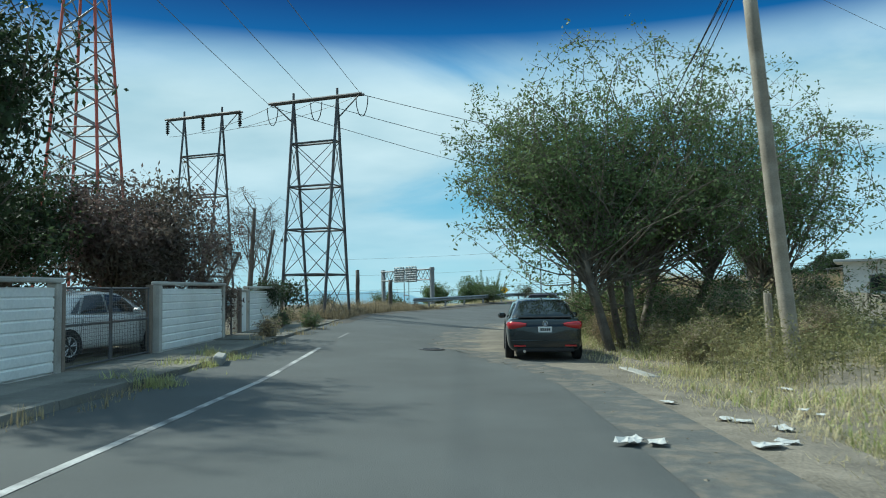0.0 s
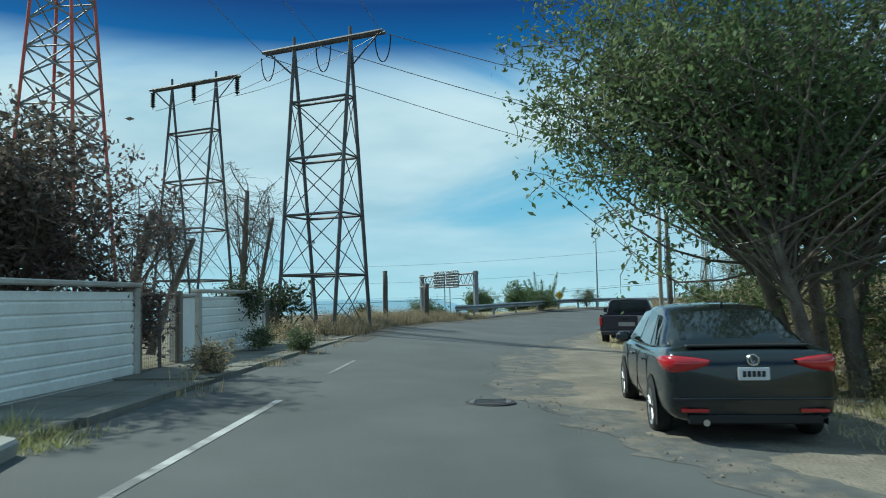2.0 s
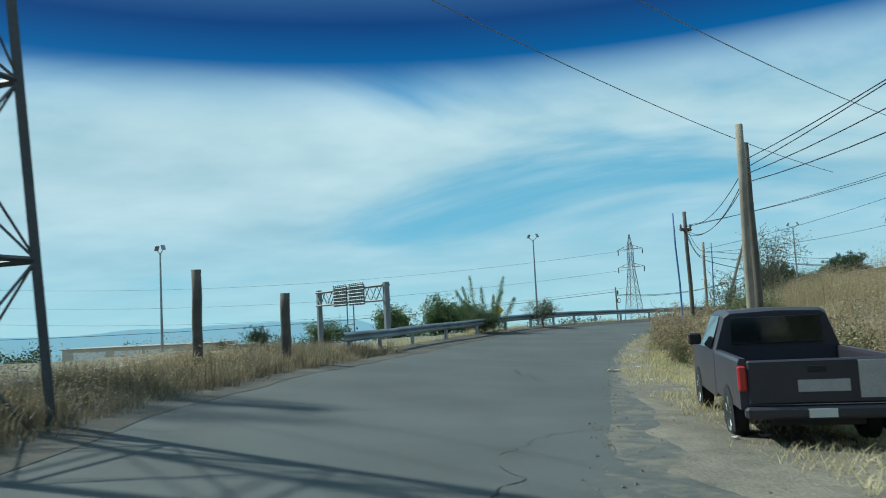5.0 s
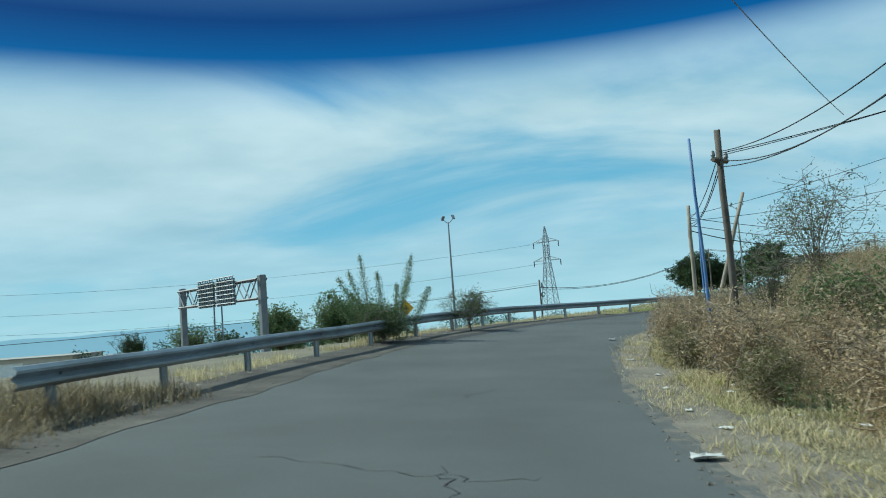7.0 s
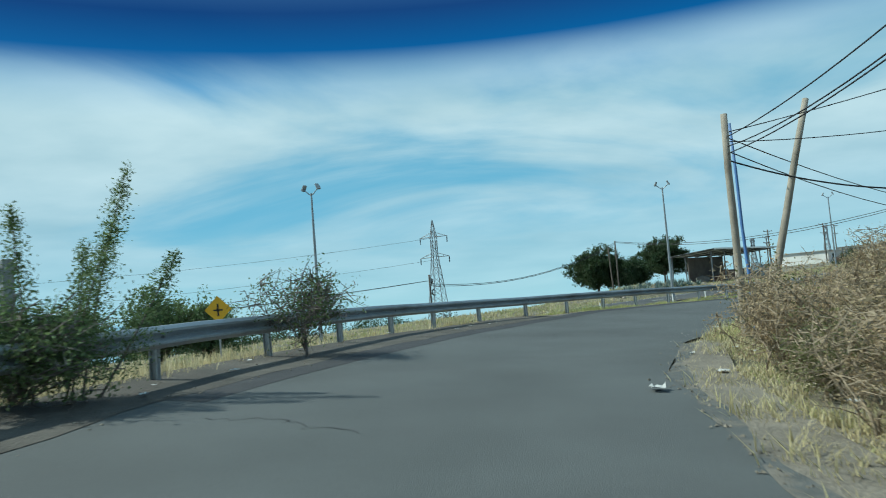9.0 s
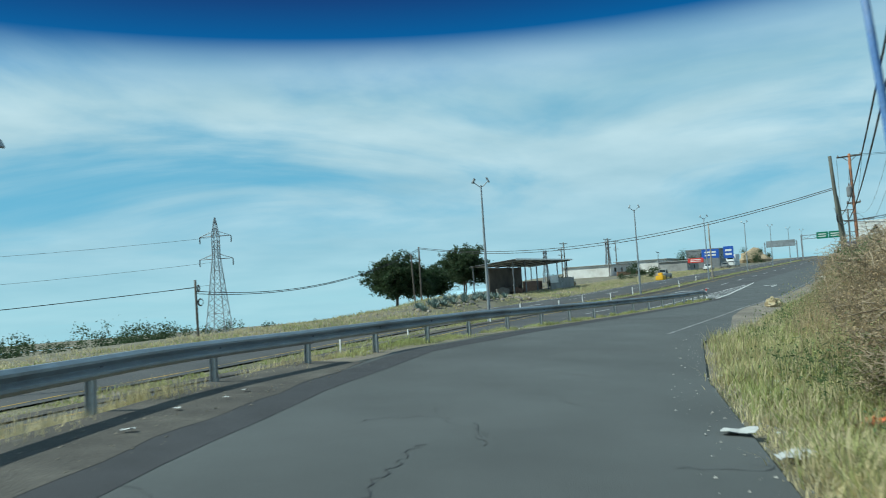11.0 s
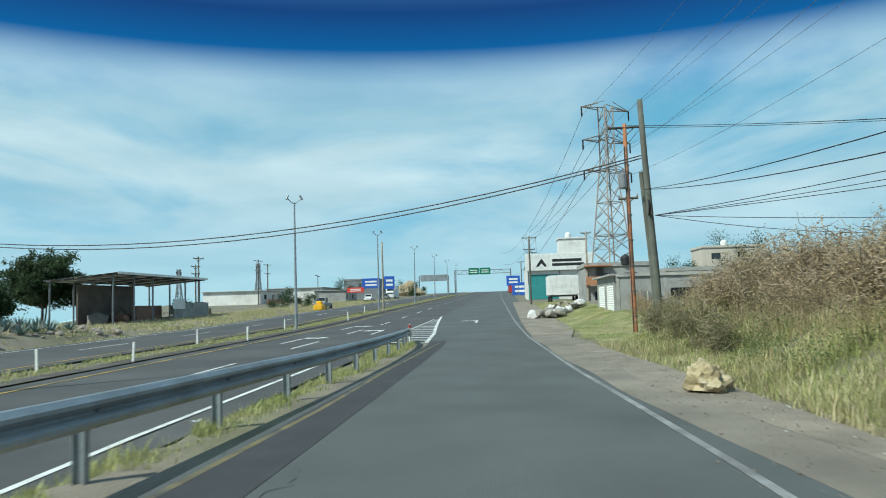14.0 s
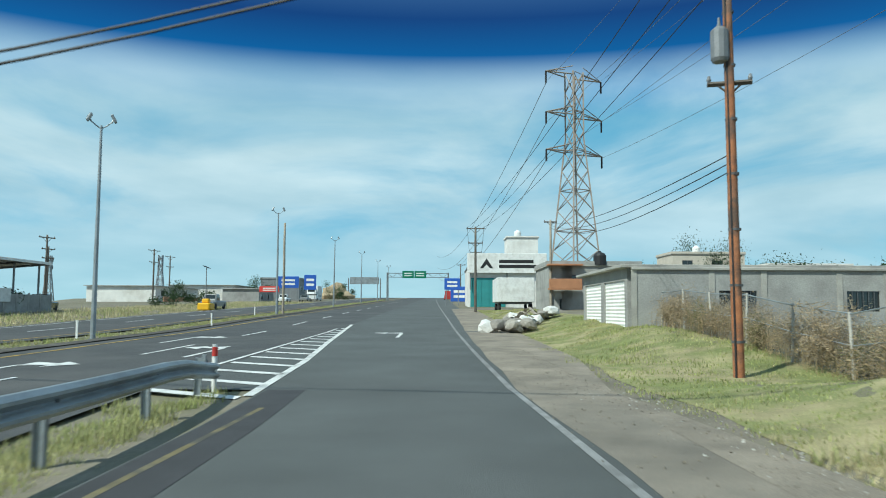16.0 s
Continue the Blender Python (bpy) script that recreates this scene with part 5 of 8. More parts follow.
def sedan(paint, label, at, rz, detailed=True, name="sedan_car"):
    """A four-door saloon, rear at y = 0, 4.6 m long, looking to +y."""
    t = thing(name, label, "car", "parked cars", at, rz)
    W2 = 0.89
    def low(y, w, zb, zt, tuck=0.0, crown=0.02):
        return (y, [(0, zb), (w * 0.84, zb), (w * 0.965, zb + 0.10), (w, zb + 0.24), (w, zt - 0.26), (w * 0.985, zt - 0.10), (w * (0.95 - tuck), zt - 0.012), (w * (0.88 - tuck), zt + 0.012), (0, zt + crown)])
    body = [low(-0.02, 0.70, 0.36, 0.80), low(0.02, 0.80, 0.28, 0.93), low(0.10, 0.845, 0.24, 0.99), low(0.24, 0.865, 0.22, 1.015, 0.02), low(0.55, 0.885, 0.20, 1.02, 0.02), low(1.0, W2, 0.20, 0.98),
            low(1.6, W2, 0.19, 0.955), low(2.4, W2, 0.19, 0.945), low(3.1, W2, 0.19, 0.94), low(3.5, 0.885, 0.20, 0.925), low(3.9, 0.875, 0.20, 0.88), low(4.25, 0.84, 0.22, 0.80), low(4.5, 0.74, 0.26, 0.70), low(4.6, 0.60, 0.34, 0.60)]
    ob = part("body", loft(body), paint, t, smooth=True)
    md = ob.modifiers.new("round", "SUBSURF"); md.levels = md.render_levels = 1
    def cab(y, w0, w1, z0, z1):
        return (y, [(0, z0), (w0, z0), (w0 - 0.01, z0 + 0.05), ((w0 + w1) / 2 + 0.01, (z0 + z1) / 2), (w1 + 0.015, z1 - 0.07), (w1 - 0.05, z1 - 0.012), (w1 * 0.6, z1 + 0.012), (0, z1 + 0.02)])
    roof = [cab(0.50, 0.72, 0.70, 0.96, 1.03), cab(0.72, 0.77, 0.69, 0.95, 1.15), cab(1.12, 0.80, 0.62, 0.94, 1.35), cab(1.55, 0.815, 0.61, 0.92, 1.425), cab(2.1, 0.82, 0.615, 0.92, 1.45), cab(2.6, 0.82, 0.61, 0.92, 1.42), cab(3.0, 0.815, 0.60, 0.92, 1.28), cab(3.5, 0.80, 0.70, 0.90, 1.0)]
    ob = part("cabin", loft(roof), paint, t, smooth=True)
    # glass, each pane a little proud of the cabin
    g = Shape().raw([(-0.60, 0.60, 1.085), (0.60, 0.60, 1.085), (0.53, 1.10, 1.368), (-0.53, 1.10, 1.368), (0, 0.575, 1.095), (0, 1.09, 1.392)], [(0, 4, 5, 3), (4, 1, 2, 5)])
    part("rear_window", g, M["glass_dark"], t, "dark tinted rear window")
    for sx in (-1, 1):
        f = lambda pts: [(sx * x, y, z) for x, y, z in pts]
        order = (0, 1, 2, 3) if sx > 0 else (3, 2, 1, 0)
        part("side_window", Shape().raw(f([(0.832, 1.22, 0.99), (0.842, 2.02, 0.985), (0.672, 2.02, 1.385), (0.668, 1.52, 1.36)]), [order]), M["glass_dark"], t, "dark tinted side window")
        part("side_window", Shape().raw(f([(0.842, 2.08, 0.985), (0.838, 3.05, 0.975), (0.672, 2.62, 1.345), (0.674, 2.08, 1.385)]), [order]), M["glass_dark"], t, "dark tinted side window")
        part("quarter_window", Shape().raw(f([(0.815, 0.98, 1.0), (0.83, 1.16, 0.99), (0.69, 1.40, 1.325)]), [(0, 1, 2) if sx > 0 else (2, 1, 0)]), M["glass_dark"], t)
        mir = part("mirror", Shape().box(0.86, 2.78, 0.93, 1.06, 2.90, 1.07, chamfer=0.04) if sx > 0 else Shape().box(-1.06, 2.78, 0.93, -0.86, 2.90, 1.07, chamfer=0.04), paint, t, "door mirror")
        # tail light: wraps round the corner
        tl = Shape()
        col = [(0.43, -0.034, 0.862, 0.898), (0.58, -0.032, 0.812, 0.925), (0.72, -0.01, 0.785, 0.94), (0.80, 0.035, 0.775, 0.945), (0.85, 0.12, 0.785, 0.94), (0.878, 0.25, 0.82, 0.93), (0.89, 0.36, 0.875, 0.905)]
        vs = []
        for x, y, zb, zt in col:
            zm = (zb + zt) / 2
            vs += [(sx * (x - 0.03), y + 0.05, zb - 0.004), (sx * x, y, zb), (sx * (x + 0.006), y - 0.012, zm), (sx * x, y, zt), (sx * (x - 0.03), y + 0.05, zt + 0.004)]
        fs = [(5 * a + b, 5 * a + 5 + b, 5 * a + 6 + b, 5 * a + 1 + b) for a in range(6) for b in range(4)]
        tl.raw(vs, fs if sx > 0 else [q[::-1] for q in fs])
        part("tail_light", tl, M["tail_red"], t, "red tail light cluster", smooth=True)
        part("reflector", Shape().box(min(sx * 0.45, sx * 0.72), -0.035, 0.375, max(sx * 0.45, sx * 0.72), -0.012, 0.41), M["tail_red"], t)
        for wy in (0.86, 3.54):
            arch(t, sx * 0.893, wy, 0.372, sx)
            wheel(t, sx * 0.805, wy, 0.318, 0.205, sx)
        for hy in (1.50, 2.42):
            part("door_handle", Shape().box(min(sx * 0.885, sx * 0.915), hy - 0.09, 0.79, max(sx * 0.885, sx * 0.915), hy + 0.09, 0.82, chamfer=0.01), paint, t)
        for sy in (1.12, 2.05, 3.05):
            part("door_gap", Shape().bar((sx * 0.891, sy, 0.30), (sx * 0.887, sy + (0.12 if sy < 1.5 else 0), 0.88), 0.008), M["trim_black"], t)
    part("boot_lip", Shape().box(-0.62, 0.13, 1.022, 0.62, 0.24, 1.052, chamfer=0.012), M["trim_black"], t, "dark edge of the boot lid")
    part("number_plate", Shape().box(-0.155, -0.06, 0.70, 0.155, -0.045, 0.83, chamfer=0.004), M["plate"], t, "pale number plate with dark bars")
    for k in range(5):
        part("plate_bar", Shape().box(-0.11 + 0.047 * k, -0.064, 0.735, -0.075 + 0.047 * k, -0.0605, 0.795), M["trim_black"], t)
    e = Shape()
    e.tube([(0.055 * math.cos(a), -0.045, 0.905 + 0.055 * math.sin(a)) for a in np.linspace(0, 2 * math.pi, 20)], 0.008, 6)
    e.bar((-0.028, -0.045, 0.94), (0, -0.045, 0.86), 0.012); e.bar((0.028, -0.045, 0.94), (0, -0.045, 0.86), 0.012)
    part("badge", e, M["chrome"], t, "round chrome badge")
    part("bumper_line", Shape().box(-0.80, -0.045, 0.50, 0.80, -0.02, 0.52, chamfer=0.008), paint, t, "thin raised line along the rear bumper")
    part("bumper_base", Shape().box(-0.66, -0.03, 0.25, 0.66, 0.02, 0.345, chamfer=0.02), M["trim_black"], t)
    part("exhaust", Shape().tube([(-0.48, 0.25, 0.27), (-0.48, -0.05, 0.27)], 0.035, 10), M["chrome"], t)
    part("antenna", Shape().tube([(0, 1.2, 1.42), (0, 1.12, 1.49)], [0.02, 0.008], 6), M["trim_black"], t)
    return t


zj = float(street_z(np.array([2.24]), np.array([15.5]))[0])
sedan(M["car_dark"], "dark green saloon car parked on the dirt shoulder", (2.30, 14.2, zj - 0.02), -2.5)
sedan(M["car_white"], "white saloon car parked behind the mesh gate", (-8.7, 11.3, 0.1), -14)


def pickup(at, rz):
    t = thing("pickup_truck", "dusty purple-grey pickup with a bright repair patch", "truck", "parked cars", at, rz)
    p = M["truck_purple"]
    W2 = 0.86
    # bed: floor, sides and tailgate as real walls
    for sx in (-1, 1):
        s = Shape()
        prof = [(0.0, 0.50), (0.0, 1.06), (-0.02, 1.10), (-0.09, 1.10), (-0.10, 1.06), (-0.10, 0.50)]
        vs = [(sx * (W2 + a), y, z) for y in (0.04, 1.9) for a, z in prof]
        n = len(prof)
        fs = [(k, (k + 1) % n, n + (k + 1) % n, n + k) for k in range(n)] + [tuple(range(n)), tuple(range(2 * n - 1, n - 1, -1))]
        s.raw(vs, fs if sx < 0 else [f[::-1] for f in fs])
        part("bed_side", s, p, t)
        part("tail_light", Shape().box(min(sx * 0.775, sx * 0.875), -0.012, 0.72, max(sx * 0.775, sx * 0.875), 0.06, 1.02, chamfer=0.02), M["tail_red"], t, "upright red tail light")
        for wy in (0.95, 3.95):
            arch(t, sx * (W2 + 0.006), wy, 0.40, sx)
            wheel(t, sx * 0.77, wy, 0.345, 0.20, sx)
        part("mirror", Shape().box(min(sx * 0.88, sx * 1.07), 3.05, 1.12, max(sx * 0.88, sx * 1.07), 3.12, 1.30, chamfer=0.03), M["trim_black"], t, "black door mirror")
    part("bed_floor", Shape().box(-0.76, 0.1, 0.50, 0.76, 1.9, 0.54), p, t)
    gate = part("tailgate", Shape().box(-0.765, 0.0, 0.56, 0.765, 0.07, 1.075, chamfer=0.02), p, t)
    part("repair_patch", Shape().box(0.44, -0.006, 0.62, 0.745, -0.001, 1.05, chamfer=0.002), M["primer"], gate, "bare light primer patch")
    part("repair_patch", Shape().box(-0.22, -0.006, 0.70, 0.34, -0.001, 0.84, chamfer=0.002), M["primer"], gate, "scraped light panel")
    part("gate_handle", Shape().box(-0.10, -0.015, 0.93, 0.10, -0.001, 1.0, chamfer=0.005), M["trim_black"], gate)
    part("bumper", Shape().box(-0.83, -0.10, 0.40, 0.83, 0.02, 0.54, chamfer=0.03), M["truck_purple"], t, "step bumper")
    part("number_plate", Shape().box(-0.15, -0.115, 0.42, 0.15, -0.103, 0.52), M["plate"], t)
    def sec(y, w0, w1, z0, z1):
        return (y, [(0, z0), (w0, z0), (w0, z0 + 0.25), (w0 - 0.01, 1.08), (w1 + 0.02, z1 - 0.06), (w1 - 0.06, z1), (0, z1 + 0.02)])
    part("cab", loft([sec(1.95, 0.84, 0.66, 0.48, 1.60), sec(2.05, W2, 0.68, 0.42, 1.64), sec(3.0, W2, 0.68, 0.42, 1.64), sec(3.55, W2, 0.74, 0.42, 1.15), sec(4.6, 0.84, 0.74, 0.44, 1.06), sec(4.85, 0.78, 0.68, 0.46, 0.98)]), p, t)
    part("rear_window", Shape().box(-0.60, 1.925, 1.16, 0.60, 1.945, 1.54, chamfer=0.004), M["glass_dark"], t, "dark rear window")
    for sx in (-1, 1):
        f = [(sx * 0.868, 2.15, 1.10), (sx * 0.868, 3.25, 1.10), (sx * 0.715, 2.95, 1.57), (sx * 0.715, 2.15, 1.57)]
        part("side_window", Shape().raw(f, [(0, 1, 2, 3) if sx > 0 else (3, 2, 1, 0)]), M["glass_dark"], t)
    part("chassis", Shape().box(-0.5, 0.1, 0.30, 0.5, 4.6, 0.46), M["trim_black"], t)
    return t


pickup((3.98, 32.7, gz(4.1, 34.5) + 0.03), -14)


def small_vehicle(name, label, at, rz, L, Wd, H, paint, box=False):
    """A car or van far off, with body, cabin glass and wheels."""
    t = thing(name, label, "truck" if box else "car", "distant vehicles", at, rz)
    w = Wd / 2
    sec = lambda y, a, z0, z1: (y, [(0, z0), (a, z0), (a, z1 - 0.08), (a * 0.9, z1), (0, z1)])
    h0 = H * 0.55
    part("body", loft([sec(0, w * 0.9, 0.35, h0 * 0.95), sec(0.2, w, 0.3, h0), sec(L * 0.75, w, 0.3, h0), sec(L, w * 0.9, 0.35, h0 * 0.8)]), paint, t)
    c0, c1 = (L * 0.45, L * 0.72) if not box else (L * 0.78, L * 0.97)
    part("cabin", loft([sec(c0 - 0.1, w * 0.85, h0 - 0.02, h0 + 0.1), sec(c0 + 0.1, w * 0.85, h0 - 0.02, H), sec(c1 - 0.3, w * 0.85, h0 - 0.02, H), sec(c1 + 0.2, w * 0.85, h0 - 0.02, h0 + 0.05)]), paint, t)
    part("windscreen", Shape().raw([(-w * 0.7, c1 - 0.19, H * 0.95), (w * 0.7, c1 - 0.19, H * 0.95), (w * 0.75, c1 + 0.14, h0 + 0.12), (-w * 0.75, c1 + 0.14, h0 + 0.12)], [(3, 2, 1, 0)]), M["glass_dark"], t)
    if box:
        part("cargo_box", Shape().box(-w, 0, 0.9, w, L * 0.75, H * 1.25, chamfer=0.05), M["white_paint"], t, "white cargo box")
    for sx in (-1, 1):
        part("side_window", Shape().box(min(sx * w * 0.84, sx * w * 0.87), c0 + 0.15, h0 + 0.06, max(sx * w * 0.84, sx * w * 0.87), c1 - 0.32, H - 0.1), M["glass_dark"], t)
        for wy in (L * 0.18, L * 0.8):
            part("wheel", Shape().tube([(sx * (w - 0.2), wy, 0.34), (sx * (w + 0.01), wy, 0.34)], 0.34, 14), M["tyre"], t)
    return t


M["truck_grey"] = car_paint("grey_car_paint", (0.22, 0.22, 0.21), rough=0.4)
small_vehicle("pickup_truck", "dark pickup parked beside the open shed", (*W(163.5, 103.0), gz(*W(163.5, 103.0))), hd + 100, 5.0, 1.8, 1.7, M["car_dark"])
small_vehicle("pickup_truck", "grey pickup parked on the far verge", (*W(176, 88.6), gz(*W(176, 88.6))), hd + 88, 5.0, 1.8, 1.75, M["truck_grey"])
small_vehicle("parked_car", "white car parked by the blue signs", (*W(232, 92), gz(*W(232, 92))), hd + 90, 4.6, 1.8, 1.6, M["car_white"])
small_vehicle("parked_car", "silver car parked by the blue signs", (*W(246, 90.5), gz(*W(246, 90.5))), hd + 90, 4.6, 1.8, 1.5, M["truck_grey"])
small_vehicle("delivery_truck", "white box truck parked by the blue signs", (*W(262, 91), gz(*W(262, 91))), hd + 90, 8.0, 2.4, 2.8, M["car_white"], True)
M["red_truck"] = car_paint("red_truck_paint", (0.42, 0.04, 0.03), rough=0.4)
small_vehicle("delivery_truck", "red truck parked on the road side", (*W(300, 59), gz(*W(300, 59))), hd - 90, 7.0, 2.4, 2.8, M["red_truck"], False)

# ---- plants ----
rng = np.random.default_rng(7)


def leaves_mesh(name, pts, size, mat, droop=0.3, aspect=0.45, sizes=0.4):
    """Many small leaves, each a folded pair of faces, scattered on pts."""
    n = len(pts)
    a = rng.normal(size=(n, 3)); a[:, 2] -= droop
    a /= np.linalg.norm(a, axis=1)[:, None]
    b = np.cross(a, rng.normal(size=(n, 3))); b /= np.linalg.norm(b, axis=1)[:, None]
    L = (size * (1 + rng.uniform(-sizes, sizes, n)))[:, None]
    v = np.stack([pts, pts + a * L * 0.5 + b * L * aspect * 0.5, pts + a * L, pts + a * L * 0.5 - b * L * aspect * 0.5], 1).reshape(-1, 3)
    f = np.arange(4 * n).reshape(n, 4)
    return mesh_from(name, v, f, mat)


def blades_mesh(name, pts, height, width, mat, lean=0.35):
    """Grass blades: a bent strip narrowing to a tip."""
    n = len(pts)
    an = rng.uniform(0, 2 * np.pi, n)
    h = np.asarray(height)
    d = np.stack([np.cos(an), np.sin(an), np.zeros(n)], -1)
    s = np.stack([-np.sin(an), np.cos(an), np.zeros(n)], -1) * (width * (0.6 + 0.8 * rng.random(n)))[:, None]
    k = (lean * rng.random(n) * h)[:, None]
    up = np.array([0, 0, 1.0])
    p1 = pts + d * k * 0.25 + up * (h * 0.55)[:, None]
    p2 = pts + d * k + up * h[:, None]
    v = np.stack([pts - s, pts + s, p1 + s * 0.8, p1 - s * 0.8, p2], 1).reshape(-1, 3)
    i = np.arange(n)[:, None] * 5
    f = np.concatenate([i + np.array([[0, 1, 2]]), i + np.array([[0, 2, 3]]), i + np.array([[3, 2, 4]])])
    return mesh_from(name, v, f, mat)


def stuff(name, me, label, category):
    return tagged(new(name, me), label, category, kind="stuff")


def limb_pts(a, b, bend, n=6):
    a, b = Vector(a), Vector(b)
    side = Vector(rng.normal(size=3)) * bend
    return [a.lerp(b, k / n) + side * math.sin(math.pi * k / n) + Vector((0, 0, bend * 0.6 * math.sin(math.pi * k / n))) for k in range(n + 1)]


def tree(name, label, x, y, trunks, centre, radii, limbs, twigs, leaves, leaf, mat, bark, spread=0.28, z=None, droop=0.3, spike=0.0, hollow=0.45, low=0.55, group="", hang=0.0):
    """Trunks, curved limbs that reach into an uneven crown, twigs, and leaves in small tufts along the twigs."""
    z0 = gz(x, y) if z is None else z
    t = thing(name, label, "shrub" if "shrub" in name else "weed" if "weed" in name else "tree", group, (x, y, z0))
    c = Vector(centre)
    tops = []
    for dx, dy, lx, ly, h, r in trunks:
        a, b = Vector((dx, dy, -0.3)), Vector((dx + lx, dy + ly, h))
        p = limb_pts(a, b, 0.12)
        part("trunk", Shape().tube(p, [r * (1.25 - 0.6 * k / 6) for k in range(7)], 9), bark, t, smooth=True)
        tops.append((a, b, r))
    br, tips = Shape(), []
    for k in range(limbs):
        u = rng.normal(size=3); u /= np.linalg.norm(u)
        if u[2] < -0.55:
            u[2] *= -0.6
        rad = hollow + (1 - hollow) * rng.random() ** 0.6
        lump = 0.82 + 0.36 * math.sin(3.1 * u[0] + 1.7) * math.cos(2.7 * u[1] + 2.2 * u[2])
        tgt = c + Vector((u[0] * radii[0], u[1] * radii[1], u[2] * radii[2])) * rad * lump
        if spike and u[2] > 0.2:
            tgt.z += spike * rng.random()
        a, b, r = tops[k % len(tops)]
        st = a.lerp(b, low + (1 - low) * rng.random())
        p = limb_pts(st, tgt, 0.15 * (tgt - st).length)
        br.tube(p, [max(0.006, r * 0.22 * (1 - j / 6.4)) for j in range(7)], 5, caps=False)
        for j in range(twigs):
            f = 0.35 + 0.65 * (j + rng.random()) / twigs
            i = min(int(f * 6), 5)
            q = p[i].lerp(p[i + 1], f * 6 - i)
            w = Vector(rng.normal(size=3)); w.z = w.z * 0.6 + 0.15 - hang
            e = q + w.normalized() * (0.25 + 0.55 * rng.random()) * spread * 3
            br.tube([q, q.lerp(e, 0.5) + Vector(rng.normal(size=3)) * 0.04, e], [0.010, 0.007, 0.003], 3, caps=False)
            tips.append((q, e))
    part("crown_wood", br, bark, t)
    if leaves:
        q = np.array([tuple(a) for a, b in tips]); e = np.array([tuple(b) for a, b in tips])
        f = rng.random((len(tips), leaves, 1)) ** 0.7
        pts = (q[:, None] + (e - q)[:, None] * f * 1.1 + rng.normal(size=(len(tips), leaves, 3)) * spread * 0.33).reshape(-1, 3)
        pts[:, 2] = np.maximum(pts[:, 2], 0.15)
        part("foliage", leaves_mesh("foliage", pts, leaf, mat, droop), None, t)
    return t


# right side of the street: the big tree over the parked car
tree("roadside_tree", "broad green tree with slanting trunks above the parked car", 5.0, 18.9,
     ((-0.35, -0.9, -0.75, -0.1, 2.6, 0.12), (0.45, -0.35, -0.1, 0.6, 3.2, 0.15), (0.9, 1.4, 0.9, 0.5, 3.2, 0.14), (2.0, 0.6, 1.4, 0.2, 3.0, 0.12)),
     (1.1, 0.8, 4.9), (8.4, 5.2, 4.5), 255, 12, 17, 0.115, M["leaf_green"], M["bark"], 0.36, spike=1.2, low=0.6, hollow=0.3)
tree("roadside_tree", "green tree leaning out over the parked car and the road", 4.9, 19.6, ((0, 0, -1.3, -0.3, 3.4, 0.12), (0.3, -0.4, -0.7, -1.2, 3.3, 0.10)),
     (-2.9, 0.6, 5.3), (3.4, 2.8, 2.0), 90, 11, 16, 0.115, M["leaf_green"], M["bark"], 0.36, spike=0.7, low=0.6, hollow=0.25)
tree("roadside_tree", "smaller green tree behind the weeds", 10.6, 22.8, ((0, 0, 0.3, 0.2, 2.2, 0.12), (0.5, 0.3, 0.5, -0.2, 2.0, 0.1)),
     (0.9, -0.4, 4.9), (4.4, 3.6, 3.3), 110, 10, 13, 0.12, M["leaf_green"], M["bark"], 0.32, spike=0.6)
tree("roadside_tree", "leafy green tree leaning out over the verge", 6.9, 26.2, ((0, 0, -0.5, 0, 2.6, 0.11), (0.4, 0.3, 0.3, 0.4, 2.6, 0.1)),
     (-0.3, 0, 4.3), (4.3, 3.6, 2.8), 120, 11, 17, 0.115, M["leaf_green"], M["bark"], 0.34, spike=0.6, low=0.55, hollow=0.35)
tree("roadside_shrub", "leafy shrub growing under the roadside tree", 5.6, 25.8, ((0, 0, 0.1, 0, 0.7, 0.05), (0.3, 0.2, 0.2, 0.1, 0.7, 0.05)),
     (0.2, 0, 1.4), (1.9, 2.2, 1.3), 50, 9, 14, 0.09, M["leaf_green"], M["bark"], 0.26)
tree("roadside_tree", "round green tree beyond the verge", 24.0, 58.0, ((0, 0, 0.1, 0, 1.6, 0.12),), (0, 0, 3.2), (2.3, 2.3, 1.9), 60, 9, 14, 0.11, M["leaf_green"], M["bark"], 0.32)
tree("thorn_tree", "thin thorny shrub with sparse leaves", 15.2, 56.8, ((0, 0, 0.2, 0.1, 1.2, 0.06), (0.3, 0.2, -0.2, 0.1, 1.2, 0.05)),
     (0, 0, 2.6), (2.3, 2.2, 1.7), 44, 8, 6, 0.07, M["leaf_green"], M["bark_grey"], 0.3)
tree("thorn_tree", "thin thorny shrub with sparse leaves", 12.6, 55.3, ((0, 0, 0.1, 0.1, 1.0, 0.06),),
     (0, 0, 2.0), (1.6, 1.6, 1.3), 30, 8, 7, 0.07, M["leaf_green"], M["bark_grey"], 0.28)

tree("field_tree", "small round dark tree in the hollow", -29.5, 158.0, ((0, 0, 0.1, 0, 2.2, 0.14),), (0, 0, 3.9), (2.9, 2.9, 2.4), 60, 8, 14, 0.2, M["leaf_dark"], M["bark"], 0.4, z=-5.0)
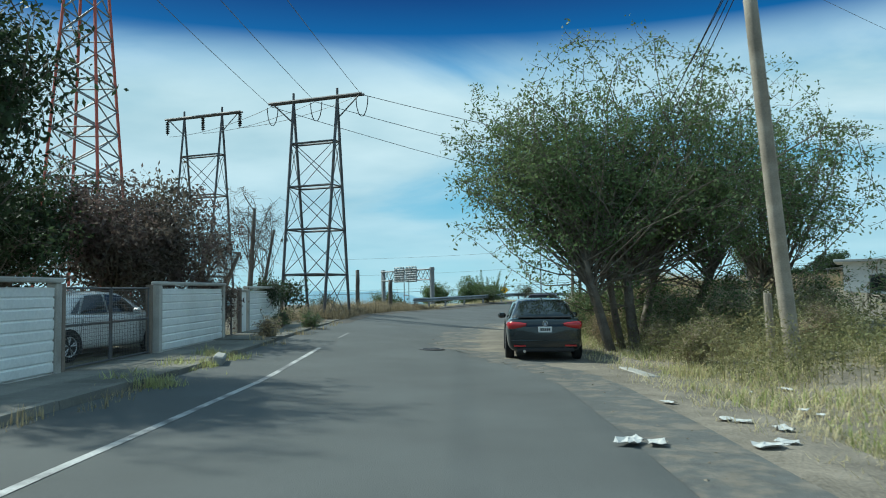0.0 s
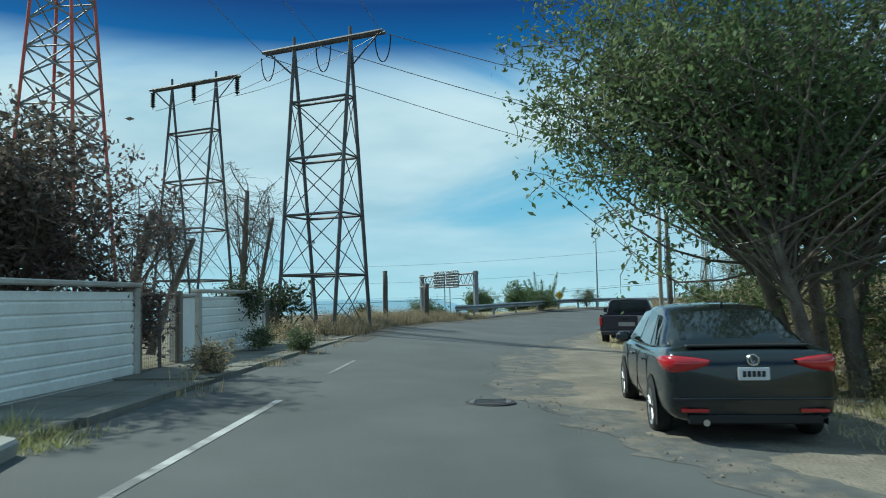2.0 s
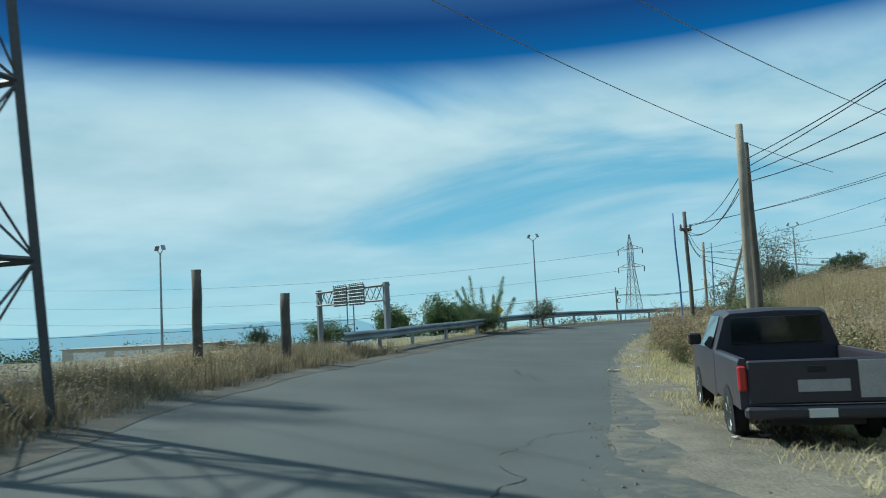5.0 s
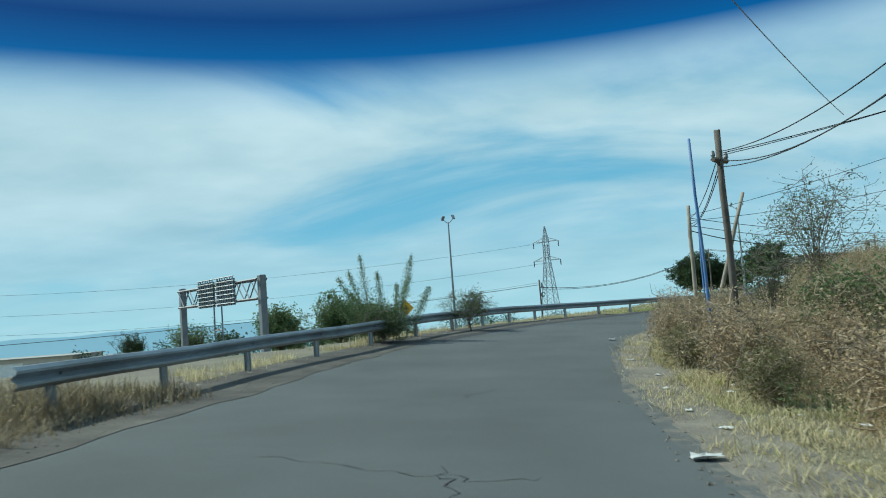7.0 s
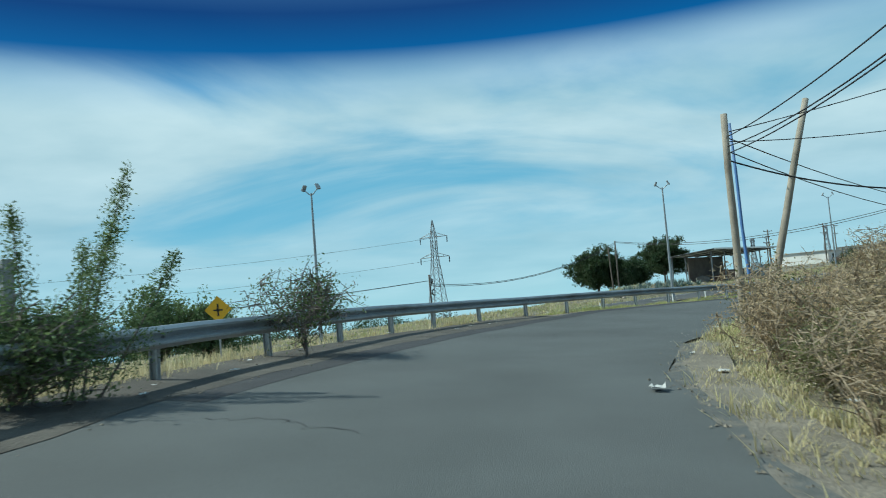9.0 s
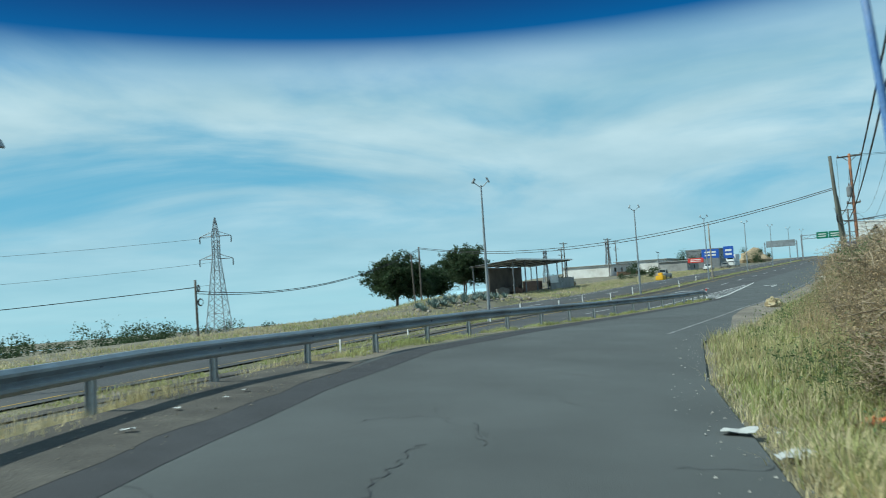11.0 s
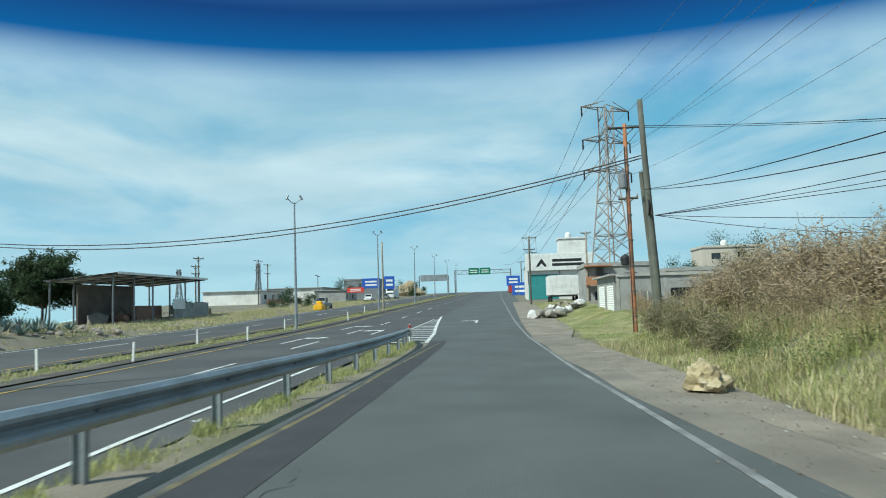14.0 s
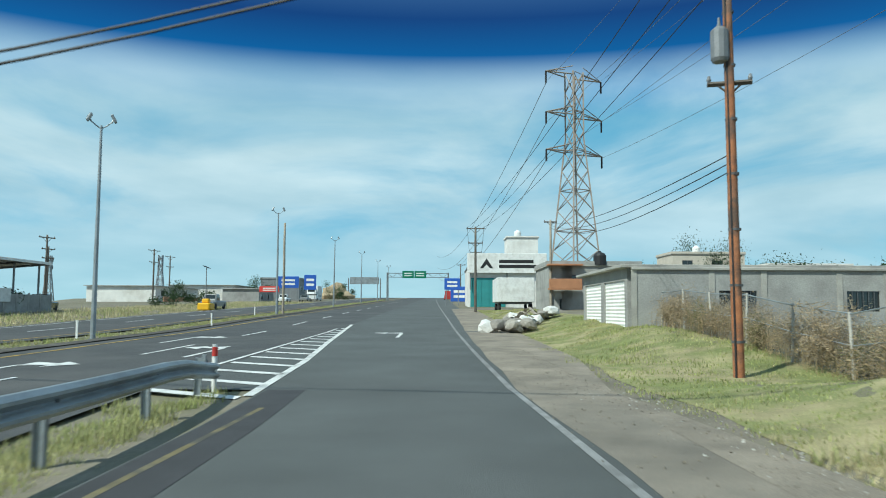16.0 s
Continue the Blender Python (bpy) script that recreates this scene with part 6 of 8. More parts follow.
# left side of the street
tree("garden_tree", "tall dark tree with hanging leaves behind the wall", -10.9, 10.2, ((0, 0, 0.5, 0, 3.5, 0.22), (0.4, 0.3, 0.9, 0.5, 3.2, 0.15)),
     (1.3, 0.0, 5.6), (3.0, 4.0, 3.9), 210, 11, 12, 0.16, M["leaf_dark"], M["bark"], 0.4, droop=0.9)
tree("garden_tree", "unruly tree with dull reddish leaves behind the wall", -9.6, 17.4, ((0, 0, 0.3, 0, 1.8, 0.13), (0.6, 0.6, 0.4, 0.5, 1.7, 0.1)),
     (0.5, 0.4, 2.9), (3.2, 4.6, 2.3), 190, 10, 15, 0.13, M["leaf_red"], M["bark"], 0.36)
tree("garden_tree", "leafy dark green tree behind the parked white car", -11.4, 14.6, ((0, 0, 0.4, 0, 1.9, 0.13),), (0.6, 0, 3.0), (2.9, 3.2, 2.2), 120, 10, 15, 0.13, M["leaf_dark"], M["bark"], 0.36)
tree("garden_shrub", "dark shrub smothering the mesh fence", -7.5, 19.8, ((0, 0, 0.1, 0, 0.6, 0.05),), (0.2, 0, 1.1), (0.9, 1.5, 1.1), 46, 9, 13, 0.09, M["leaf_red"], M["bark"], 0.24)
tree("garden_shrub", "dry creeper hanging over the white wall", -7.5, 25.6, ((0, 0, 0.1, 0, 0.8, 0.04),), (0.3, 0.3, 1.4), (0.8, 1.3, 0.8), 34, 8, 10, 0.09, M["leaf_dark"], M["bark_grey"], 0.24)
for x, y, h, lx, ly, r in ((-10.6, 34.6, 7.4, 0.3, 0.2, 2.7), (-9.3, 23.4, 4.6, 0.6, 0.2, 1.8)):
    tree("bare_tree", "leafless grey tree with drooping fine branches", x, y, ((0, 0, lx, ly, h * 0.75, 0.13), (0.5, 0.1, lx + 0.5, ly, h * 0.6, 0.09)), (lx, ly, h * 0.66), (r, r, h * 0.36), 40, 13, 0, 0.1, M["leaf_red"], M["bark_grey"], 0.5, low=0.3, hang=0.8)
tree("garden_shrub", "large-leaved dark shrub beside the railing", -7.9, 30.6, ((0, 0, 0.1, 0, 0.8, 0.05), (0.2, 0.1, 0.3, 0.1, 0.9, 0.04)), (0.2, 0, 1.3), (1.1, 1.2, 0.9), 24, 6, 4, 0.17, M["leaf_dark"], M["bark_grey"], 0.3, droop=0.9)
for k, (x, y) in enumerate(((-6.4, 24.6), (-5.5, 19.3), (-5.2, 24.2))):
    tree("pavement_weed", "dry weed tuft growing from the kerb", x, y, ((0, 0, 0, 0, 0.15, 0.015),), (0, 0, 0.35), (0.5, 0.6, 0.4), 26, 6, 10, 0.06, M["grass_dry"] if k % 2 else M["leaf_green"], M["bark_grey"], 0.14)


# the plumed bush at the guard rail
def plumed_bush(x, y, spires, label):
    z0 = gz(x, y) + 0.1
    t = thing("roadside_shrub", label, "shrub", "", (x, y, z0))
    br, pts = Shape(), []
    for dx, dy, lx, h in spires:
        a, b = Vector((dx * 0.4, dy * 0.4, -0.2)), Vector((dx + lx, dy, h))
        p = limb_pts(a, b, 0.08)
        br.tube(p, [0.02 * (1 - j / 7.5) for j in range(7)], 5, caps=False)
        for j in range(420):
            f = 0.25 + 0.75 * rng.random()
            i = min(int(f * 6), 5)
            q = p[i].lerp(p[i + 1], f * 6 - i)
            r = 0.15 * (1.05 - f) + 0.03
            for _ in range(4):
                pts.append(tuple(q + Vector(rng.normal(size=3)) * r))
    part("stem", br, M["bark_grey"], t)
    part("foliage", leaves_mesh("foliage", np.array(pts), 0.043, M["leaf_green"], 0.0), None, t)


plumed_bush(2.75, 61.0, ((-1.1, -0.2, -0.35, 2.1), (-1.3, 0.1, -0.3, 1.5), (-0.75, 0.2, -0.35, 2.3), (0.65, -0.2, 0.2, 2.0), (1.2, 0.1, 0.3, 1.6), (-0.5, 0.1, -0.2, 2.8), (-0.2, -0.3, 0.0, 2.2), (0.9, 0.1, 0.1, 2.7), (0.4, 0.2, 0.05, 1.8), (-0.8, 0.4, -0.3, 1.6)), "tall plumed weed bush growing through the guard rail")
tree("roadside_shrub", "dense green bush at the guard rail foot", 2.6, 60.6, ((0, 0, 0, 0, 0.4, 0.03),), (0.1, 0, 0.7), (1.3, 1.2, 0.8), 70, 9, 15, 0.06, M["leaf_green"], M["bark_grey"], 0.2)
tree("roadside_shrub", "wispy grey-green bush beside the guard rail", 6.2, 64.8, ((0, 0, 0, 0, 0.5, 0.03),), (0.0, 0, 1.0), (1.6, 1.3, 0.9), 44, 9, 7, 0.06, M["leaf_green"], M["bark_grey"], 0.24)
for k, (x, y, s) in enumerate(((-3.2, 101.5, 3.0), (1.8, 99.5, 3.4), (-11.0, 104, 2.6), (4.6, 99, 2.6))):
    tree("highway_shrub", "rounded green shrub beyond the highway" if k != 2 else "half-bare shrub beyond the highway", x, y, ((0, 0, 0, 0, 0.8, 0.08),), (0, 0, s * 0.8), (s * 1.1, s, s * 0.85), 90, 9, 18 if k != 2 else 4, 0.19, M["leaf_green"], M["bark"], 0.4)

# beyond the highway: three round trees on a stony bank
for k, (u, v, h, r) in enumerate(((126.1, 116.2, 9.2, 6.6), (137.0, 117.5, 6.8, 5.2), (148.5, 117.3, 10.4, 6.6))):
    x, y = W(u, v)
    tree("round_tree", "round dark green tree on a stony bank", x, y, ((0, 0, 0.1, 0, h * 0.4, 0.16), (0.3, 0.2, 0.4, 0.2, h * 0.4, 0.1)), (0, 0, h * 0.47), (r, r, h * 0.52), 210, 10, 27, 0.30, M["leaf_far"], M["bark"], 0.45, hollow=0.6)
ag = thing("agave_plant", "grey-green spiky agave on the stony bank", "plant", "agaves on the bank", (0, 0, 0))
M["agave"] = material("agave_leaf", (0.16, 0.22, 0.20), rough=0.6, vary=0.25, scale=3, bump=0)
sh = Shape()
for k in range(22):
    a, el = k * 2.4, 0.35 + 0.9 * (k / 22)
    d = Vector((math.cos(a) * math.cos(el), math.sin(a) * math.cos(el), math.sin(el)))
    s = Vector((-math.sin(a), math.cos(a), 0)) * 0.06
    L = 0.85
    sh.raw([d * 0.05 - s, d * 0.05 + s, d * L * 0.6 + s * 0.9 - Vector((0, 0, 0.05)), d * L * 0.6 - s * 0.9 - Vector((0, 0, 0.05)), d * L], [(0, 1, 2, 3), (3, 2, 4)])
part("rosette", sh, M["agave"], ag)
spots = [(93.5 + 0.62 * k + rng.uniform(-0.3, 0.3), 90.2 + (k % 3) * 0.8 + rng.uniform(-0.3, 0.3)) for k in range(28)]
for k, (u, v) in enumerate(spots):
    m = pose(*W(u, v), gz(*W(u, v)) + 0.02, 0, 0, rng.uniform(0, 360))
    if k == 0:
        ag.matrix_world = m
    else:
        copy_thing(ag, m)
M["stone"] = material("bank_stone", (0.27, 0.23, 0.19), rough=0.9, vary=0.35, scale=3, fine=20, bump=0.5, second=(0.22, 0.20, 0.18), obrand=0.8)
def rock_mesh(name, seed, r):
    bm = bmesh.new()
    bmesh.ops.create_icosphere(bm, subdivisions=2, radius=r)
    for vtx in bm.verts:
        n = noise.noise(vtx.co * (1.4 / r) + Vector((seed, 0, 0)))
        vtx.co *= 1 + 0.45 * n
        vtx.co.z *= 0.7
    me = bpy.data.meshes.new(name); bm.to_mesh(me); bm.free(); me.materials.append(M["stone"])
    return me
rocks = [rock_mesh("bank_rock", k * 3.7, 0.3 + 0.08 * k) for k in range(4)]
for k in range(60):
    u, v = rng.uniform(92, 116), rng.uniform(88.4, 93.0)
    ob = new("bank_rock", rocks[k % 4])
    ob.matrix_world = pose(*W(u, v), gz(*W(u, v)) + 0.05, 0, 0, rng.uniform(0, 360))
    ob.scale = [0.25 + 0.55 * rng.random()] * 3
    tagged(ob, "brownish boulder on the bank beside the trees", "rock", "boulders on the bank")

# distant tree belts
def tree_belt(name, label, spots, size, n, mat, leaf, scatter=0.17):
    pts = []
    for x, y, z, s in spots:
        k = int(n * s)
        lumps = rng.normal(size=(9, 3)) * np.array([size * s * 0.55, size * s * 0.55, size * s * 0.3]) + np.array([x, y, z + size * s * 0.55])
        c = lumps[rng.integers(0, 9, k)]
        pts.append(c + rng.normal(size=(k, 3)) * size * s * scatter)
    stuff(name, leaves_mesh(name, np.concatenate(pts), leaf, mat), label, "trees")


far = []
for k in range(44):
    u, v = rng.uniform(-70, 130), rng.uniform(215, 270)
    x, y = W(u, v)
    far.append((x, y, gz(x, y) - 0.5, rng.uniform(0.5, 1.15)))
for k in range(46):
    u, v = (rng.uniform(85, 195), rng.uniform(215, 275)) if k < 34 else (rng.uniform(190, 290), rng.uniform(205, 250))
    x, y = W(u, v)
    far.append((x, y, gz(x, y) - 0.5, rng.uniform(0.55, 1.2) if k < 34 else rng.uniform(0.3, 0.6)))
tree_belt("far_woods", "hazy belt of trees beyond the fields", far, 5.0, 520, M["leaf_far"], 0.65)
far = [(*W(u, v), gz(*W(u, v)), s) for u, v, s in ((262, 105, 1.2), (270, 108, 1.0), (282, 104, 0.8), (190, 100, 0.7), (196, 97, 0.55), (300, 92, 1.0), (310, 90, 0.8), (172, 34, 0.9), (178, 32, 1.0), (186, 30, 0.8), (146, 25, 0.9), (152, 22, 0.9), (158, 24, 0.8), (165, 20, 1.0), (140, 20, 0.8), (155, 103, 0.5))]
far += [(*W(u, v), gz(*W(u, v)), q) for u, v, q in ((192, 11, 1.5), (195, 14, 1.8), (199, 17, 1.9), (203, 20, 1.6), (207, 24, 1.4), (190, 7, 1.4))]
tree_belt("roadside_trees", "dark green trees among the distant buildings", far, 4.2, 2600, M["leaf_far"], 0.27, 0.135)
far = [(x, y, gz(x, y), s) for x, y, s in ((-52, 122, 0.8), (-14, 140, 0.7), (-30, 150, 0.8), (-3, 150, 0.6))]
tree_belt("field_trees", "single round trees in the fields", far, 4.5, 1500, M["leaf_far"], 0.45)


# ---- grass and weeds ----
def edge_points(line, s0, s1, o0, o1, n, side=1, bias=1.0):
    """Random plan points beside an edge line, o0 to o1 metres out; s runs along the line's points."""
    p = np.array(line, float)
    ds = np.r_[0, np.cumsum(np.hypot(*np.diff(p, axis=0).T))]
    q0, q1 = np.interp([s0, s1], range(len(p)), ds)
    k = np.interp(rng.uniform(q0, q1, n), ds, range(len(p)))
    i = np.clip(k.astype(int), 0, len(p) - 2)
    f = (k - i)[:, None]
    c = p[i] * (1 - f) + p[i + 1] * f
    w = p[i + 1] - p[i]
    w = w / np.linalg.norm(w, axis=1)[:, None]
    nr = np.stack([w[:, 1], -w[:, 0]], -1) * side
    o = o0 + (o1 - o0) * rng.random(n) ** bias
    xy = c + nr * o[:, None] + rng.normal(size=(n, 2)) * 0.12
    return xy, o


def on_land(xy):
    return np.column_stack([xy, land(xy[:, 0], xy[:, 1])])


def clumps(xy, scale, cut):
    """Keep points where a noise field is high, to leave bare gaps."""
    v = np.array([noise.noise(Vector((x * scale, y * scale, 3.1))) for x, y in xy])
    return v > cut


def grass(name, label, line, s0, s1, o0, o1, n, h0, h1, width, mat, side=1, cut=-0.25, scale=0.55, lean=0.45, bias=1.0, grow=0.0):
    xy, o = edge_points(line, s0, s1, o0, o1, n, side, bias)
    ok = clumps(xy, scale, cut)
    xy, o = xy[ok], o[ok]
    h = h0 + (h1 - h0) * rng.random(len(xy)) ** 1.6
    h *= 1 + grow * (o - o0) / max(o1 - o0, 0.1)
    h *= np.array([0.85 + 0.75 * noise.noise(Vector((x * 0.8, y * 0.8, 7.7))) + 0.4 * noise.noise(Vector((x * 2.3, y * 2.3, 1.7))) for x, y in xy]).clip(0.3, 1.6)
    stuff(name, blades_mesh(name, on_land(xy) - np.array([0, 0, 0.03]), h, width, M[mat], lean), label, "grass")


def weeds(name, label, line, s0, s1, o0, o1, n, h0, h1, leaf, per, mat, side=1, cut=-0.2, scale=0.4):
    """Branching weeds: stems with small leaves along their upper part."""
    xy, o = edge_points(line, s0, s1, o0, o1, n, side)
    ok = clumps(xy, scale, cut)
    xy = xy[ok]
    p = on_land(xy)
    h = h0 + (h1 - h0) * rng.random(len(p))
    h *= np.array([0.95 + 0.7 * noise.noise(Vector((x * 0.6, y * 0.6, 2.2))) for x, y in xy]).clip(0.45, 1.5)
    stuff(name + "_stems", blades_mesh(name + "_stems", p, h, 0.006, M[mat], 0.35), label, "weeds")
    f = 0.25 + 0.75 * rng.random((len(p), per))
    q = np.repeat(p[:, None], per, 1)
    q[..., 2] += h[:, None] * f
    q[..., :2] += rng.normal(size=(len(p), per, 2)) * (0.06 + 0.22 * f[..., None])
    q[..., 2] += rng.normal(size=(len(p), per)) * 0.06
    stuff(name, leaves_mesh(name, q.reshape(-1, 3), leaf, M[mat], 0.0, 0.4), label, "weeds")


LI = lambda y: float(np.interp(y, [p[1] for p in RIGHT[:15]], range(15)))
LL = lambda y: float(np.interp(y, [p[1] for p in LEFT[:15]], range(15)))
# right of the street
grass("verge_grass_street", "straw-coloured verge grass beside the street", RIGHT, LI(2), LI(31), 0.5, 6.5, 40000, 0.05, 0.3, 0.008, "grass_straw", cut=-0.25, lean=1.4)
grass("verge_green_street", "green grass and weeds beside the street", RIGHT, LI(4), LI(31), 1.0, 7.5, 22000, 0.08, 0.34, 0.010, "grass_green", cut=-0.05, lean=1.3)
weeds("street_weeds", "leafy green weeds under the tree", RIGHT, LI(8), LI(31), 2.2, 9.0, 2600, 0.4, 1.2, 0.07, 28, "leaf_olive", cut=-0.15)
weeds("street_dry_weeds", "dry brown weeds behind the pickup", RIGHT, LI(27), LI(42), 2.4, 8.0, 1700, 0.4, 1.25, 0.055, 30, "weed_brown", cut=-0.25)
grass("verge_grass_bend", "dry straw grass along the bend", RIGHT, LI(30), LI(70), 0.15, 3.4, 74000, 0.05, 0.24, 0.008, "grass_straw", cut=-0.4, scale=0.8, lean=1.5)
grass("verge_green_bend", "short green and yellow grass along the bend", RIGHT, LI(33), LI(70), 0.5, 3.6, 30000, 0.03, 0.17, 0.010, "grass_green", cut=0.0, scale=0.7, lean=1.5)
grass("tall_grass_bend", "tall dry brown grass on the bank", RIGHT, LI(34), LI(70), 2.3, 9.0, 13000, 0.3, 1.05, 0.006, "grass_dry", cut=-0.2, lean=1.0)
weeds("bank_weeds", "tall dry brown weeds on the bank", RIGHT, LI(36), LI(70), 2.4, 9.5, 4200, 0.4, 1.25, 0.042, 40, "weed_brown", cut=-0.3)
weeds("bank_straw", "pale seeding weeds on the bank", RIGHT, LI(40), LI(72), 2.4, 9.0, 3000, 0.4, 1.2, 0.036, 36, "grass_dry", cut=-0.15)
# right of the slip road
N1, N2 = 12.3, 17.9
grass("slip_green", "yellow-green verge grass beside the slip road", RIGHT, N1, N2, 0.25, 3.0, 62000, 0.06, 0.36, 0.009, "grass_green", cut=-0.3, scale=0.5, grow=0.5, lean=1.0)
grass("slip_straw", "pale straw grass beside the slip road", RIGHT, N1, N2, 0.15, 3.4, 60000, 0.06, 0.40, 0.008, "grass_straw", cut=-0.25, scale=0.6, grow=0.4, lean=1.0)
grass("slip_tall", "tall dry brown grass on the slip road bank", RIGHT, N1, N2, 1.9, 9.5, 13000, 0.3, 1.1, 0.006, "grass_dry", cut=-0.2, lean=1.1)
weeds("slip_weeds", "tall dry brown weeds on the slip road bank", RIGHT, N1, N2, 2.3, 10.0, 6400, 0.4, 1.4, 0.042, 42, "weed_brown", cut=-0.3)
weeds("slip_seed", "pale seeding weeds on the slip road bank", RIGHT, N1, N2, 2.3, 9.5, 4600, 0.4, 1.35, 0.036, 38, "grass_dry", cut=-0.2)
weeds("slip_leafy", "green leafy weeds at the foot of the bank", RIGHT, N1, N2, 1.2, 4.0, 1300, 0.3, 0.9, 0.06, 26, "leaf_green", cut=0.05)
FLAT = [W(88, 57.2), W(100, 57.7), W(112, 57.8), W(125, 57.9), W(140, 57.8), W(175, 57.5)]
grass("lawn_green", "short green grass between road and fence", FLAT, 0.0, 5, 0.3, 5.5, 90000, 0.03, 0.14, 0.013, "grass_green", cut=-0.42, scale=0.35)
grass("lawn_straw", "short straw grass between road and fence", FLAT, 0.0, 5, 0.1, 5.5, 26000, 0.03, 0.14, 0.008, "grass_straw", cut=-0.05, scale=0.45)
FEN = [W(88, 52.3), W(104, 52.2), W(116, 51.8)]
weeds("fence_weeds", "dry brown weeds growing through the fence", FEN, 0.0, 2, -0.4, 1.6, 1500, 0.6, 1.35, 0.05, 30, "weed_brown", cut=-0.5)
grass("fence_field", "pale dry grass behind the wire fence", FEN, 0.0, 1.2, 0.6, 9.0, 22000, 0.5, 1.1, 0.008, "grass_straw", cut=-0.5)
# left verge and rail foot
grass("left_verge_dry", "grey-brown dry grass on the left verge", LEFT, LL(30), LL(50), 0.1, 4.5, 40000, 0.2, 0.62, 0.008, "grass_grey", side=-1, cut=-0.35, lean=0.9)
grass("left_verge_straw", "straw grass on the left verge", LEFT, LL(33), LL(52), 0.2, 3.2, 12000, 0.15, 0.5, 0.007, "grass_dry", side=-1, cut=0.1, lean=0.9)
weeds("left_verge_weeds", "dark dry weeds on the left verge", LEFT, LL(27), LL(46), 0.6, 5.0, 1300, 0.3, 0.8, 0.05, 24, "weed_brown", side=-1, cut=-0.1)
grass("rail_foot", "dry grass at the foot of the guard rail", LEFT, LL(44), 15.0, 1.2, 3.0, 22000, 0.08, 0.36, 0.007, "grass_straw", side=-1, cut=-0.1)
grass("rail_foot_late", "yellow-green grass at the foot of the guard rail", LEFT, 14.8, 18.95, 0.6, 2.2, 38000, 0.05, 0.24, 0.008, "grass_green", side=-1, cut=-0.15, lean=0.9)
grass("rail_foot_straw", "dry straw at the foot of the guard rail", LEFT, 14.0, 18.95, 0.7, 2.1, 8000, 0.03, 0.15, 0.007, "grass_straw", side=-1, cut=0.1)
MED = [W(u, 76.8) for u in (-60, 0, 40, 80, 120, 160, 220, 300)]
grass("median_grass", "yellow-green grass on the median", MED, 0, 7, -1.4, 0.55, 52000, 0.05, 0.25, 0.02, "grass_green", cut=-0.3)
grass("median_straw", "straw grass on the median", MED, 0, 7, -1.4, 0.6, 26000, 0.05, 0.2, 0.02, "grass_straw", cut=-0.1)
FARV = [W(u, 87.4) for u in (-40, 20, 60, 100, 140, 180, 240)]
grass("far_verge_grass", "dry yellow grass beyond the highway", FARV, 0, 6, 0.2, 16, 60000, 0.1, 0.4, 0.03, "grass_straw", side=-1, cut=-0.25, scale=0.2)
grass("far_verge_green", "green tufts beyond the highway", FARV, 0, 6, 0.2, 12, 38000, 0.1, 0.4, 0.03, "grass_green", side=-1, cut=-0.05, scale=0.25)
grass("kerb_grass", "dry grass tufts along the street kerb", LEFT, LL(-6), LL(30), -0.4, 0.5, 12000, 0.05, 0.3, 0.008, "grass_dry", side=-1, cut=0.1, scale=0.9)

weeds("bend_leafy", "green leafy weeds scattered along the bank foot", RIGHT, LI(36), LI(68), 1.8, 6.0, 1200, 0.25, 0.8, 0.05, 30, "leaf_green", cut=0.1)
weeds("slip_olive", "olive weeds scattered on the slip road bank", RIGHT, N1, N2, 1.6, 8.0, 1700, 0.5, 1.3, 0.045, 34, "grass_green", cut=0.08)
grass("kerb_green", "yellow-green grass tufts over the kerb", LEFT, LL(8.5), LL(14), -0.5, 0.7, 7000, 0.06, 0.34, 0.009, "grass_green", side=-1, cut=0.0, scale=0.9, lean=0.9)

# bushy shrubs: a few grown shapes, then copies along the banks
def shrub_shape(name, label, at, r, h, mat, leaf, per, group):
    return tree(name, label, *at, ((0, 0, 0.05, 0, h * 0.3, 0.025), (0.1, 0.08, 0.15, 0.1, h * 0.35, 0.02), (-0.12, 0.05, -0.15, 0.05, h * 0.3, 0.02)),
                (0, 0, h * 0.55), (r, r, h * 0.5), 36, 8, per, leaf, M[mat], M["dry_stem"], 0.2, hollow=0.35, low=0.2, spike=0.25, group=group)


def beside(line, i, o):
    """A plan point o metres outside an edge line, i counted in its points."""
    p = np.array(line, float)
    k = min(int(i), len(p) - 2)
    c = p[k] + (p[k + 1] - p[k]) * (i - k)
    w = (p[k + 1] - p[k]) / np.hypot(*(p[k + 1] - p[k]))
    return float(c[0] + w[1] * o), float(c[1] - w[0] * o)


SHRUBS = {}
BANK_GROUP = "shrubs on the roadside bank"
for key, name, label, r, h, mat, leaf, per in (
        ("dry", "dry_shrub", "dry brown bushy weed shrub on the bank", 0.95, 1.35, "weed_brown", 0.05, 11),
        ("pale", "dry_shrub", "pale straw-coloured seeding shrub on the bank", 0.85, 1.2, "grass_dry", 0.045, 11),
        ("twiggy", "dry_shrub", "twiggy half-bare brown shrub on the bank", 1.0, 1.55, "weed_brown", 0.045, 8),
        ("olive", "green_shrub", "olive green leafy shrub among dry weeds", 0.9, 1.1, "leaf_olive", 0.055, 11),
        ("green", "green_shrub", "green leafy shrub among dry weeds", 1.05, 1.3, "leaf_green", 0.06, 10)):
    SHRUBS[key] = (name, label, r, h, mat, leaf, per)
spots = []
for k in range(36):
    spots.append((("dry", "pale", "twiggy", "pale", "olive", "dry")[k % 6], *beside(RIGHT, LI(40.5 + k * 0.82), float(np.interp(k, [0, 10, 16, 20, 30], [2.4, 2.0, 1.35, 1.2, 1.5])) + 0.9 * rng.random() + 0.9 * (k % 2)), 0.75 + 0.5 * rng.random()))
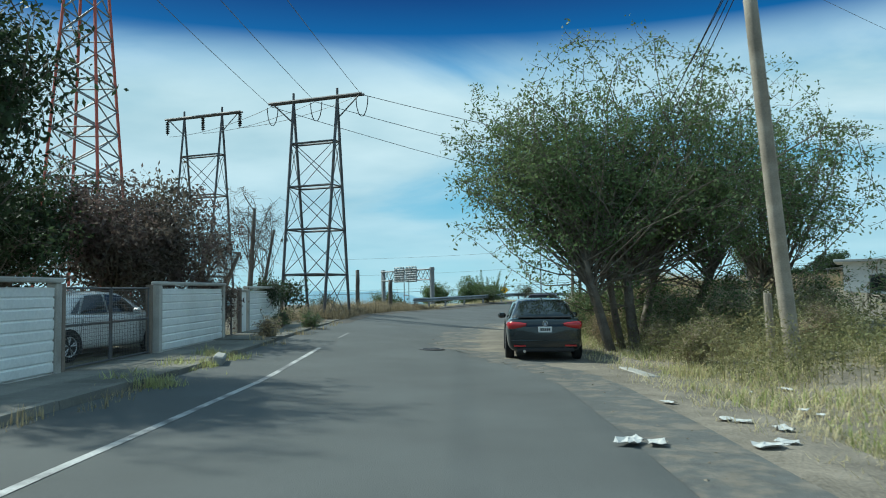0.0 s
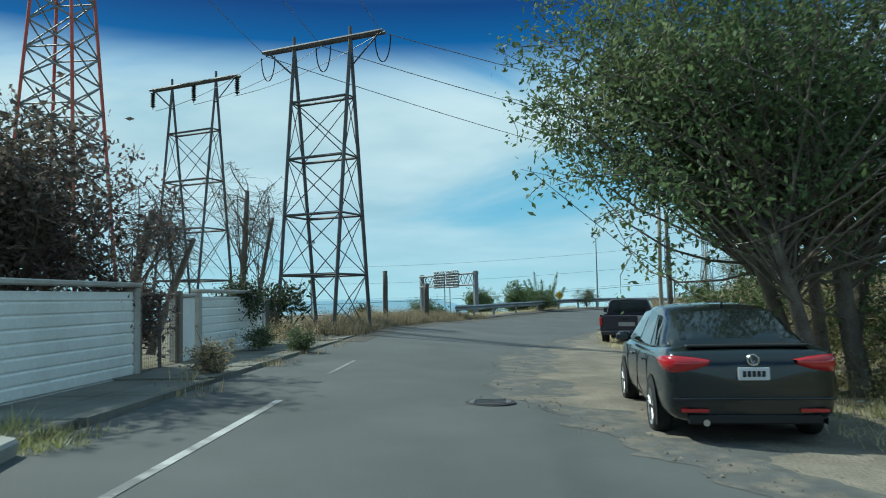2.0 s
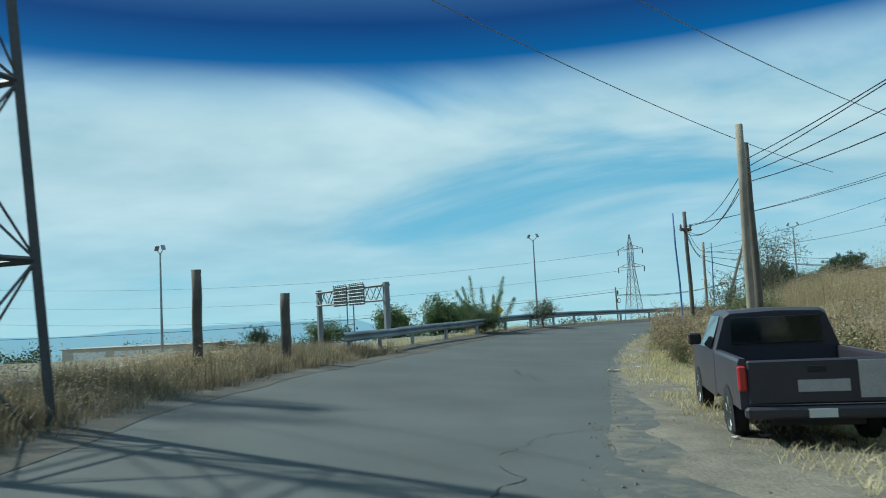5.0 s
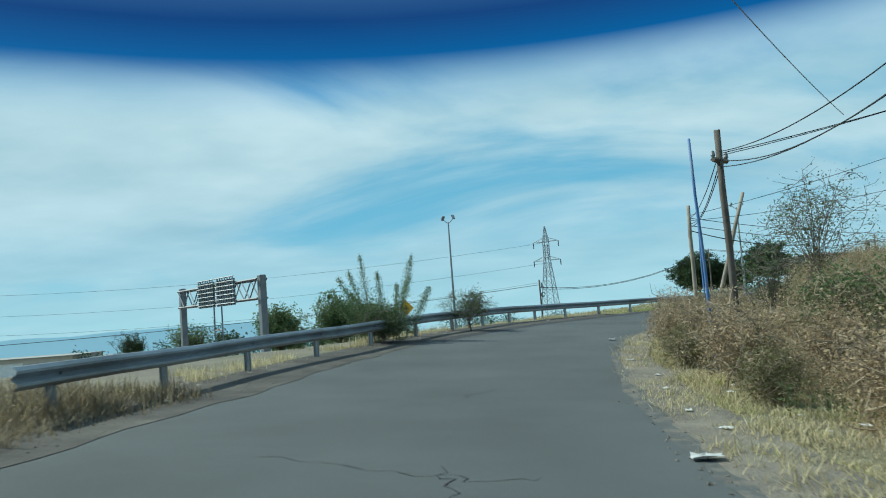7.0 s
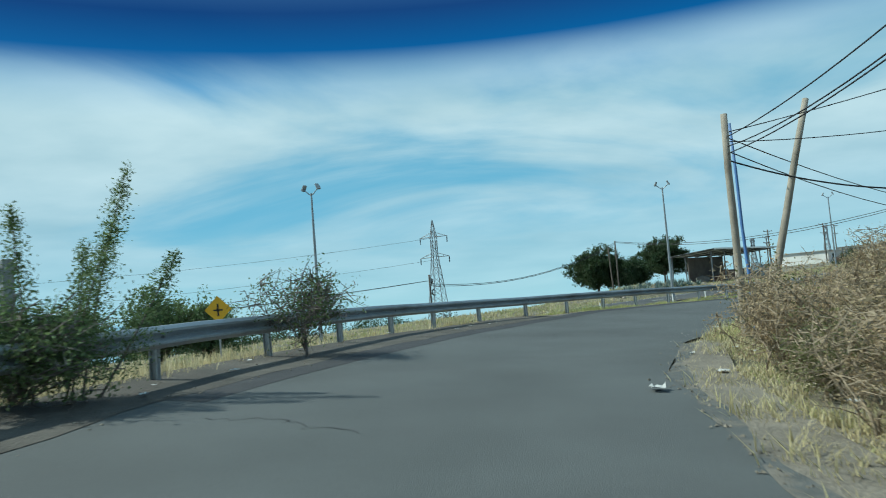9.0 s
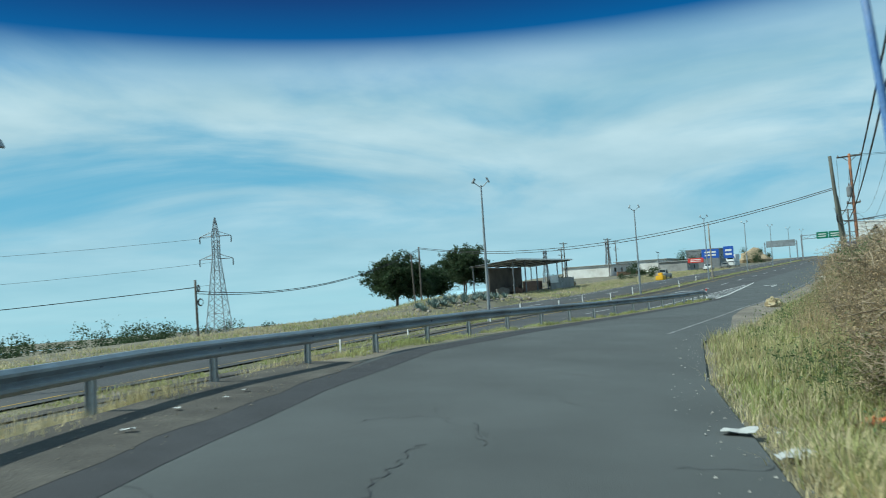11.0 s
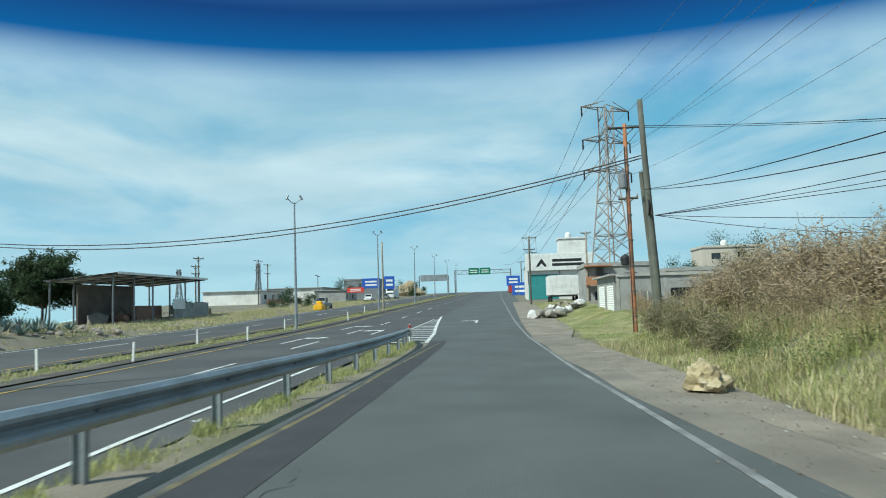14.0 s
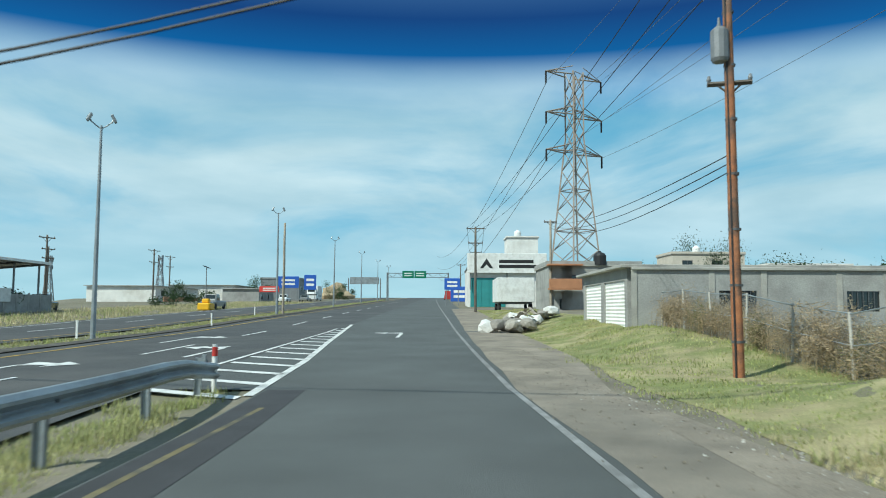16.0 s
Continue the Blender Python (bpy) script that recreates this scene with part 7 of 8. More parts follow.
for k in range(30):
    spots.append((("dry", "pale", "olive", "dry", "twiggy", "green")[k % 6], *beside(RIGHT, 12.5 + k * 0.175, 2.6 + 2.0 * rng.random() + 1.2 * (k % 2)), 0.7 + 0.45 * rng.random()))
for k in range(20):
    spots.append((("dry", "dry", "twiggy", "pale", "dry")[k % 5], *beside(RIGHT, 13.0 + k * 0.24, 2.9 + 2.6 * rng.random()), 1.0 + 0.4 * rng.random()))
for k in range(16):
    spots.append((("dry", "pale", "twiggy", "dry")[k % 4], *W(74 + 1.15 * k, 54.6 - 1.0 * (k % 3) - 0.6 * rng.random() - 0.05 * k), 1.0 + 0.4 * rng.random()))
for k in range(15):
    spots.append((("twiggy", "dry", "dry", "olive")[k % 4], *W(96.5 + 1.2 * k, 52.25 - 0.5 * rng.random()), 0.75 + 0.3 * rng.random()))
for u, v, sc in ((81.5, 55.6, 0.9), (84, 55.4, 1.1), (87, 55.3, 1.0), (90, 55.4, 1.15), (91.5, 54.6, 0.9)):
    spots.append(("olive", *W(u, v), sc))
for x, y, key, sc in ((5.4, 13.2, "olive", 0.8), (6.3, 14.6, "olive", 0.8), (7.6, 12.9, "pale", 0.7), (5.6, 16.4, "olive", 0.8), (7.4, 16.6, "green", 1.0), (8.8, 14.4, "pale", 0.8), (9.6, 16.6, "olive", 1.0),
                      (6.4, 18.4, "green", 1.2), (8.3, 19.2, "green", 1.5), (10.8, 18.8, "green", 1.4), (4.9, 20.6, "dry", 0.8), (5.3, 22.6, "olive", 1.0), (6.8, 22.4, "green", 1.5), (4.9, 27.6, "olive", 0.9), (5.3, 29.6, "green", 0.95), (6.6, 31.0, "green", 1.1),
                      (5.9, 33.6, "olive", 0.9), (6.0, 36.0, "green", 0.9), (7.4, 37.6, "olive", 1.0), (6.6, 38.8, "dry", 1.0), (10.6, 12.0, "dry", 1.0), (9.2, 10.4, "pale", 0.8), (12.2, 15.0, "green", 1.4), (13.4, 19.0, "green", 1.6),
                      (11.4, 50.6, "green", 1.3), (12.4, 52.6, "olive", 1.3), (10.6, 48.2, "green", 1.1)):
    spots.append((key, x, y, sc))
made = {}
for key, x, y, sc in spots:
    m = pose(x, y, gz(x, y) - 0.03, 0, 0, rng.uniform(0, 360))
    if key not in made:
        name, label, r, h, mat, leaf, per = SHRUBS[key]
        made[key] = shrub_shape(name, label, (x, y), r, h, mat, leaf, per, BANK_GROUP)
    else:
        ob = copy_thing(made[key], m)
        ob.scale = (sc, sc, sc * rng.uniform(0.85, 1.1))

# ---- buildings and clutter along the highway ----
M["corrugated"] = material("corrugated_roof", (0.45, 0.46, 0.46), rough=0.5, metal=0.3, vary=0.2, scale=0.8, bump=0.05, second=(0.33, 0.31, 0.29))
M["brick"] = material("brown_brick", (0.24, 0.15, 0.11), rough=0.9, vary=0.3, scale=1.5, fine=12, bump=0.3)
M["brown_block"] = material("grey_brown_block", (0.19, 0.165, 0.145), rough=0.95, vary=0.3, scale=0.8, fine=12, bump=0.3, second=(0.13, 0.115, 0.105))
M["block"] = material("grey_concrete_block", (0.33, 0.33, 0.315), rough=0.95, vary=0.25, scale=1.0, fine=18, bump=0.3, second=(0.25, 0.245, 0.235))
M["plaster_white"] = material("white_plaster", (0.72, 0.71, 0.68), rough=0.85, vary=0.12, scale=0.8, fine=15, bump=0.1, second=(0.58, 0.56, 0.52))
M["plaster_cream"] = material("cream_plaster", (0.52, 0.47, 0.40), rough=0.85, vary=0.15, scale=0.8, fine=15, bump=0.1)
M["teal"] = material("teal_paint", (0.05, 0.25, 0.25), rough=0.6, vary=0.15, scale=1, bump=0.05)
M["terracotta"] = material("terracotta_paint", (0.40, 0.19, 0.10), rough=0.8, vary=0.2, scale=2, bump=0.1)
M["orange_brick"] = material("orange_brick", (0.42, 0.22, 0.13), rough=0.9, vary=0.25, scale=1.5, fine=10, bump=0.2)
M["sign_blue"] = material("blue_sign", (0.03, 0.10, 0.42), rough=0.4, vary=0.08, bump=0)
M["sign_green"] = material("green_sign", (0.01, 0.16, 0.09), rough=0.4, vary=0.05, bump=0)
M["yellow_plastic"] = material("yellow_plastic", (0.75, 0.42, 0.02), rough=0.45, vary=0.1, bump=0.02)
M["tank_black"] = material("black_plastic_tank", (0.02, 0.02, 0.022), rough=0.5, vary=0.1, bump=0)
M["sand"] = material("heaped_sand", (0.36, 0.28, 0.18), rough=0.95, vary=0.2, scale=0.6, fine=8, bump=0.3)


def building(name, label, u, v, z, L, D, H, wall, windows=(), doors=(), roof=None, parapet=0.25, overhang=0.15, rz=None, category="building"):
    """A house with real walls: origin at one corner, L along +x (highway), D along +y; front is y = 0.
    Openings are (face, a, z0, width, height), face 0 the front and 1 the side x = 0."""
    t = thing(name, label, category, "", (*W(u, v), z), hd if rz is None else rz)
    T = 0.2
    holes = {0: [], 1: []}
    for o in windows:
        holes[o[0]].append((o, "window"))
    for o in doors:
        holes[o[0]].append((o, "door"))

    def wall_with(face, length):
        cuts = sorted(holes[face], key=lambda h: h[0][1])
        put = lambda a, b, z0, z1: part("wall", Shape().box(a, 0, z0, b, T, z1) if face == 0 else Shape().box(0, a, z0, T, b, z1), wall, t)
        x = 0.0 if face == 0 else T
        for (f, a, z0, w, h), kind in cuts:
            put(x, a, -1.0, H)
            if z0 > 0:
                put(a, a + w, -1.0, z0)
            put(a, a + w, z0 + h, H)
            x = a + w
        put(x, length, -1.0, H)
        for (f, a, z0, w, h), kind in cuts:
            if kind == "window":
                fr = Shape()
                bx = (lambda p, q, r, s, d0, d1: fr.box(p, d0, r, q, d1, s)) if face == 0 else (lambda p, q, r, s, d0, d1: fr.box(d0, p, r, d1, q, s))
                bx(a, a + 0.06, z0, z0 + h, 0.05, 0.12); bx(a + w - 0.06, a + w, z0, z0 + h, 0.05, 0.12); bx(a + w / 2 - 0.03, a + w / 2 + 0.03, z0, z0 + h, 0.05, 0.12)
                bx(a, a + w, z0, z0 + 0.06, 0.05, 0.12); bx(a, a + w, z0 + h - 0.06, z0 + h, 0.05, 0.12)
                win = part("window", fr, M["steel_dark"], t)
                gl = Shape()
                gl.box(a, 0.085, z0, a + w, 0.095, z0 + h) if face == 0 else gl.box(0.085, a, z0, 0.095, a + w, z0 + h)
                part("pane", gl, M["glass_dark"], win, "dark window pane")
            else:
                n = 2 * max(3, int(h / 0.16))
                rows = [(z0 + h * k / n, 0.06 if k % 2 else 0.09) for k in range(n + 1)]
                d = Shape().raw([(s, q, z) if face == 0 else (q, s, z) for z, q in rows for s in (a, a + w)], [(2 * k, 2 * k + 1, 2 * k + 3, 2 * k + 2) for k in range(n)])
                part("roller_door", d, M["white_wall"], t, "white ribbed roller door")

    wall_with(0, L)
    wall_with(1, D)
    part("wall", Shape().box(L - T, T, -1.0, L, D, H), wall, t)
    part("wall", Shape().box(T, D - T, -1.0, L - T, D, H), wall, t)
    part("roof", Shape().box(-overhang, -overhang, H, L + overhang, D + overhang, H + 0.14, chamfer=0.02), roof or M["concrete"], t)
    if parapet:
        p = Shape()
        p.box(-overhang, -overhang, H + 0.142, L + overhang, -overhang + 0.15, H + 0.14 + parapet)
        p.box(-overhang, -overhang + 0.152, H + 0.142, -overhang + 0.15, D + overhang, H + 0.14 + parapet)
        part("parapet", p, wall, t)
    return t


def water_tank(u, v, z, r=0.55, h=1.1, mat=None):
    t = thing("water_tank", "rounded plastic water tank on a flat roof", "water tank", "roof tanks", (*W(u, v), z))
    part("tank", Shape().tube([(0, 0, 0), (0, 0, h * 0.7), (0, 0, h * 0.88), (0, 0, h)], [r, r, r * 0.75, r * 0.25], 14), mat or M["tank_black"], t)
    part("lid", Shape().tube([(0, 0, h + 0.002), (0, 0, h + 0.08)], r * 0.24, 10), mat or M["tank_black"], t)


# right of the slip road (fronts look to -u: local x runs along -v)
rzs = hd - 90
bh = building("block_house", "low grey concrete block house with white roller doors", 125.4, 53.2, -0.15, 9.7, 15.0, 3.0, M["block"], windows=((1, 4.2, 1.15, 1.7, 0.85), (1, 9.0, 1.15, 1.6, 0.85)), doors=((0, 0.5, 0.0, 4.0, 2.5), (0, 5.2, 0.0, 4.0, 2.5)), parapet=0.0, overhang=0.35, rz=hd + 180)
# local x = -u and y = -v; its long side wall looks back along the road
flip = thing("side_wall_house", "grey block side wall with a dark barred window", "building", "", (*W(115.55, 53.0), -0.2), hd - 90)
for a, b, z0, z1 in ((0, 3.6, -0.8, 2.95), (3.6, 5.2, -0.8, 1.25), (3.6, 5.2, 2.1, 2.95), (5.2, 9.0, -0.8, 2.95), (9.0, 10.4, -0.8, 1.25), (9.0, 10.4, 2.1, 2.95), (10.4, 17, -0.8, 2.95)):
    part("wall", Shape().box(a, -0.18, z0, b, 0.0, z1), M["block"], flip)
for a, w in ((3.6, 1.6), (9.0, 1.4)):
    part("window", Shape().box(a, -0.10, 1.25, a + w, -0.07, 2.1), M["glass_dark"], flip, "dark barred window")
    bars = Shape()
    for k in range(1, 6):
        bars.bar((a + w * k / 6, -0.15, 1.25), (a + w * k / 6, -0.15, 2.1), 0.02)
    part("window_grille", bars, M["steel_dark"], flip)
for x in (0.0, 3.3, 5.5, 8.7, 10.7, 14.0):
    part("pilaster", Shape().box(x - 0.12, -0.21, -0.8, x + 0.12, -0.182, 2.95), M["concrete"], flip)
part("coping", Shape().box(-0.1, -0.3, 2.952, 17.1, 0.05, 3.08, chamfer=0.02), M["concrete"], flip)

building("flat_house", "two-storey grey house with terracotta balcony", 152.5, 51.2, float(zh(153)) - 0.2, 8.5, 9.0, 4.8, M["block"], windows=((0, 1.2, 3.0, 1.4, 1.0), (0, 4.5, 3.0, 1.6, 1.0), (0, 1.0, 0.8, 1.2, 1.0)), parapet=0.35, rz=rzs)
bal = thing("balcony", "terracotta painted balcony on a grey house", "balcony", "", (*W(151.6, 51.3), float(zh(153)) + 2.4), rzs)
part("slab", Shape().box(0, -0.3, 0, 3.0, 0.75, 0.14), M["terracotta"], bal)
part("front", Shape().box(0, -0.32, 0.142, 3.0, -0.2, 1.0, chamfer=0.02), M["terracotta"], bal)
part("canopy", Shape().box(-0.1, -0.4, 2.2, 3.1, 0.75, 2.36, chamfer=0.02), M["terracotta"], bal)
water_tank(152.6, 46.4, float(zh(153)) + 4.75, 0.6, 1.2)
building("flat_house", "long grey block house with flat roof", 148.5, 42.5, float(zh(150)) - 0.2, 12.0, 8.0, 3.9, M["block"], windows=((0, 2.0, 1.3, 1.2, 1.0), (0, 7.0, 1.3, 1.2, 1.0)), parapet=0.3, rz=rzs)
building("flat_house", "cream flat-roofed house on the rise", 196, 26, 5.0, 11.0, 8.0, 4.6, M["plaster_cream"], windows=((0, 1.5, 2.6, 1.6, 1.1), (0, 6.0, 2.6, 1.6, 1.1)), parapet=0.3, rz=rzs)
water_tank(197, 22, 9.7, 0.6, 1.3, M["white_paint"])
building("flat_house", "white house among distant trees", 190, 14, 4.0, 12.0, 8.0, 3.6, M["plaster_white"], windows=((0, 2, 1.4, 1.4, 1.0), (0, 7, 1.4, 1.4, 1.0)), parapet=0.2, rz=rzs)
wh = building("store_building", "white store building with teal front", 196, 57.0, float(zh(196)) - 0.2, 12.0, 16.0, 6.2, M["plaster_white"], parapet=0.0, rz=rzs)
part("teal_front", Shape().box(0.3, -0.06, 0.2, 5.6, -0.003, 4.6, chamfer=0.01), M["teal"], wh, "teal painted shopfront")
for k in range(4):
    part("front_rib", Shape().box(0.6 + 1.25 * k, -0.10, 0.2, 0.68 + 1.25 * k, -0.063, 4.6), M["teal"], wh)
sgn = thing("billboard", "white advertising board with dark emblem and lettering bars", "billboard", "", (*W(195.3, 57.2), float(zh(196)) + 5.1), rzs)
part("board", Shape().box(0, 0.0, 0, 12.0, 0.25, 3.0, chamfer=0.03), M["white_paint"], sgn)
part("emblem", Shape().raw([(1.9, -0.01, 0.7), (3.9, -0.01, 0.7), (2.9, -0.01, 2.2), (2.4, -0.012, 0.7), (3.4, -0.012, 0.7), (2.9, -0.012, 1.3)], [(0, 3, 5, 2), (5, 4, 1, 2)]), M["trim_black"], sgn, "dark triangular emblem")
for z, w in ((1.5, 5.2), (0.75, 5.6)):
    part("lettering_bar", Shape().box(4.8, -0.012, z, 4.8 + w, -0.004, z + 0.5), M["trim_black"], sgn, "dark lettering drawn as a bar")
for x in (0.5, 6, 11.5):
    part("support", Shape().bar((x, 0.35, -2.5), (x, 0.35, 2.9), 0.14), M["steel_grey"], sgn)
building("store_tower", "white rendered stair block above the store", 203, 50.5, float(zh(203)) + 5.8, 5.0, 5.0, 5.2, M["plaster_white"], parapet=0.2, rz=rzs)
water_tank(206, 48.5, float(zh(203)) + 11.2, 0.6, 1.4, M["white_paint"])
tr = thing("box_trailer", "white box trailer parked on the verge", "trailer", "", (*W(170.5, 54.6), float(zh(171)) - 0.1), rzs)
part("box", Shape().box(0, 0, 1.15, 4.4, 7.5, 4.0, chamfer=0.04), M["white_paint"], tr)
part("frame", Shape().box(0.3, 0.2, 0.95, 4.1, 7.3, 1.148), M["steel_dark"], tr)
for x in (0.35, 4.05):
    for y in (0.9, 2.0, 6.5):
        part("wheel", Shape().tube([(x - 0.14, y, 0.48), (x + 0.14, y, 0.48)], 0.48, 16), M["tyre"], tr)


# low sheds in the hollow across the highway
def uv_of(x, y):
    return x * DU.x + y * DU.y, x * DV.x + y * DV.y


building("flat_house", "low white house behind the roadside weeds", *uv_of(20.9, 37.2), 0.1, 9.0, 6.0, 2.6, M["plaster_white"], windows=((0, 1.2, 1.0, 1.6, 0.9), (0, 4.6, 1.0, 1.6, 0.9)), roof=M["corrugated"], parapet=0.0, overhang=0.45, rz=-28)
building("field_shed", "long low shed with dark openings in grey walls", *uv_of(-60, 149.8), -4.9, 26.9, 8.0, 3.3, M["plaster_cream"], doors=((0, 2.0, 0.2, 6.0, 2.6), (0, 9.5, 0.2, 5.0, 2.6), (0, 15.0, 0.2, 5.0, 2.6)), parapet=0.0, overhang=0.3, rz=-12)
building("field_shed", "small low pale shed beside the long shed", *uv_of(-33.2, 146.9), -4.9, 6.4, 5.0, 2.7, M["plaster_white"], windows=((0, 0.4, 1.0, 0.7, 1.3),), parapet=0.0, overhang=0.2, rz=25)


# wire fence
def wire_fence():
    pts = [W(86, 52.4), W(94, 52.3), W(104, 52.2), W(114.5, 52.1)]
    p = np.array(pts)
    s = np.r_[0, np.cumsum(np.hypot(*np.diff(p, axis=0).T))]
    at = lambda d: (float(np.interp(d, s, p[:, 0])), float(np.interp(d, s, p[:, 1])))
    o = (*at(0), gz(*at(0)))
    t = thing("wire_fence", "sagging chain-link fence on pale posts", "fence", "", o)
    L = s[-1]
    n = int(L / 2.6)
    me = Shape().tube([(0, 0, -0.3), (0, 0, 1.5)], 0.035, 8).mesh("post", M["painted_post"])
    for k in range(n + 1):
        x, y = at(L * k / n)
        ob = part("post", me, None, t)
        ob.matrix_local = pose(x - o[0], y - o[1], gz(x, y) - o[2], rng.uniform(-3, 3), rng.uniform(-4, 4), 0)
    for h in (1.45, 0.75):
        part("rail_wire", Shape().tube([(at(L * k / n)[0] - o[0], at(L * k / n)[1] - o[1], gz(*at(L * k / n)) - o[2] + h + rng.uniform(-0.03, 0.03)) for k in range(n + 1)], 0.018, 5), M["galv"], t)
    w = Shape()
    d = 0.0
    while d < L - 0.2:
        for a, b in (((d, 0.05), (min(d + 1.4, L), 1.45)), ((d, 1.45), (min(d + 1.4, L), 0.05))):
            x0, y0 = at(a[0]); x1, y1 = at(b[0])
            w.tube([(x0 - o[0], y0 - o[1], gz(x0, y0) - o[2] + a[1]), (x1 - o[0], y1 - o[1], gz(x1, y1) - o[2] + b[1])], 0.003, 3, caps=False)
        d += 0.11
    part("chain_link", w, M["galv"], t)


wire_fence()


# crumpled things
def crumple(name, r, seed, squash, mat, sub=3, sharp=0.5):
    bm = bmesh.new()
    bmesh.ops.create_icosphere(bm, subdivisions=sub, radius=r)
    for vtx in bm.verts:
        c = vtx.co.copy()
        n = noise.noise(c * (2.2 / r) + Vector((seed, 1, 2))) * 0.35 + abs(noise.noise(c * (4.5 / r) + Vector((seed, 5, 2)))) * 0.35 * sharp
        vtx.co = c * (0.85 + n)
        vtx.co.z = max(vtx.co.z * squash, -r * 0.45 * squash)
    me = bpy.data.meshes.new(name); bm.to_mesh(me); bm.free(); me.materials.append(mat)
    return me


M["sack"] = material("dirty_yellow_sack", (0.36, 0.29, 0.165), rough=0.6, vary=0.25, scale=3, fine=15, bump=0.2, second=(0.46, 0.40, 0.28))
M["sack_white"] = material("dirty_white_sack", (0.62, 0.61, 0.58), rough=0.7, vary=0.2, scale=3, fine=15, bump=0.2, second=(0.42, 0.40, 0.36), obrand=0.4)
M["rubble"] = material("grey_rubble", (0.26, 0.24, 0.21), rough=0.9, vary=0.4, scale=3, fine=15, bump=0.4, obrand=1.0)
M["paper"] = material("scrap_paper", (0.50, 0.50, 0.48), rough=0.8, vary=0.15, scale=6, bump=0.05, obrand=0.4)
bx, by = 44.3, 84.15
ob = new("rubbish_sack", crumple("rubbish_sack", 0.40, 6.0, 0.95, M["sack"], 4, 0.55))
ob.matrix_world = pose(bx + 0.2, by - 0.1, gz(bx, by) + 0.2, 8, 10, 30)
tagged(ob, "crumpled yellowish plastic sack lying on the shoulder", "rubbish")
ob = new("rubbish_sack", crumple("rubbish_sack", 0.22, 8.0, 0.8, M["sack"]))
ob.matrix_world = pose(bx + 0.75, by - 0.25, gz(bx + 0.75, by) + 0.09, 0, 0, 70)
tagged(ob, "small torn plastic sack beside a larger one", "rubbish")
heap = [crumple("heap", 0.42, k * 2.3, 0.7, M["sack_white"] if k < 2 else M["rubble"], 2, 0.8) for k in range(5)]
for k in range(46):
    f = rng.random()
    u, v = 123.8 + 9.0 * f, 58.3 - 3.8 * f + rng.normal() * 0.65
    x, y = W(u, v)
    white = k % 4 == 0
    ob = new("rubbish_sack" if white else "rubble_lump", heap[k % 2] if white else heap[2 + k % 3])
    s = rng.uniform(0.9, 1.6) if white else rng.uniform(0.5, 1.3)
    ob.matrix_world = pose(x, y, gz(x, y) + 0.14 + 0.55 * rng.random() * (1 - abs(f - 0.5)), rng.uniform(0, 30), rng.uniform(0, 30), rng.uniform(0, 360)) @ Matrix.Diagonal((s, s, s, 1))
    tagged(ob, "dirty white sack in a roadside rubbish heap" if white else "grey rubble lump in a roadside rubbish heap", "rubbish", "roadside rubbish heap")
for k in range(16):
    f = rng.random()
    x, y = W(124.5 + 7.5 * f, 58 - 3.0 * f + rng.normal() * 0.4)
    a, b = rng.uniform(0, 360), rng.uniform(-25, 35)
    ob = new("waste_board", Shape().box(-0.5, -0.12, -0.012, 0.5, 0.12, 0.012, chamfer=0.004).mesh("waste_board", M["wood_pole"]))
    ob.matrix_world = pose(x, y, gz(x, y) + 0.5 + 0.45 * rng.random(), 0, b, a)
    tagged(ob, "broken board sticking out of a rubbish heap", "rubbish", "roadside rubbish heap")

# litter: flat crumpled scraps and cartons
def scrap_mesh(seed):
    r = np.random.default_rng(seed)
    n = 5
    xs = np.linspace(-0.5, 0.5, n)
    z = r.normal(size=(n, n)) * 0.05 + 0.05
    v = [(x + r.normal() * 0.04, y * 0.7 + r.normal() * 0.04, max(0.005, z[i, j])) for i, x in enumerate(xs) for j, y in enumerate(xs)]
    f = [(i * n + j, (i + 1) * n + j, (i + 1) * n + j + 1, i * n + j + 1) for i in range(n - 1) for j in range(n - 1)]
    k = len(v)
    v += [(x, y, z0 - 0.012) for x, y, z0 in v]
    f += [tuple(k + q for q in g[::-1]) for g in f]
    return mesh_from("paper_scrap", v, f, M["paper"])


scraps = [scrap_mesh(k) for k in range(6)]
M["orange_plastic"] = material("orange_plastic", (0.70, 0.14, 0.05), rough=0.5, vary=0.1, bump=0)
places = []
for k in range(70):
    i = rng.uniform(LI(4), 16.6)
    xy, _ = edge_points(RIGHT, i, min(i + 0.2, 17), 0.1, 2.6, 1)
    places.append((*xy[0], rng.uniform(0.06, 0.2)))
for k in range(26):
    i = rng.uniform(LL(30), 17)
    xy, _ = edge_points(LEFT, i, min(i + 0.2, 17.5), 0.2, 1.8, 1, side=-1)
    places.append((*xy[0], rng.uniform(0.05, 0.18)))
places += [(16.8, 67.05, 0.36), (16.15, 66.0, 0.4), (4.55, 44.0, 0.3), (9.5, 58.9, 0.25), (2.05, 4.5, 0.3), (2.3, 4.45, 0.24), (3.5, 5.95, 0.22), (3.65, 5.8, 0.2), (3.35, 4.3, 0.3), (3.9, 5.3, 0.25), (3.6, 4.5, 0.2), (5.6, 9.2, 0.25)]
for k, (x, y, s) in enumerate(places):
    ob = new("paper_scrap", scraps[k % 6])
    zr, dist, _, _ = road_z(np.array([x]), np.array([y]))
    zz = max(gz(x, y), float(zr[0]) + 0.02 if dist[0] < 6.5 else -9)
    ob.matrix_world = pose(x, y, zz + 0.02, 0, 0, rng.uniform(0, 360)) @ Matrix.Diagonal((s, s, s, 1))
    tagged(ob, "pale crumpled scrap of litter on the verge", "litter", "litter on the verge")
ob = new("paper_scrap", scraps[2].copy())
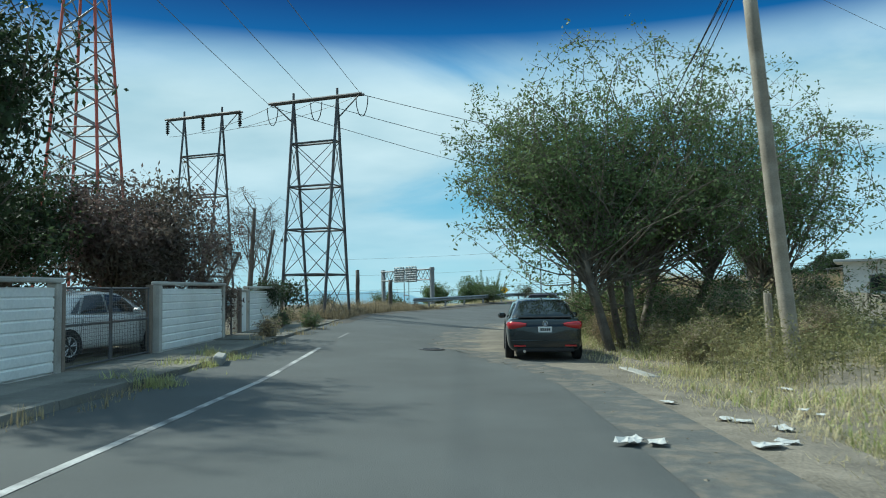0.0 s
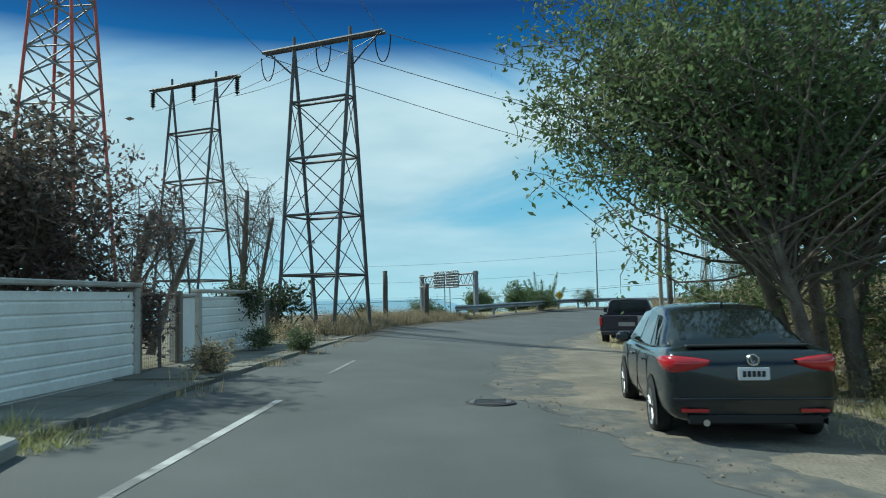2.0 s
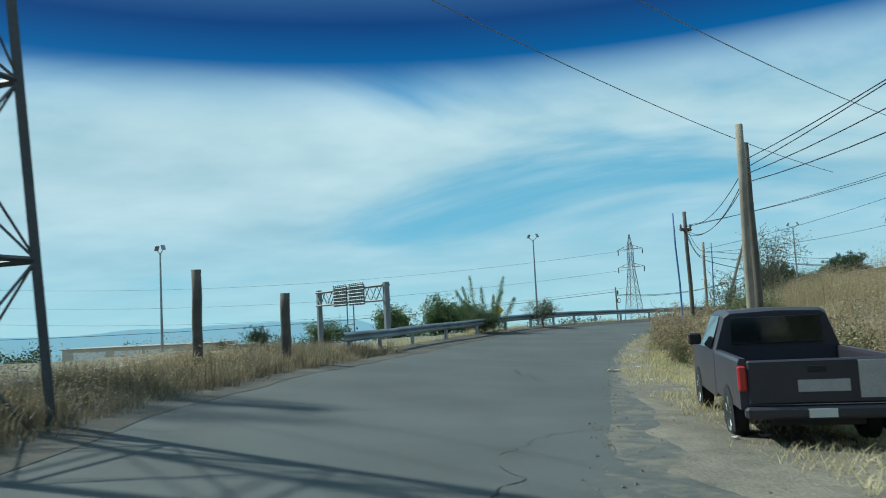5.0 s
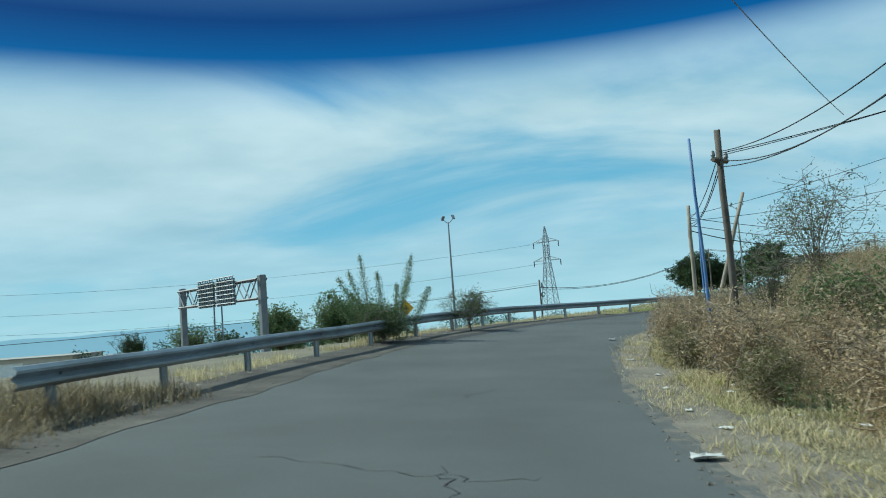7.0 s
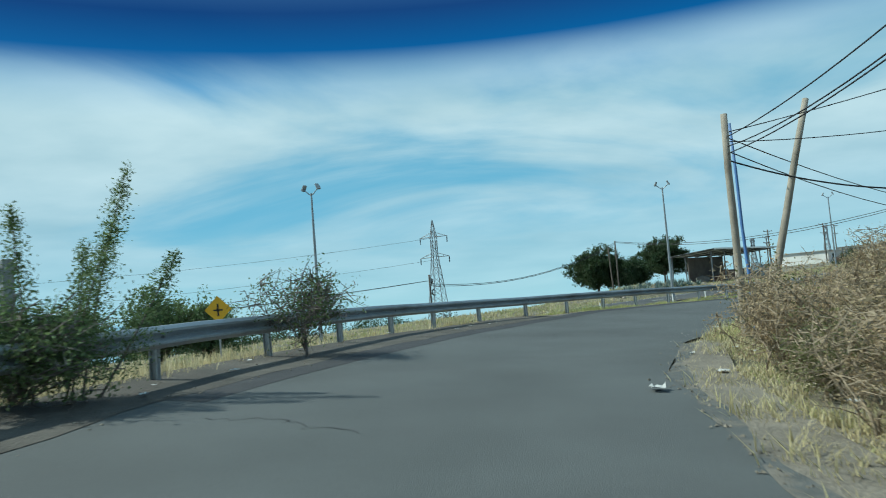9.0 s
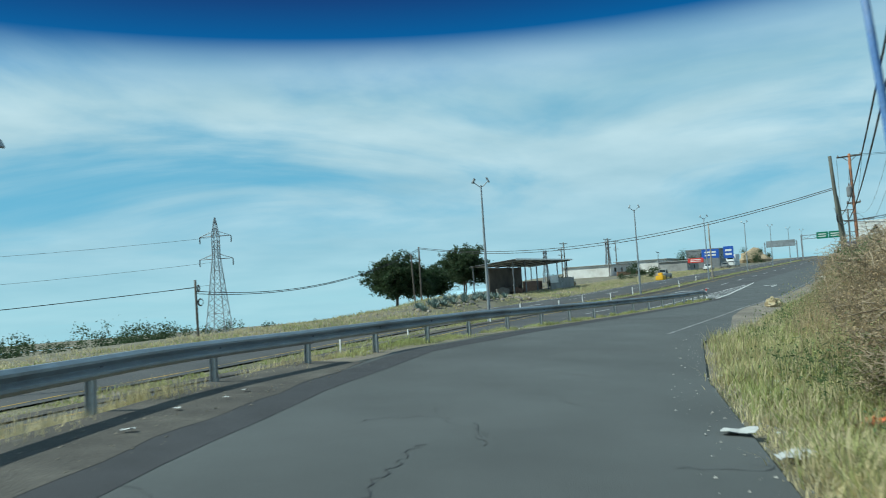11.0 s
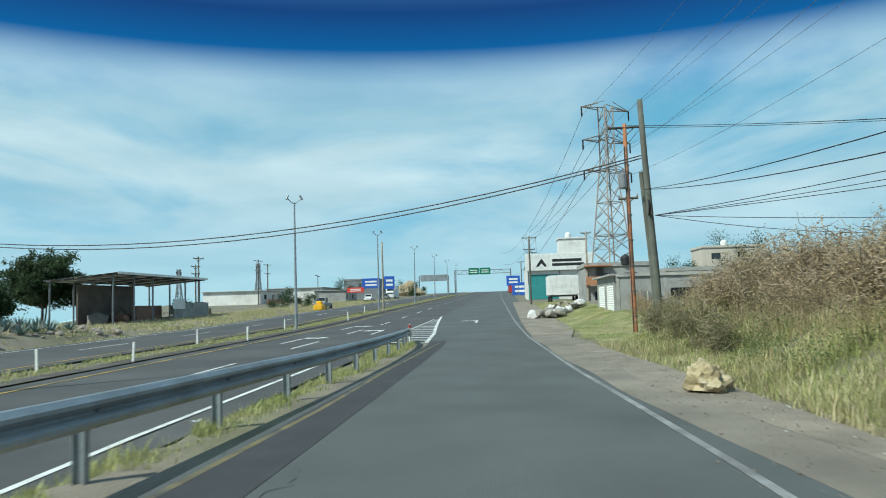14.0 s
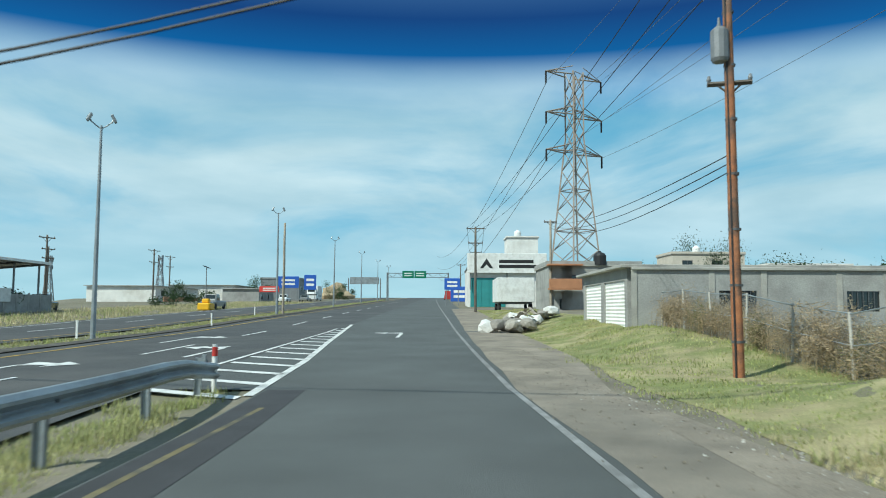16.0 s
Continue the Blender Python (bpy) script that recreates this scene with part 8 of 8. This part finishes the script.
ob.data.materials[0] = M["orange_plastic"]
ob.matrix_world = pose(18.8, 66.6, gz(18.8, 66.6) + 0.05, 0, 0, 20) @ Matrix.Diagonal((0.4, 0.4, 0.6, 1))
tagged(ob, "orange plastic scrap in the grass", "litter")

# manhole and kerb stone by the street
t = thing("manhole_cover", "round cast iron manhole cover in the asphalt", "manhole", "", (-0.45, 16.9, float(street_z(np.array([-0.45]), np.array([16.9]))[0])))
part("ring", Shape().tube([(0, 0, -0.02), (0, 0, 0.012)], 0.36, 28), M["dark_edge"], t)
part("cover", Shape().tube([(0, 0, -0.02), (0, 0, 0.022)], 0.30, 28), M["steel_dark"], t)
for k in range(6):
    part("cover_rib", Shape().box(-0.22, -0.20 + 0.08 * k - 0.015, 0.0222, 0.22, -0.20 + 0.08 * k + 0.015, 0.03), M["steel_dark"], t)
ob = new("loose_kerbstone", Shape().box(-0.11, -0.5, 0, 0.11, 0.5, 0.2, chamfer=0.03).mesh("loose_kerbstone", M["concrete"]))
ob.matrix_world = pose(-4.72, 12.4, 0.0, 0, 12, 14)
tagged(ob, "loose broken kerbstone tipped beside the footpath", "kerbstone")
ob = new("loose_kerbstone", Shape().box(-0.15, -0.9, -0.1, 0.15, 0.9, 0.16, chamfer=0.04).mesh("loose_kerbstone", M["concrete"]))
ob.matrix_world = pose(3.9, 12.0, gz(3.9, 12.0) - 0.07, 0, 3, 6)
tagged(ob, "pale concrete kerbstone half hidden in weeds", "kerbstone")

# yellow warning sign behind the plumed bush
t = thing("warning_sign", "yellow diamond warning sign behind a bush", "road sign", "", (4.9, 75.2, 0.32), -20)
part("post", Shape().tube([(0, 0.04, -2.9), (0, 0.04, 1.3)], 0.03, 8), M["galv"], t)
d = Shape()
d.raw([(0, 0, 0.6), (0.42, 0, 1.02), (0, 0, 1.44), (-0.42, 0, 1.02), (0, 0.012, 0.6), (0.42, 0.012, 1.02), (0, 0.012, 1.44), (-0.42, 0.012, 1.02)], [(0, 1, 2, 3), (7, 6, 5, 4), (0, 4, 5, 1), (1, 5, 6, 2), (2, 6, 7, 3), (3, 7, 4, 0)])
part("panel", d, M["yellow_plastic"], t, "yellow reflective panel")
part("symbol", Shape().box(-0.03, -0.006, 0.82, 0.03, -0.002, 1.2).box(-0.15, -0.006, 0.98, 0.15, -0.002, 1.03), M["trim_black"], t)

# beyond the highway: open shed
z0 = 0.3
sd = thing("open_shed", "rusty open shed with pale corrugated roof", "shed", "", (*W(137.1, 108.9), z0), hd)
RL, RD = 21.9, 7.0
rf = Shape()
n = 60
vs = []
for k in range(n + 1):
    x = -0.6 + (RL + 1.2) * k / n
    dz = 0.05 * (k % 2)
    vs += [(x, -RD - 0.9, 5.25 + dz), (x, 0.6, 4.55 + dz)]
rf.raw(vs + [(a, b, c - 0.06) for a, b, c in vs], [(2 * k, 2 * k + 2, 2 * k + 3, 2 * k + 1) for k in range(n)] + [(2 * n + 2 + 2 * k + 1, 2 * n + 2 + 2 * k + 3, 2 * n + 2 + 2 * k + 2, 2 * n + 2 + 2 * k) for k in range(n)])
part("roof", rf, M["corrugated"], sd, "pale corrugated metal roof")
for k in range(6):
    x = RL * k / 5
    for y, h in ((-RD, 5.1), (0, 4.5)):
        part("post", Shape().bar((x, y, -0.5), (x, y, h), 0.16), M["steel_grey"], sd)
    part("rafter", Shape().bar((x, -RD - 0.8, 5.08), (x, 0.5, 4.43), 0.14), M["steel_grey"], sd)
for k in range(6):
    y = -RD - 0.75 + 1.55 * k
    part("purlin", Shape().bar((-0.5, y, 5.14 - 0.084 * (y + RD + 0.75) + 0.03), (RL + 0.5, y, 5.14 - 0.084 * (y + RD + 0.75) + 0.03), 0.1), M["white_paint"], sd)
part("fascia", Shape().box(-0.6, -RD - 0.96, 5.05, RL + 0.6, -RD - 0.9, 5.32, chamfer=0.01), M["white_paint"], sd)
part("back_wall", Shape().box(4.5, -0.4, -0.5, 17.0, -0.2, 4.3), M["brown_block"], sd, "tall unplastered grey-brown block wall")
part("masonry_block", Shape().box(8.2, -5.4, -0.3, 14.4, -4.6, 1.75, chamfer=0.05), M["brick"], sd, "stacked red bricks")
part("board", Shape().box(12.6, -RD - 0.7, 1.25, 16.0, -RD - 0.64, 2.5, chamfer=0.01), M["white_paint"], sd, "weathered white board")
part("low_wall", Shape().box(13.0, -RD - 0.6, -0.5, 23.3, -RD - 0.4, 2.0), M["block"], sd, "grey block wall")
for k in range(6):
    part("wall_pier", Shape().box(12.9 + 2.05 * k, -RD - 0.63, -0.5, 13.15 + 2.05 * k, -RD - 0.602, 2.15), M["concrete"], sd)
for k, (x, y, w, h, m) in enumerate(((4, -3, 2.2, 1.4, "rubble"), (7.5, -4, 1.6, 1.0, "brick"), (10, -2.5, 2.6, 1.7, "rubble"))):
    ob = new("stored_mound", crumple("stored_mound", w * 0.6, k * 5.1, 0.8, M[m], 2))
    ob.matrix_world = sd.matrix_world @ pose(x, y, 0.25, 0, 0, 0)
    tagged(ob, "dusty heap stored under the open shed", "heap", "heaps under the shed")

# warehouses
building("warehouse", "long white warehouse with orange brick base", 234, 119, 2.0, 26, 14, 3.5, M["plaster_white"], windows=((0, 3, 1.5, 2, 1.2), (0, 9, 1.5, 2, 1.2), (0, 15, 1.5, 2, 1.2)), roof=M["corrugated"], parapet=0, overhang=0.5)
t = thing("brick_wall", "orange brick wall before the warehouse", "wall", "", (*W(232, 116.5), 1.7), hd)
part("wall", Shape().box(0, 0, -0.8, 22, 0.2, 1.7), M["orange_brick"], t)
building("warehouse", "pale grey warehouse with shallow roof", 266, 112, 2.8, 34, 16, 3.9, M["plaster_white"], windows=((0, 4, 1.2, 3, 2.0), (0, 12, 1.2, 3, 2.0), (0, 22, 1.2, 3, 2.0)), roof=M["corrugated"], parapet=0, overhang=0.6)
building("warehouse", "low grey workshop by the highway", 246, 101, 2.1, 14, 8, 3.2, M["block"], windows=((0, 2, 1, 1.6, 1.2), (0, 8, 1, 1.6, 1.2)), roof=M["corrugated"], parapet=0, overhang=0.4)
building("office_building", "blue-grey building behind parked cars", 276, 98, 3.2, 16, 10, 5.5, M["steel_grey"], windows=((0, 2, 2.6, 2.4, 1.4), (0, 6, 2.6, 2.4, 1.4), (0, 10, 2.6, 2.4, 1.4)), parapet=0.3)
building("flat_house", "white flat-roofed house behind the weeds", 50, 31, 1.2, 10, 7, 3.0, M["plaster_white"], windows=((0, 2, 1.2, 1.4, 1.0), (0, 6, 1.2, 1.4, 1.0)), parapet=0.2, rz=hd - 60)
building("flat_house", "pale house with metal roof beyond the verge", 33, -6, 0.4, 11, 8, 3.2, M["plaster_white"], windows=((0, 2, 1.2, 1.4, 1.0), (0, 7, 1.2, 1.4, 1.0)), roof=M["corrugated"], parapet=0, overhang=0.5, rz=hd - 60)


# blue signs and yellow kiosk
def panel_sign(name, label, u, v, z0, w, h, zb, mat, bars=True, posts=2):
    t = thing(name, label, "sign", "", (*W(u, v), z0), rzs)
    p = part("panel", Shape().box(-w / 2, 0, zb, w / 2, 0.12, zb + h, chamfer=0.03), mat, t)
    for k in range(posts):
        x = 0 if posts == 1 else -w / 2 + 0.3 + (w - 0.6) * k / (posts - 1)
        part("post", Shape().tube([(x, 0.2, -0.6), (x, 0.2, zb + h * 0.8)], 0.07, 8), M["steel_grey"], t)
    if bars:
        for k in range(2):
            part("lettering_bar", Shape().box(-w * 0.32, -0.01, zb + h * (0.25 + 0.33 * k), w * 0.32, -0.003, zb + h * (0.42 + 0.33 * k)), M["white_paint"], p, "white lettering drawn as a bar")
    return t


z = float(zh(236))
panel_sign("shop_sign", "large blue shop sign beyond the highway", 238, 93.0, z, 4.4, 2.4, 3.0, M["sign_blue"])
panel_sign("shop_sign", "tall blue shop sign with white emblem", 244, 89.5, z + 0.2, 2.6, 3.2, 2.6, M["sign_blue"])
panel_sign("shop_sign", "blue and red shop sign beyond the highway", 234, 96.0, z, 4.0, 1.2, 2.0, M["red_paint"])
panel_sign("roadside_sign", "blue information sign by the road", 206, 59.3, float(zh(206)), 2.6, 1.9, 2.6, M["sign_blue"])
panel_sign("roadside_sign", "blue information board by the road", 212, 58.0, float(zh(212)), 3.0, 2.6, 0.6, M["sign_blue"])
t = thing("traffic_barrier", "bright yellow plastic barrier block", "barrier", "", (*W(168.5, 87.9), gz(*W(168.5, 87.9))), hd)
part("base", Shape().box(-0.95, -0.7, 0, 0.95, 0.7, 0.85, chamfer=0.12), M["yellow_plastic"], t)
part("cap", Shape().box(-0.4, -0.4, 0.852, 0.4, 0.4, 1.35, chamfer=0.1), M["yellow_plastic"], t)
t = thing("solar_lamp", "slim solar lamp post by yellow barrier", "street lamp", "", (*W(170.5, 88.6), gz(*W(170.5, 88.6))), hd)
part("mast", Shape().tube([(0, 0, -0.4), (0, 0, 4.9)], [0.07, 0.05], 8), M["steel_grey"], t)
part("solar_panel", Shape().box(-0.5, -0.35, -0.02, 0.5, 0.35, 0.03, pose(0, 0, 5.0, 25, 0, 0), chamfer=0.01), M["trim_black"], t)

# green direction signs on a gantry
z = float(zh(308))
t = thing("sign_gantry", "grey gantry with two green direction signs", "sign gantry", "", (*W(308, 77.5), z), rzs)
for x in (0, 18.5):
    part("column", Shape().tube([(x, 0, -0.6), (x, 0, 8.2)], 0.22, 10), M["steel_grey"], t)
g = Shape()
for zz in (6.8, 8.0):
    g.bar((0, 0, zz), (18.5, 0, zz), 0.14)
for k in range(12):
    g.bar((18.5 * k / 12, 0, 6.8 if k % 2 else 8.0), (18.5 * (k + 1) / 12, 0, 8.0 if k % 2 else 6.8), 0.08)
part("truss", g, M["steel_grey"], t)
for x in (4.6, 8.3):
    p = part("sign_panel", Shape().box(x, -0.3, 6.5, x + 3.5, -0.2, 8.7, chamfer=0.02), M["sign_green"], t, "green direction sign")
    for k in range(2):
        part("lettering_bar", Shape().box(x + 0.5, -0.31, 7.1 + 0.7 * k, x + 2.9, -0.302, 7.4 + 0.7 * k), M["white_paint"], p, "white lettering drawn as a bar")
t = thing("sign_gantry", "grey overhead sign frame seen from behind", "sign gantry", "", (*W(338, 93), float(zh(338))), rzs)
for x in (0, 11):
    part("column", Shape().tube([(x, 0, -0.6), (x, 0, 7.0)], 0.2, 8), M["steel_grey"], t)
part("sign_panel", Shape().box(0.5, -0.1, 5.0, 10.5, 0.0, 7.4, chamfer=0.02), M["galv"], t)
md = thing("sand_heap", "tall heap of brown sand beyond the highway", "heap", "", (*W(330, 96), float(zh(330)) - 0.5), hd)
part("mound", crumple("mound", 6.5, 4.4, 0.85, M["sand"], 3, 0.2), None, md)

# distant hills; blue haze is put into their colour and a faint glow
M["painted_haze"] = bpy.data.materials.new("painted_haze_glow")
M["painted_haze"].use_nodes = True
nt = M["painted_haze"].node_tree
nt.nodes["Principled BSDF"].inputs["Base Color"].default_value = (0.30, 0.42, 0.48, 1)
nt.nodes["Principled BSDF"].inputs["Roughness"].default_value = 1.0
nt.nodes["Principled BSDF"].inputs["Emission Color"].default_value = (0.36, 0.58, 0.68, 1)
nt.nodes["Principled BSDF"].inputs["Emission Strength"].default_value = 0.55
def hills(R, base, amp, seed, a0, a1, name, label):
    n = 160
    v, f = [], []
    for k in range(n + 1):
        a = radians(a0 + (a1 - a0) * k / n)
        deg = math.degrees(a)
        low = float(np.interp(deg, [-6, 1, 24, 34], [0, 1, 1, 0]))
        h = (1 - low) * (base + amp * (0.5 + 0.5 * noise.noise(Vector((a * 3.0, seed, 0))))) - low * 62 + amp * 0.25 * noise.noise(Vector((a * 14, seed, 5)))
        x, y = 25 + R * math.sin(a), 65 + R * math.cos(a)
        v += [(x, y, -190), (x, y, h), (x * 1.25, y * 1.25, -190)]
    for k in range(n):
        f += [(3 * k, 3 * k + 3, 3 * k + 4, 3 * k + 1), (3 * k + 1, 3 * k + 4, 3 * k + 5, 3 * k + 2)]
    setting(name, mesh_from(name, v, f, M["painted_haze"], True), None, label, "hills")


hills(1500, -14, 26, 1.0, -75, 62, "backdrop_hills", "horizon hills with pale blue haze painted in")
hills(1300, 2, 22, 4.0, 66, 140, "backdrop_hills_right", "ridge beyond the houses with pale haze painted in")


# ---- loose surface beside the street ----
def dirt_shoulder(name, wide, mat, lift, seed, label):
    a = np.array([(2.85, -8), (2.85, 9), (2.5, 12), (1.3, 15), (0.4, 18), (0.5, 24.5), (1.7, 31), (2.85, 36), (3.9, 41), (4.75, 44.5), (6.35, 50), (8.3, 55.5), (10.6, 60), (13.45, 63.7)])
    a = a - np.outer(np.interp(range(len(a)), [6, 8], [1.0, 0.25]), (wide, 0))
    b = np.array([(3.9, -8), (4.3, 9), (4.5, 12), (4.6, 15), (4.6, 18), (4.5, 24.5), (4.7, 31), (4.9, 36), (5.2, 41), (5.9, 44.5), (7.3, 49.7), (9.0, 55.2), (11.2, 59.6), (13.9, 63.3)])
    n, across = 420, 9
    k = np.linspace(0, len(a) - 1, n)
    q = [np.stack([np.interp(k, range(len(a)), p[:, 0]), np.interp(k, range(len(a)), p[:, 1])], -1) for p in (a, b)]
    for i in range(n):
        w = noise.noise(Vector((i * 0.13, seed, 0))) * 0.5 + noise.noise(Vector((i * 0.47, 5.3, 0))) * 0.2
        q[0][i, 0] += w * float(np.interp(k[i], [0, 1.4, 2.6, 6, 7, 13], [0.1, 0.1, 1, 0.8, 0.15, 0.12]))
    t = np.linspace(0, 1, across)[None, :, None]
    g = q[0][:, None] + (q[1] - q[0])[:, None] * t
    z = np.maximum(street_z(g[..., 0], g[..., 1]), land(g[..., 0], g[..., 1])) + lift + 0.012 * np.sin(t[..., 0] * np.pi)
    verts = np.concatenate([g, z[..., None]], -1).reshape(-1, 3)
    i = np.arange(n * across).reshape(n, across)
    faces = np.stack([i[:-1, :-1], i[:-1, 1:], i[1:, 1:], i[1:, :-1]], -1).reshape(-1, 4)
    setting(name, mesh_from(name, verts, faces, mat, True), None, label, "shoulder")
    return q


def pebbles(name, xy, lift, r0, r1, mat, label):
    n = len(xy)
    z = np.maximum(street_z(xy[:, 0], xy[:, 1]), land(xy[:, 0], xy[:, 1])) + lift
    base = np.array([(1, 0, 0), (-0.3, 0.9, 0), (-0.6, -0.8, 0.05), (0.1, 0.05, 0.7), (0.3, -0.7, 0.25)])
    tri = np.array([(0, 1, 3), (1, 2, 3), (2, 4, 3), (4, 0, 3), (0, 4, 2), (0, 2, 1)])
    r = r0 + (r1 - r0) * rng.random(n) ** 3
    ang = rng.random(n) * 6.28
    c, s = np.cos(ang), np.sin(ang)
    p = base[None] * r[:, None, None] * (0.7 + 0.6 * rng.random((n, 5, 1)))
    p = np.stack([p[..., 0] * c[:, None] - p[..., 1] * s[:, None], p[..., 0] * s[:, None] + p[..., 1] * c[:, None], p[..., 2]], -1)
    p[..., :2] += xy[:, None]
    p[..., 2] += z[:, None]
    f = (tri[None] + 5 * np.arange(n)[:, None, None]).reshape(-1, 3)
    stuff(name, mesh_from(name, p.reshape(-1, 3), f, mat), label, "gravel")


M["patchy_dust"] = material("patchy_dust", (0.098, 0.101, 0.096), rough=0.92, vary=0.3, scale=6.0, fine=70, bump=0.5, second=(0.165, 0.148, 0.122), mixlow=0.47, mixhigh=0.6)
dirt_shoulder("dust_fringe", 0.75, M["patchy_dust"], 0.004, 3.7, "thin dust drifted over the street asphalt")
edge = dirt_shoulder("dirt_shoulder", 0.0, M["gravel"], 0.009, 0.3, "brown gravelly dirt spread along the street edge")
k = rng.integers(0, 420, 5200)
f = rng.random((5200, 1)) ** 1.3 * 1.25 - 0.25
pebbles("gravel_stones", edge[0][k] + (edge[1][k] - edge[0][k]) * f + rng.normal(size=(5200, 2)) * 0.1, 0.008, 0.005, 0.032, M["gravel"], "loose brown stones on the dirt shoulder")
xy, _ = edge_points(RIGHT, 12.0, 19.0, -0.9, 0.5, 1800, bias=0.6)
pebbles("roadside_stones", xy, 0.005, 0.005, 0.03, M["concrete"], "small stones and crumbs along the road edge")


# cracks and tar seams in the asphalt
def cracks():
    sh = Shape()
    lines = []
    for c in range(34):
        k = 2.2 + 15.0 * rng.random()
        i = int(k); g = k - i
        a = np.array(LEFT[i]) * (1 - g) + np.array(LEFT[i + 1]) * g
        b = np.array(RIGHT[i]) * (1 - g) + np.array(RIGHT[i + 1]) * g
        p = a + (b - a) * (0.08 + 0.8 * rng.random())
        h = rng.random() * 6.28
        pts = [p.copy()]
        for s in range(int(8 + 22 * rng.random())):
            g2 = h + rng.normal() * 0.7
            h += rng.normal() * 0.06
            p = p + 0.14 * np.array([math.cos(g2), math.sin(g2)])
            pts.append(p.copy())
        lines.append((np.array(pts), 0.006 + 0.012 * rng.random()))
    for pts, w in lines:
        d = np.gradient(pts, axis=0)
        d /= np.linalg.norm(d, axis=1)[:, None]
        nr = np.stack([-d[:, 1], d[:, 0]], -1) * (w / 2 * (0.4 + 1.2 * rng.random((len(pts), 1))))
        g = np.stack([pts + nr, pts - nr], 1).reshape(-1, 2)
        z = street_z(g[:, 0], g[:, 1]) + 0.005
        m = len(pts)
        sh.raw([(x, y, q) for (x, y), q in zip(g, z)], [(2 * j, 2 * j + 1, 2 * j + 3, 2 * j + 2) for j in range(m - 1)])
    setting("road_cracks", sh, M["dark_edge"], "dark meandering cracks in the asphalt", "cracks")


cracks()

# stony drain by the median grass, kerb shade in its colour, pale spill of dirt
U = list(range(20, 300, 3))
ribbon([W(u, 76.35 + 0.12 * math.sin(u * 0.7)) for u in U], [W(u, 75.45 + 0.1 * math.sin(u * 1.1)) for u in U], lambda x, y: np.maximum(hwy_z(x, y), land(x, y)), M["dark_dirt"], "median_drain", "dark stony drain with painted kerb shade beside the median grass", "ground", step=1.5, lift=0.012)

# dark dirt between the asphalt and the guard rail
k = np.linspace(LL(28), 14.6, 90)
wob = [0.05 * math.sin(q * 5.1) + 0.06 * math.sin(q * 13.7) + float(np.interp(q, [LL(28), LL(50), LL(58), 14.6], [0.55, 0.55, 0.2, 0.12])) for q in k]
ribbon([beside(LEFT, q, -1.5) for q in k], [beside(LEFT, q, w) for q, w in zip(k, wob)], lambda x, y: np.maximum(street_z(x, y), land(x, y)), M["dark_dirt"], "dirt_verge", "dark gravelly dirt along the left road edge", "shoulder", across=7, step=0.6, lift=0.007)
k = rng.uniform(LL(29), 14.6, 1500)
pebbles("verge_stones", np.array([beside(LEFT, q, o) for q, o in zip(k, rng.uniform(-1.4, 0.4, 1500))]), 0.008, 0.006, 0.03, M["gravel"], "loose brown stones on the dark dirt verge")

# thin dust over the asphalt outside the edge line
M["thin_dust"] = material("dusty_asphalt", (0.235, 0.203, 0.162), rough=0.92, vary=0.35, scale=0.8, fine=60, bump=0.5, second=(0.18, 0.158, 0.129), mixlow=0.4, mixhigh=0.62)
U = [57, 59, 62, 65, 68, 72, 76, 80, 84, 88, 92, 96, 99]
ribbon([W(u, float(np.interp(u, [57, 62, 68, 76, 85, 95, 99], [56.45, 57.2, 58.2, 58.85, 59.22, 59.47, 59.6])) + 0.06 * math.sin(u * 2.1)) for u in U], [W(u, np.interp(u, [57, 60, 64, 75, 94, 99], [56.4, 56.5, 56.62, 56.85, 57.5, 57.8])) for u in U], street_z, M["thin_dust"], "road_shoulder_dust", "dusty asphalt outside the edge line", "shoulder", step=1.0, lift=0.003)
xy = np.array([W(u, 57.0 + 1.9 * f + 0.028 * (u - 70)) for u, f in zip(rng.uniform(66, 112, 2600), rng.random(2600) ** 1.8)])
pebbles("shoulder_stones", xy, 0.008, 0.005, 0.028, M["gravel"], "small brown stones scattered on the dusty shoulder")

# dusty strip between the edge line and the grass, and the stump-dark strip of the rail foot
U = [66, 72, 78, 84, 90, 96, 99]
ribbon([W(u, float(np.interp(u, [66, 76], [56.75, 58.15])) + 0.12 * math.sin(u * 1.7)) for u in U], [W(u, np.interp(u, [64, 75, 94, 99], [56.65, 56.85, 57.5, 57.8])) for u in U], street_z, M["shoulder"], "road_shoulder", "dusty brown paved shoulder beside the edge line", "shoulder", step=1.0, lift=0.006)
U = list(range(99, 180, 4))
ribbon([W(u, float(np.interp(u, [99, 115, 180], [59.58, 59.75, 59.8])) + 0.05 * math.sin(u * 0.9)) for u in U], [W(u, float(np.interp(u, [99, 107], [57.75, 56.9]))) for u in U], lambda x, y: np.maximum(hwy_z(x, y), land(x, y)), M["shoulder"], "road_shoulder_far", "dusty brown shoulder along the merging lane", "shoulder", step=2.0, lift=0.007)

# the mown strip between the shoulder and the fence
U = list(range(90, 176, 3))
ribbon([W(u, 56.95 + 0.2 * math.sin(u * 1.3)) for u in U], [W(u, 51.9) for u in U], land, M["turf"], "grass_strip", "patchy green and straw turf beside the road", "lawn", across=9, step=1.2, lift=0.012)
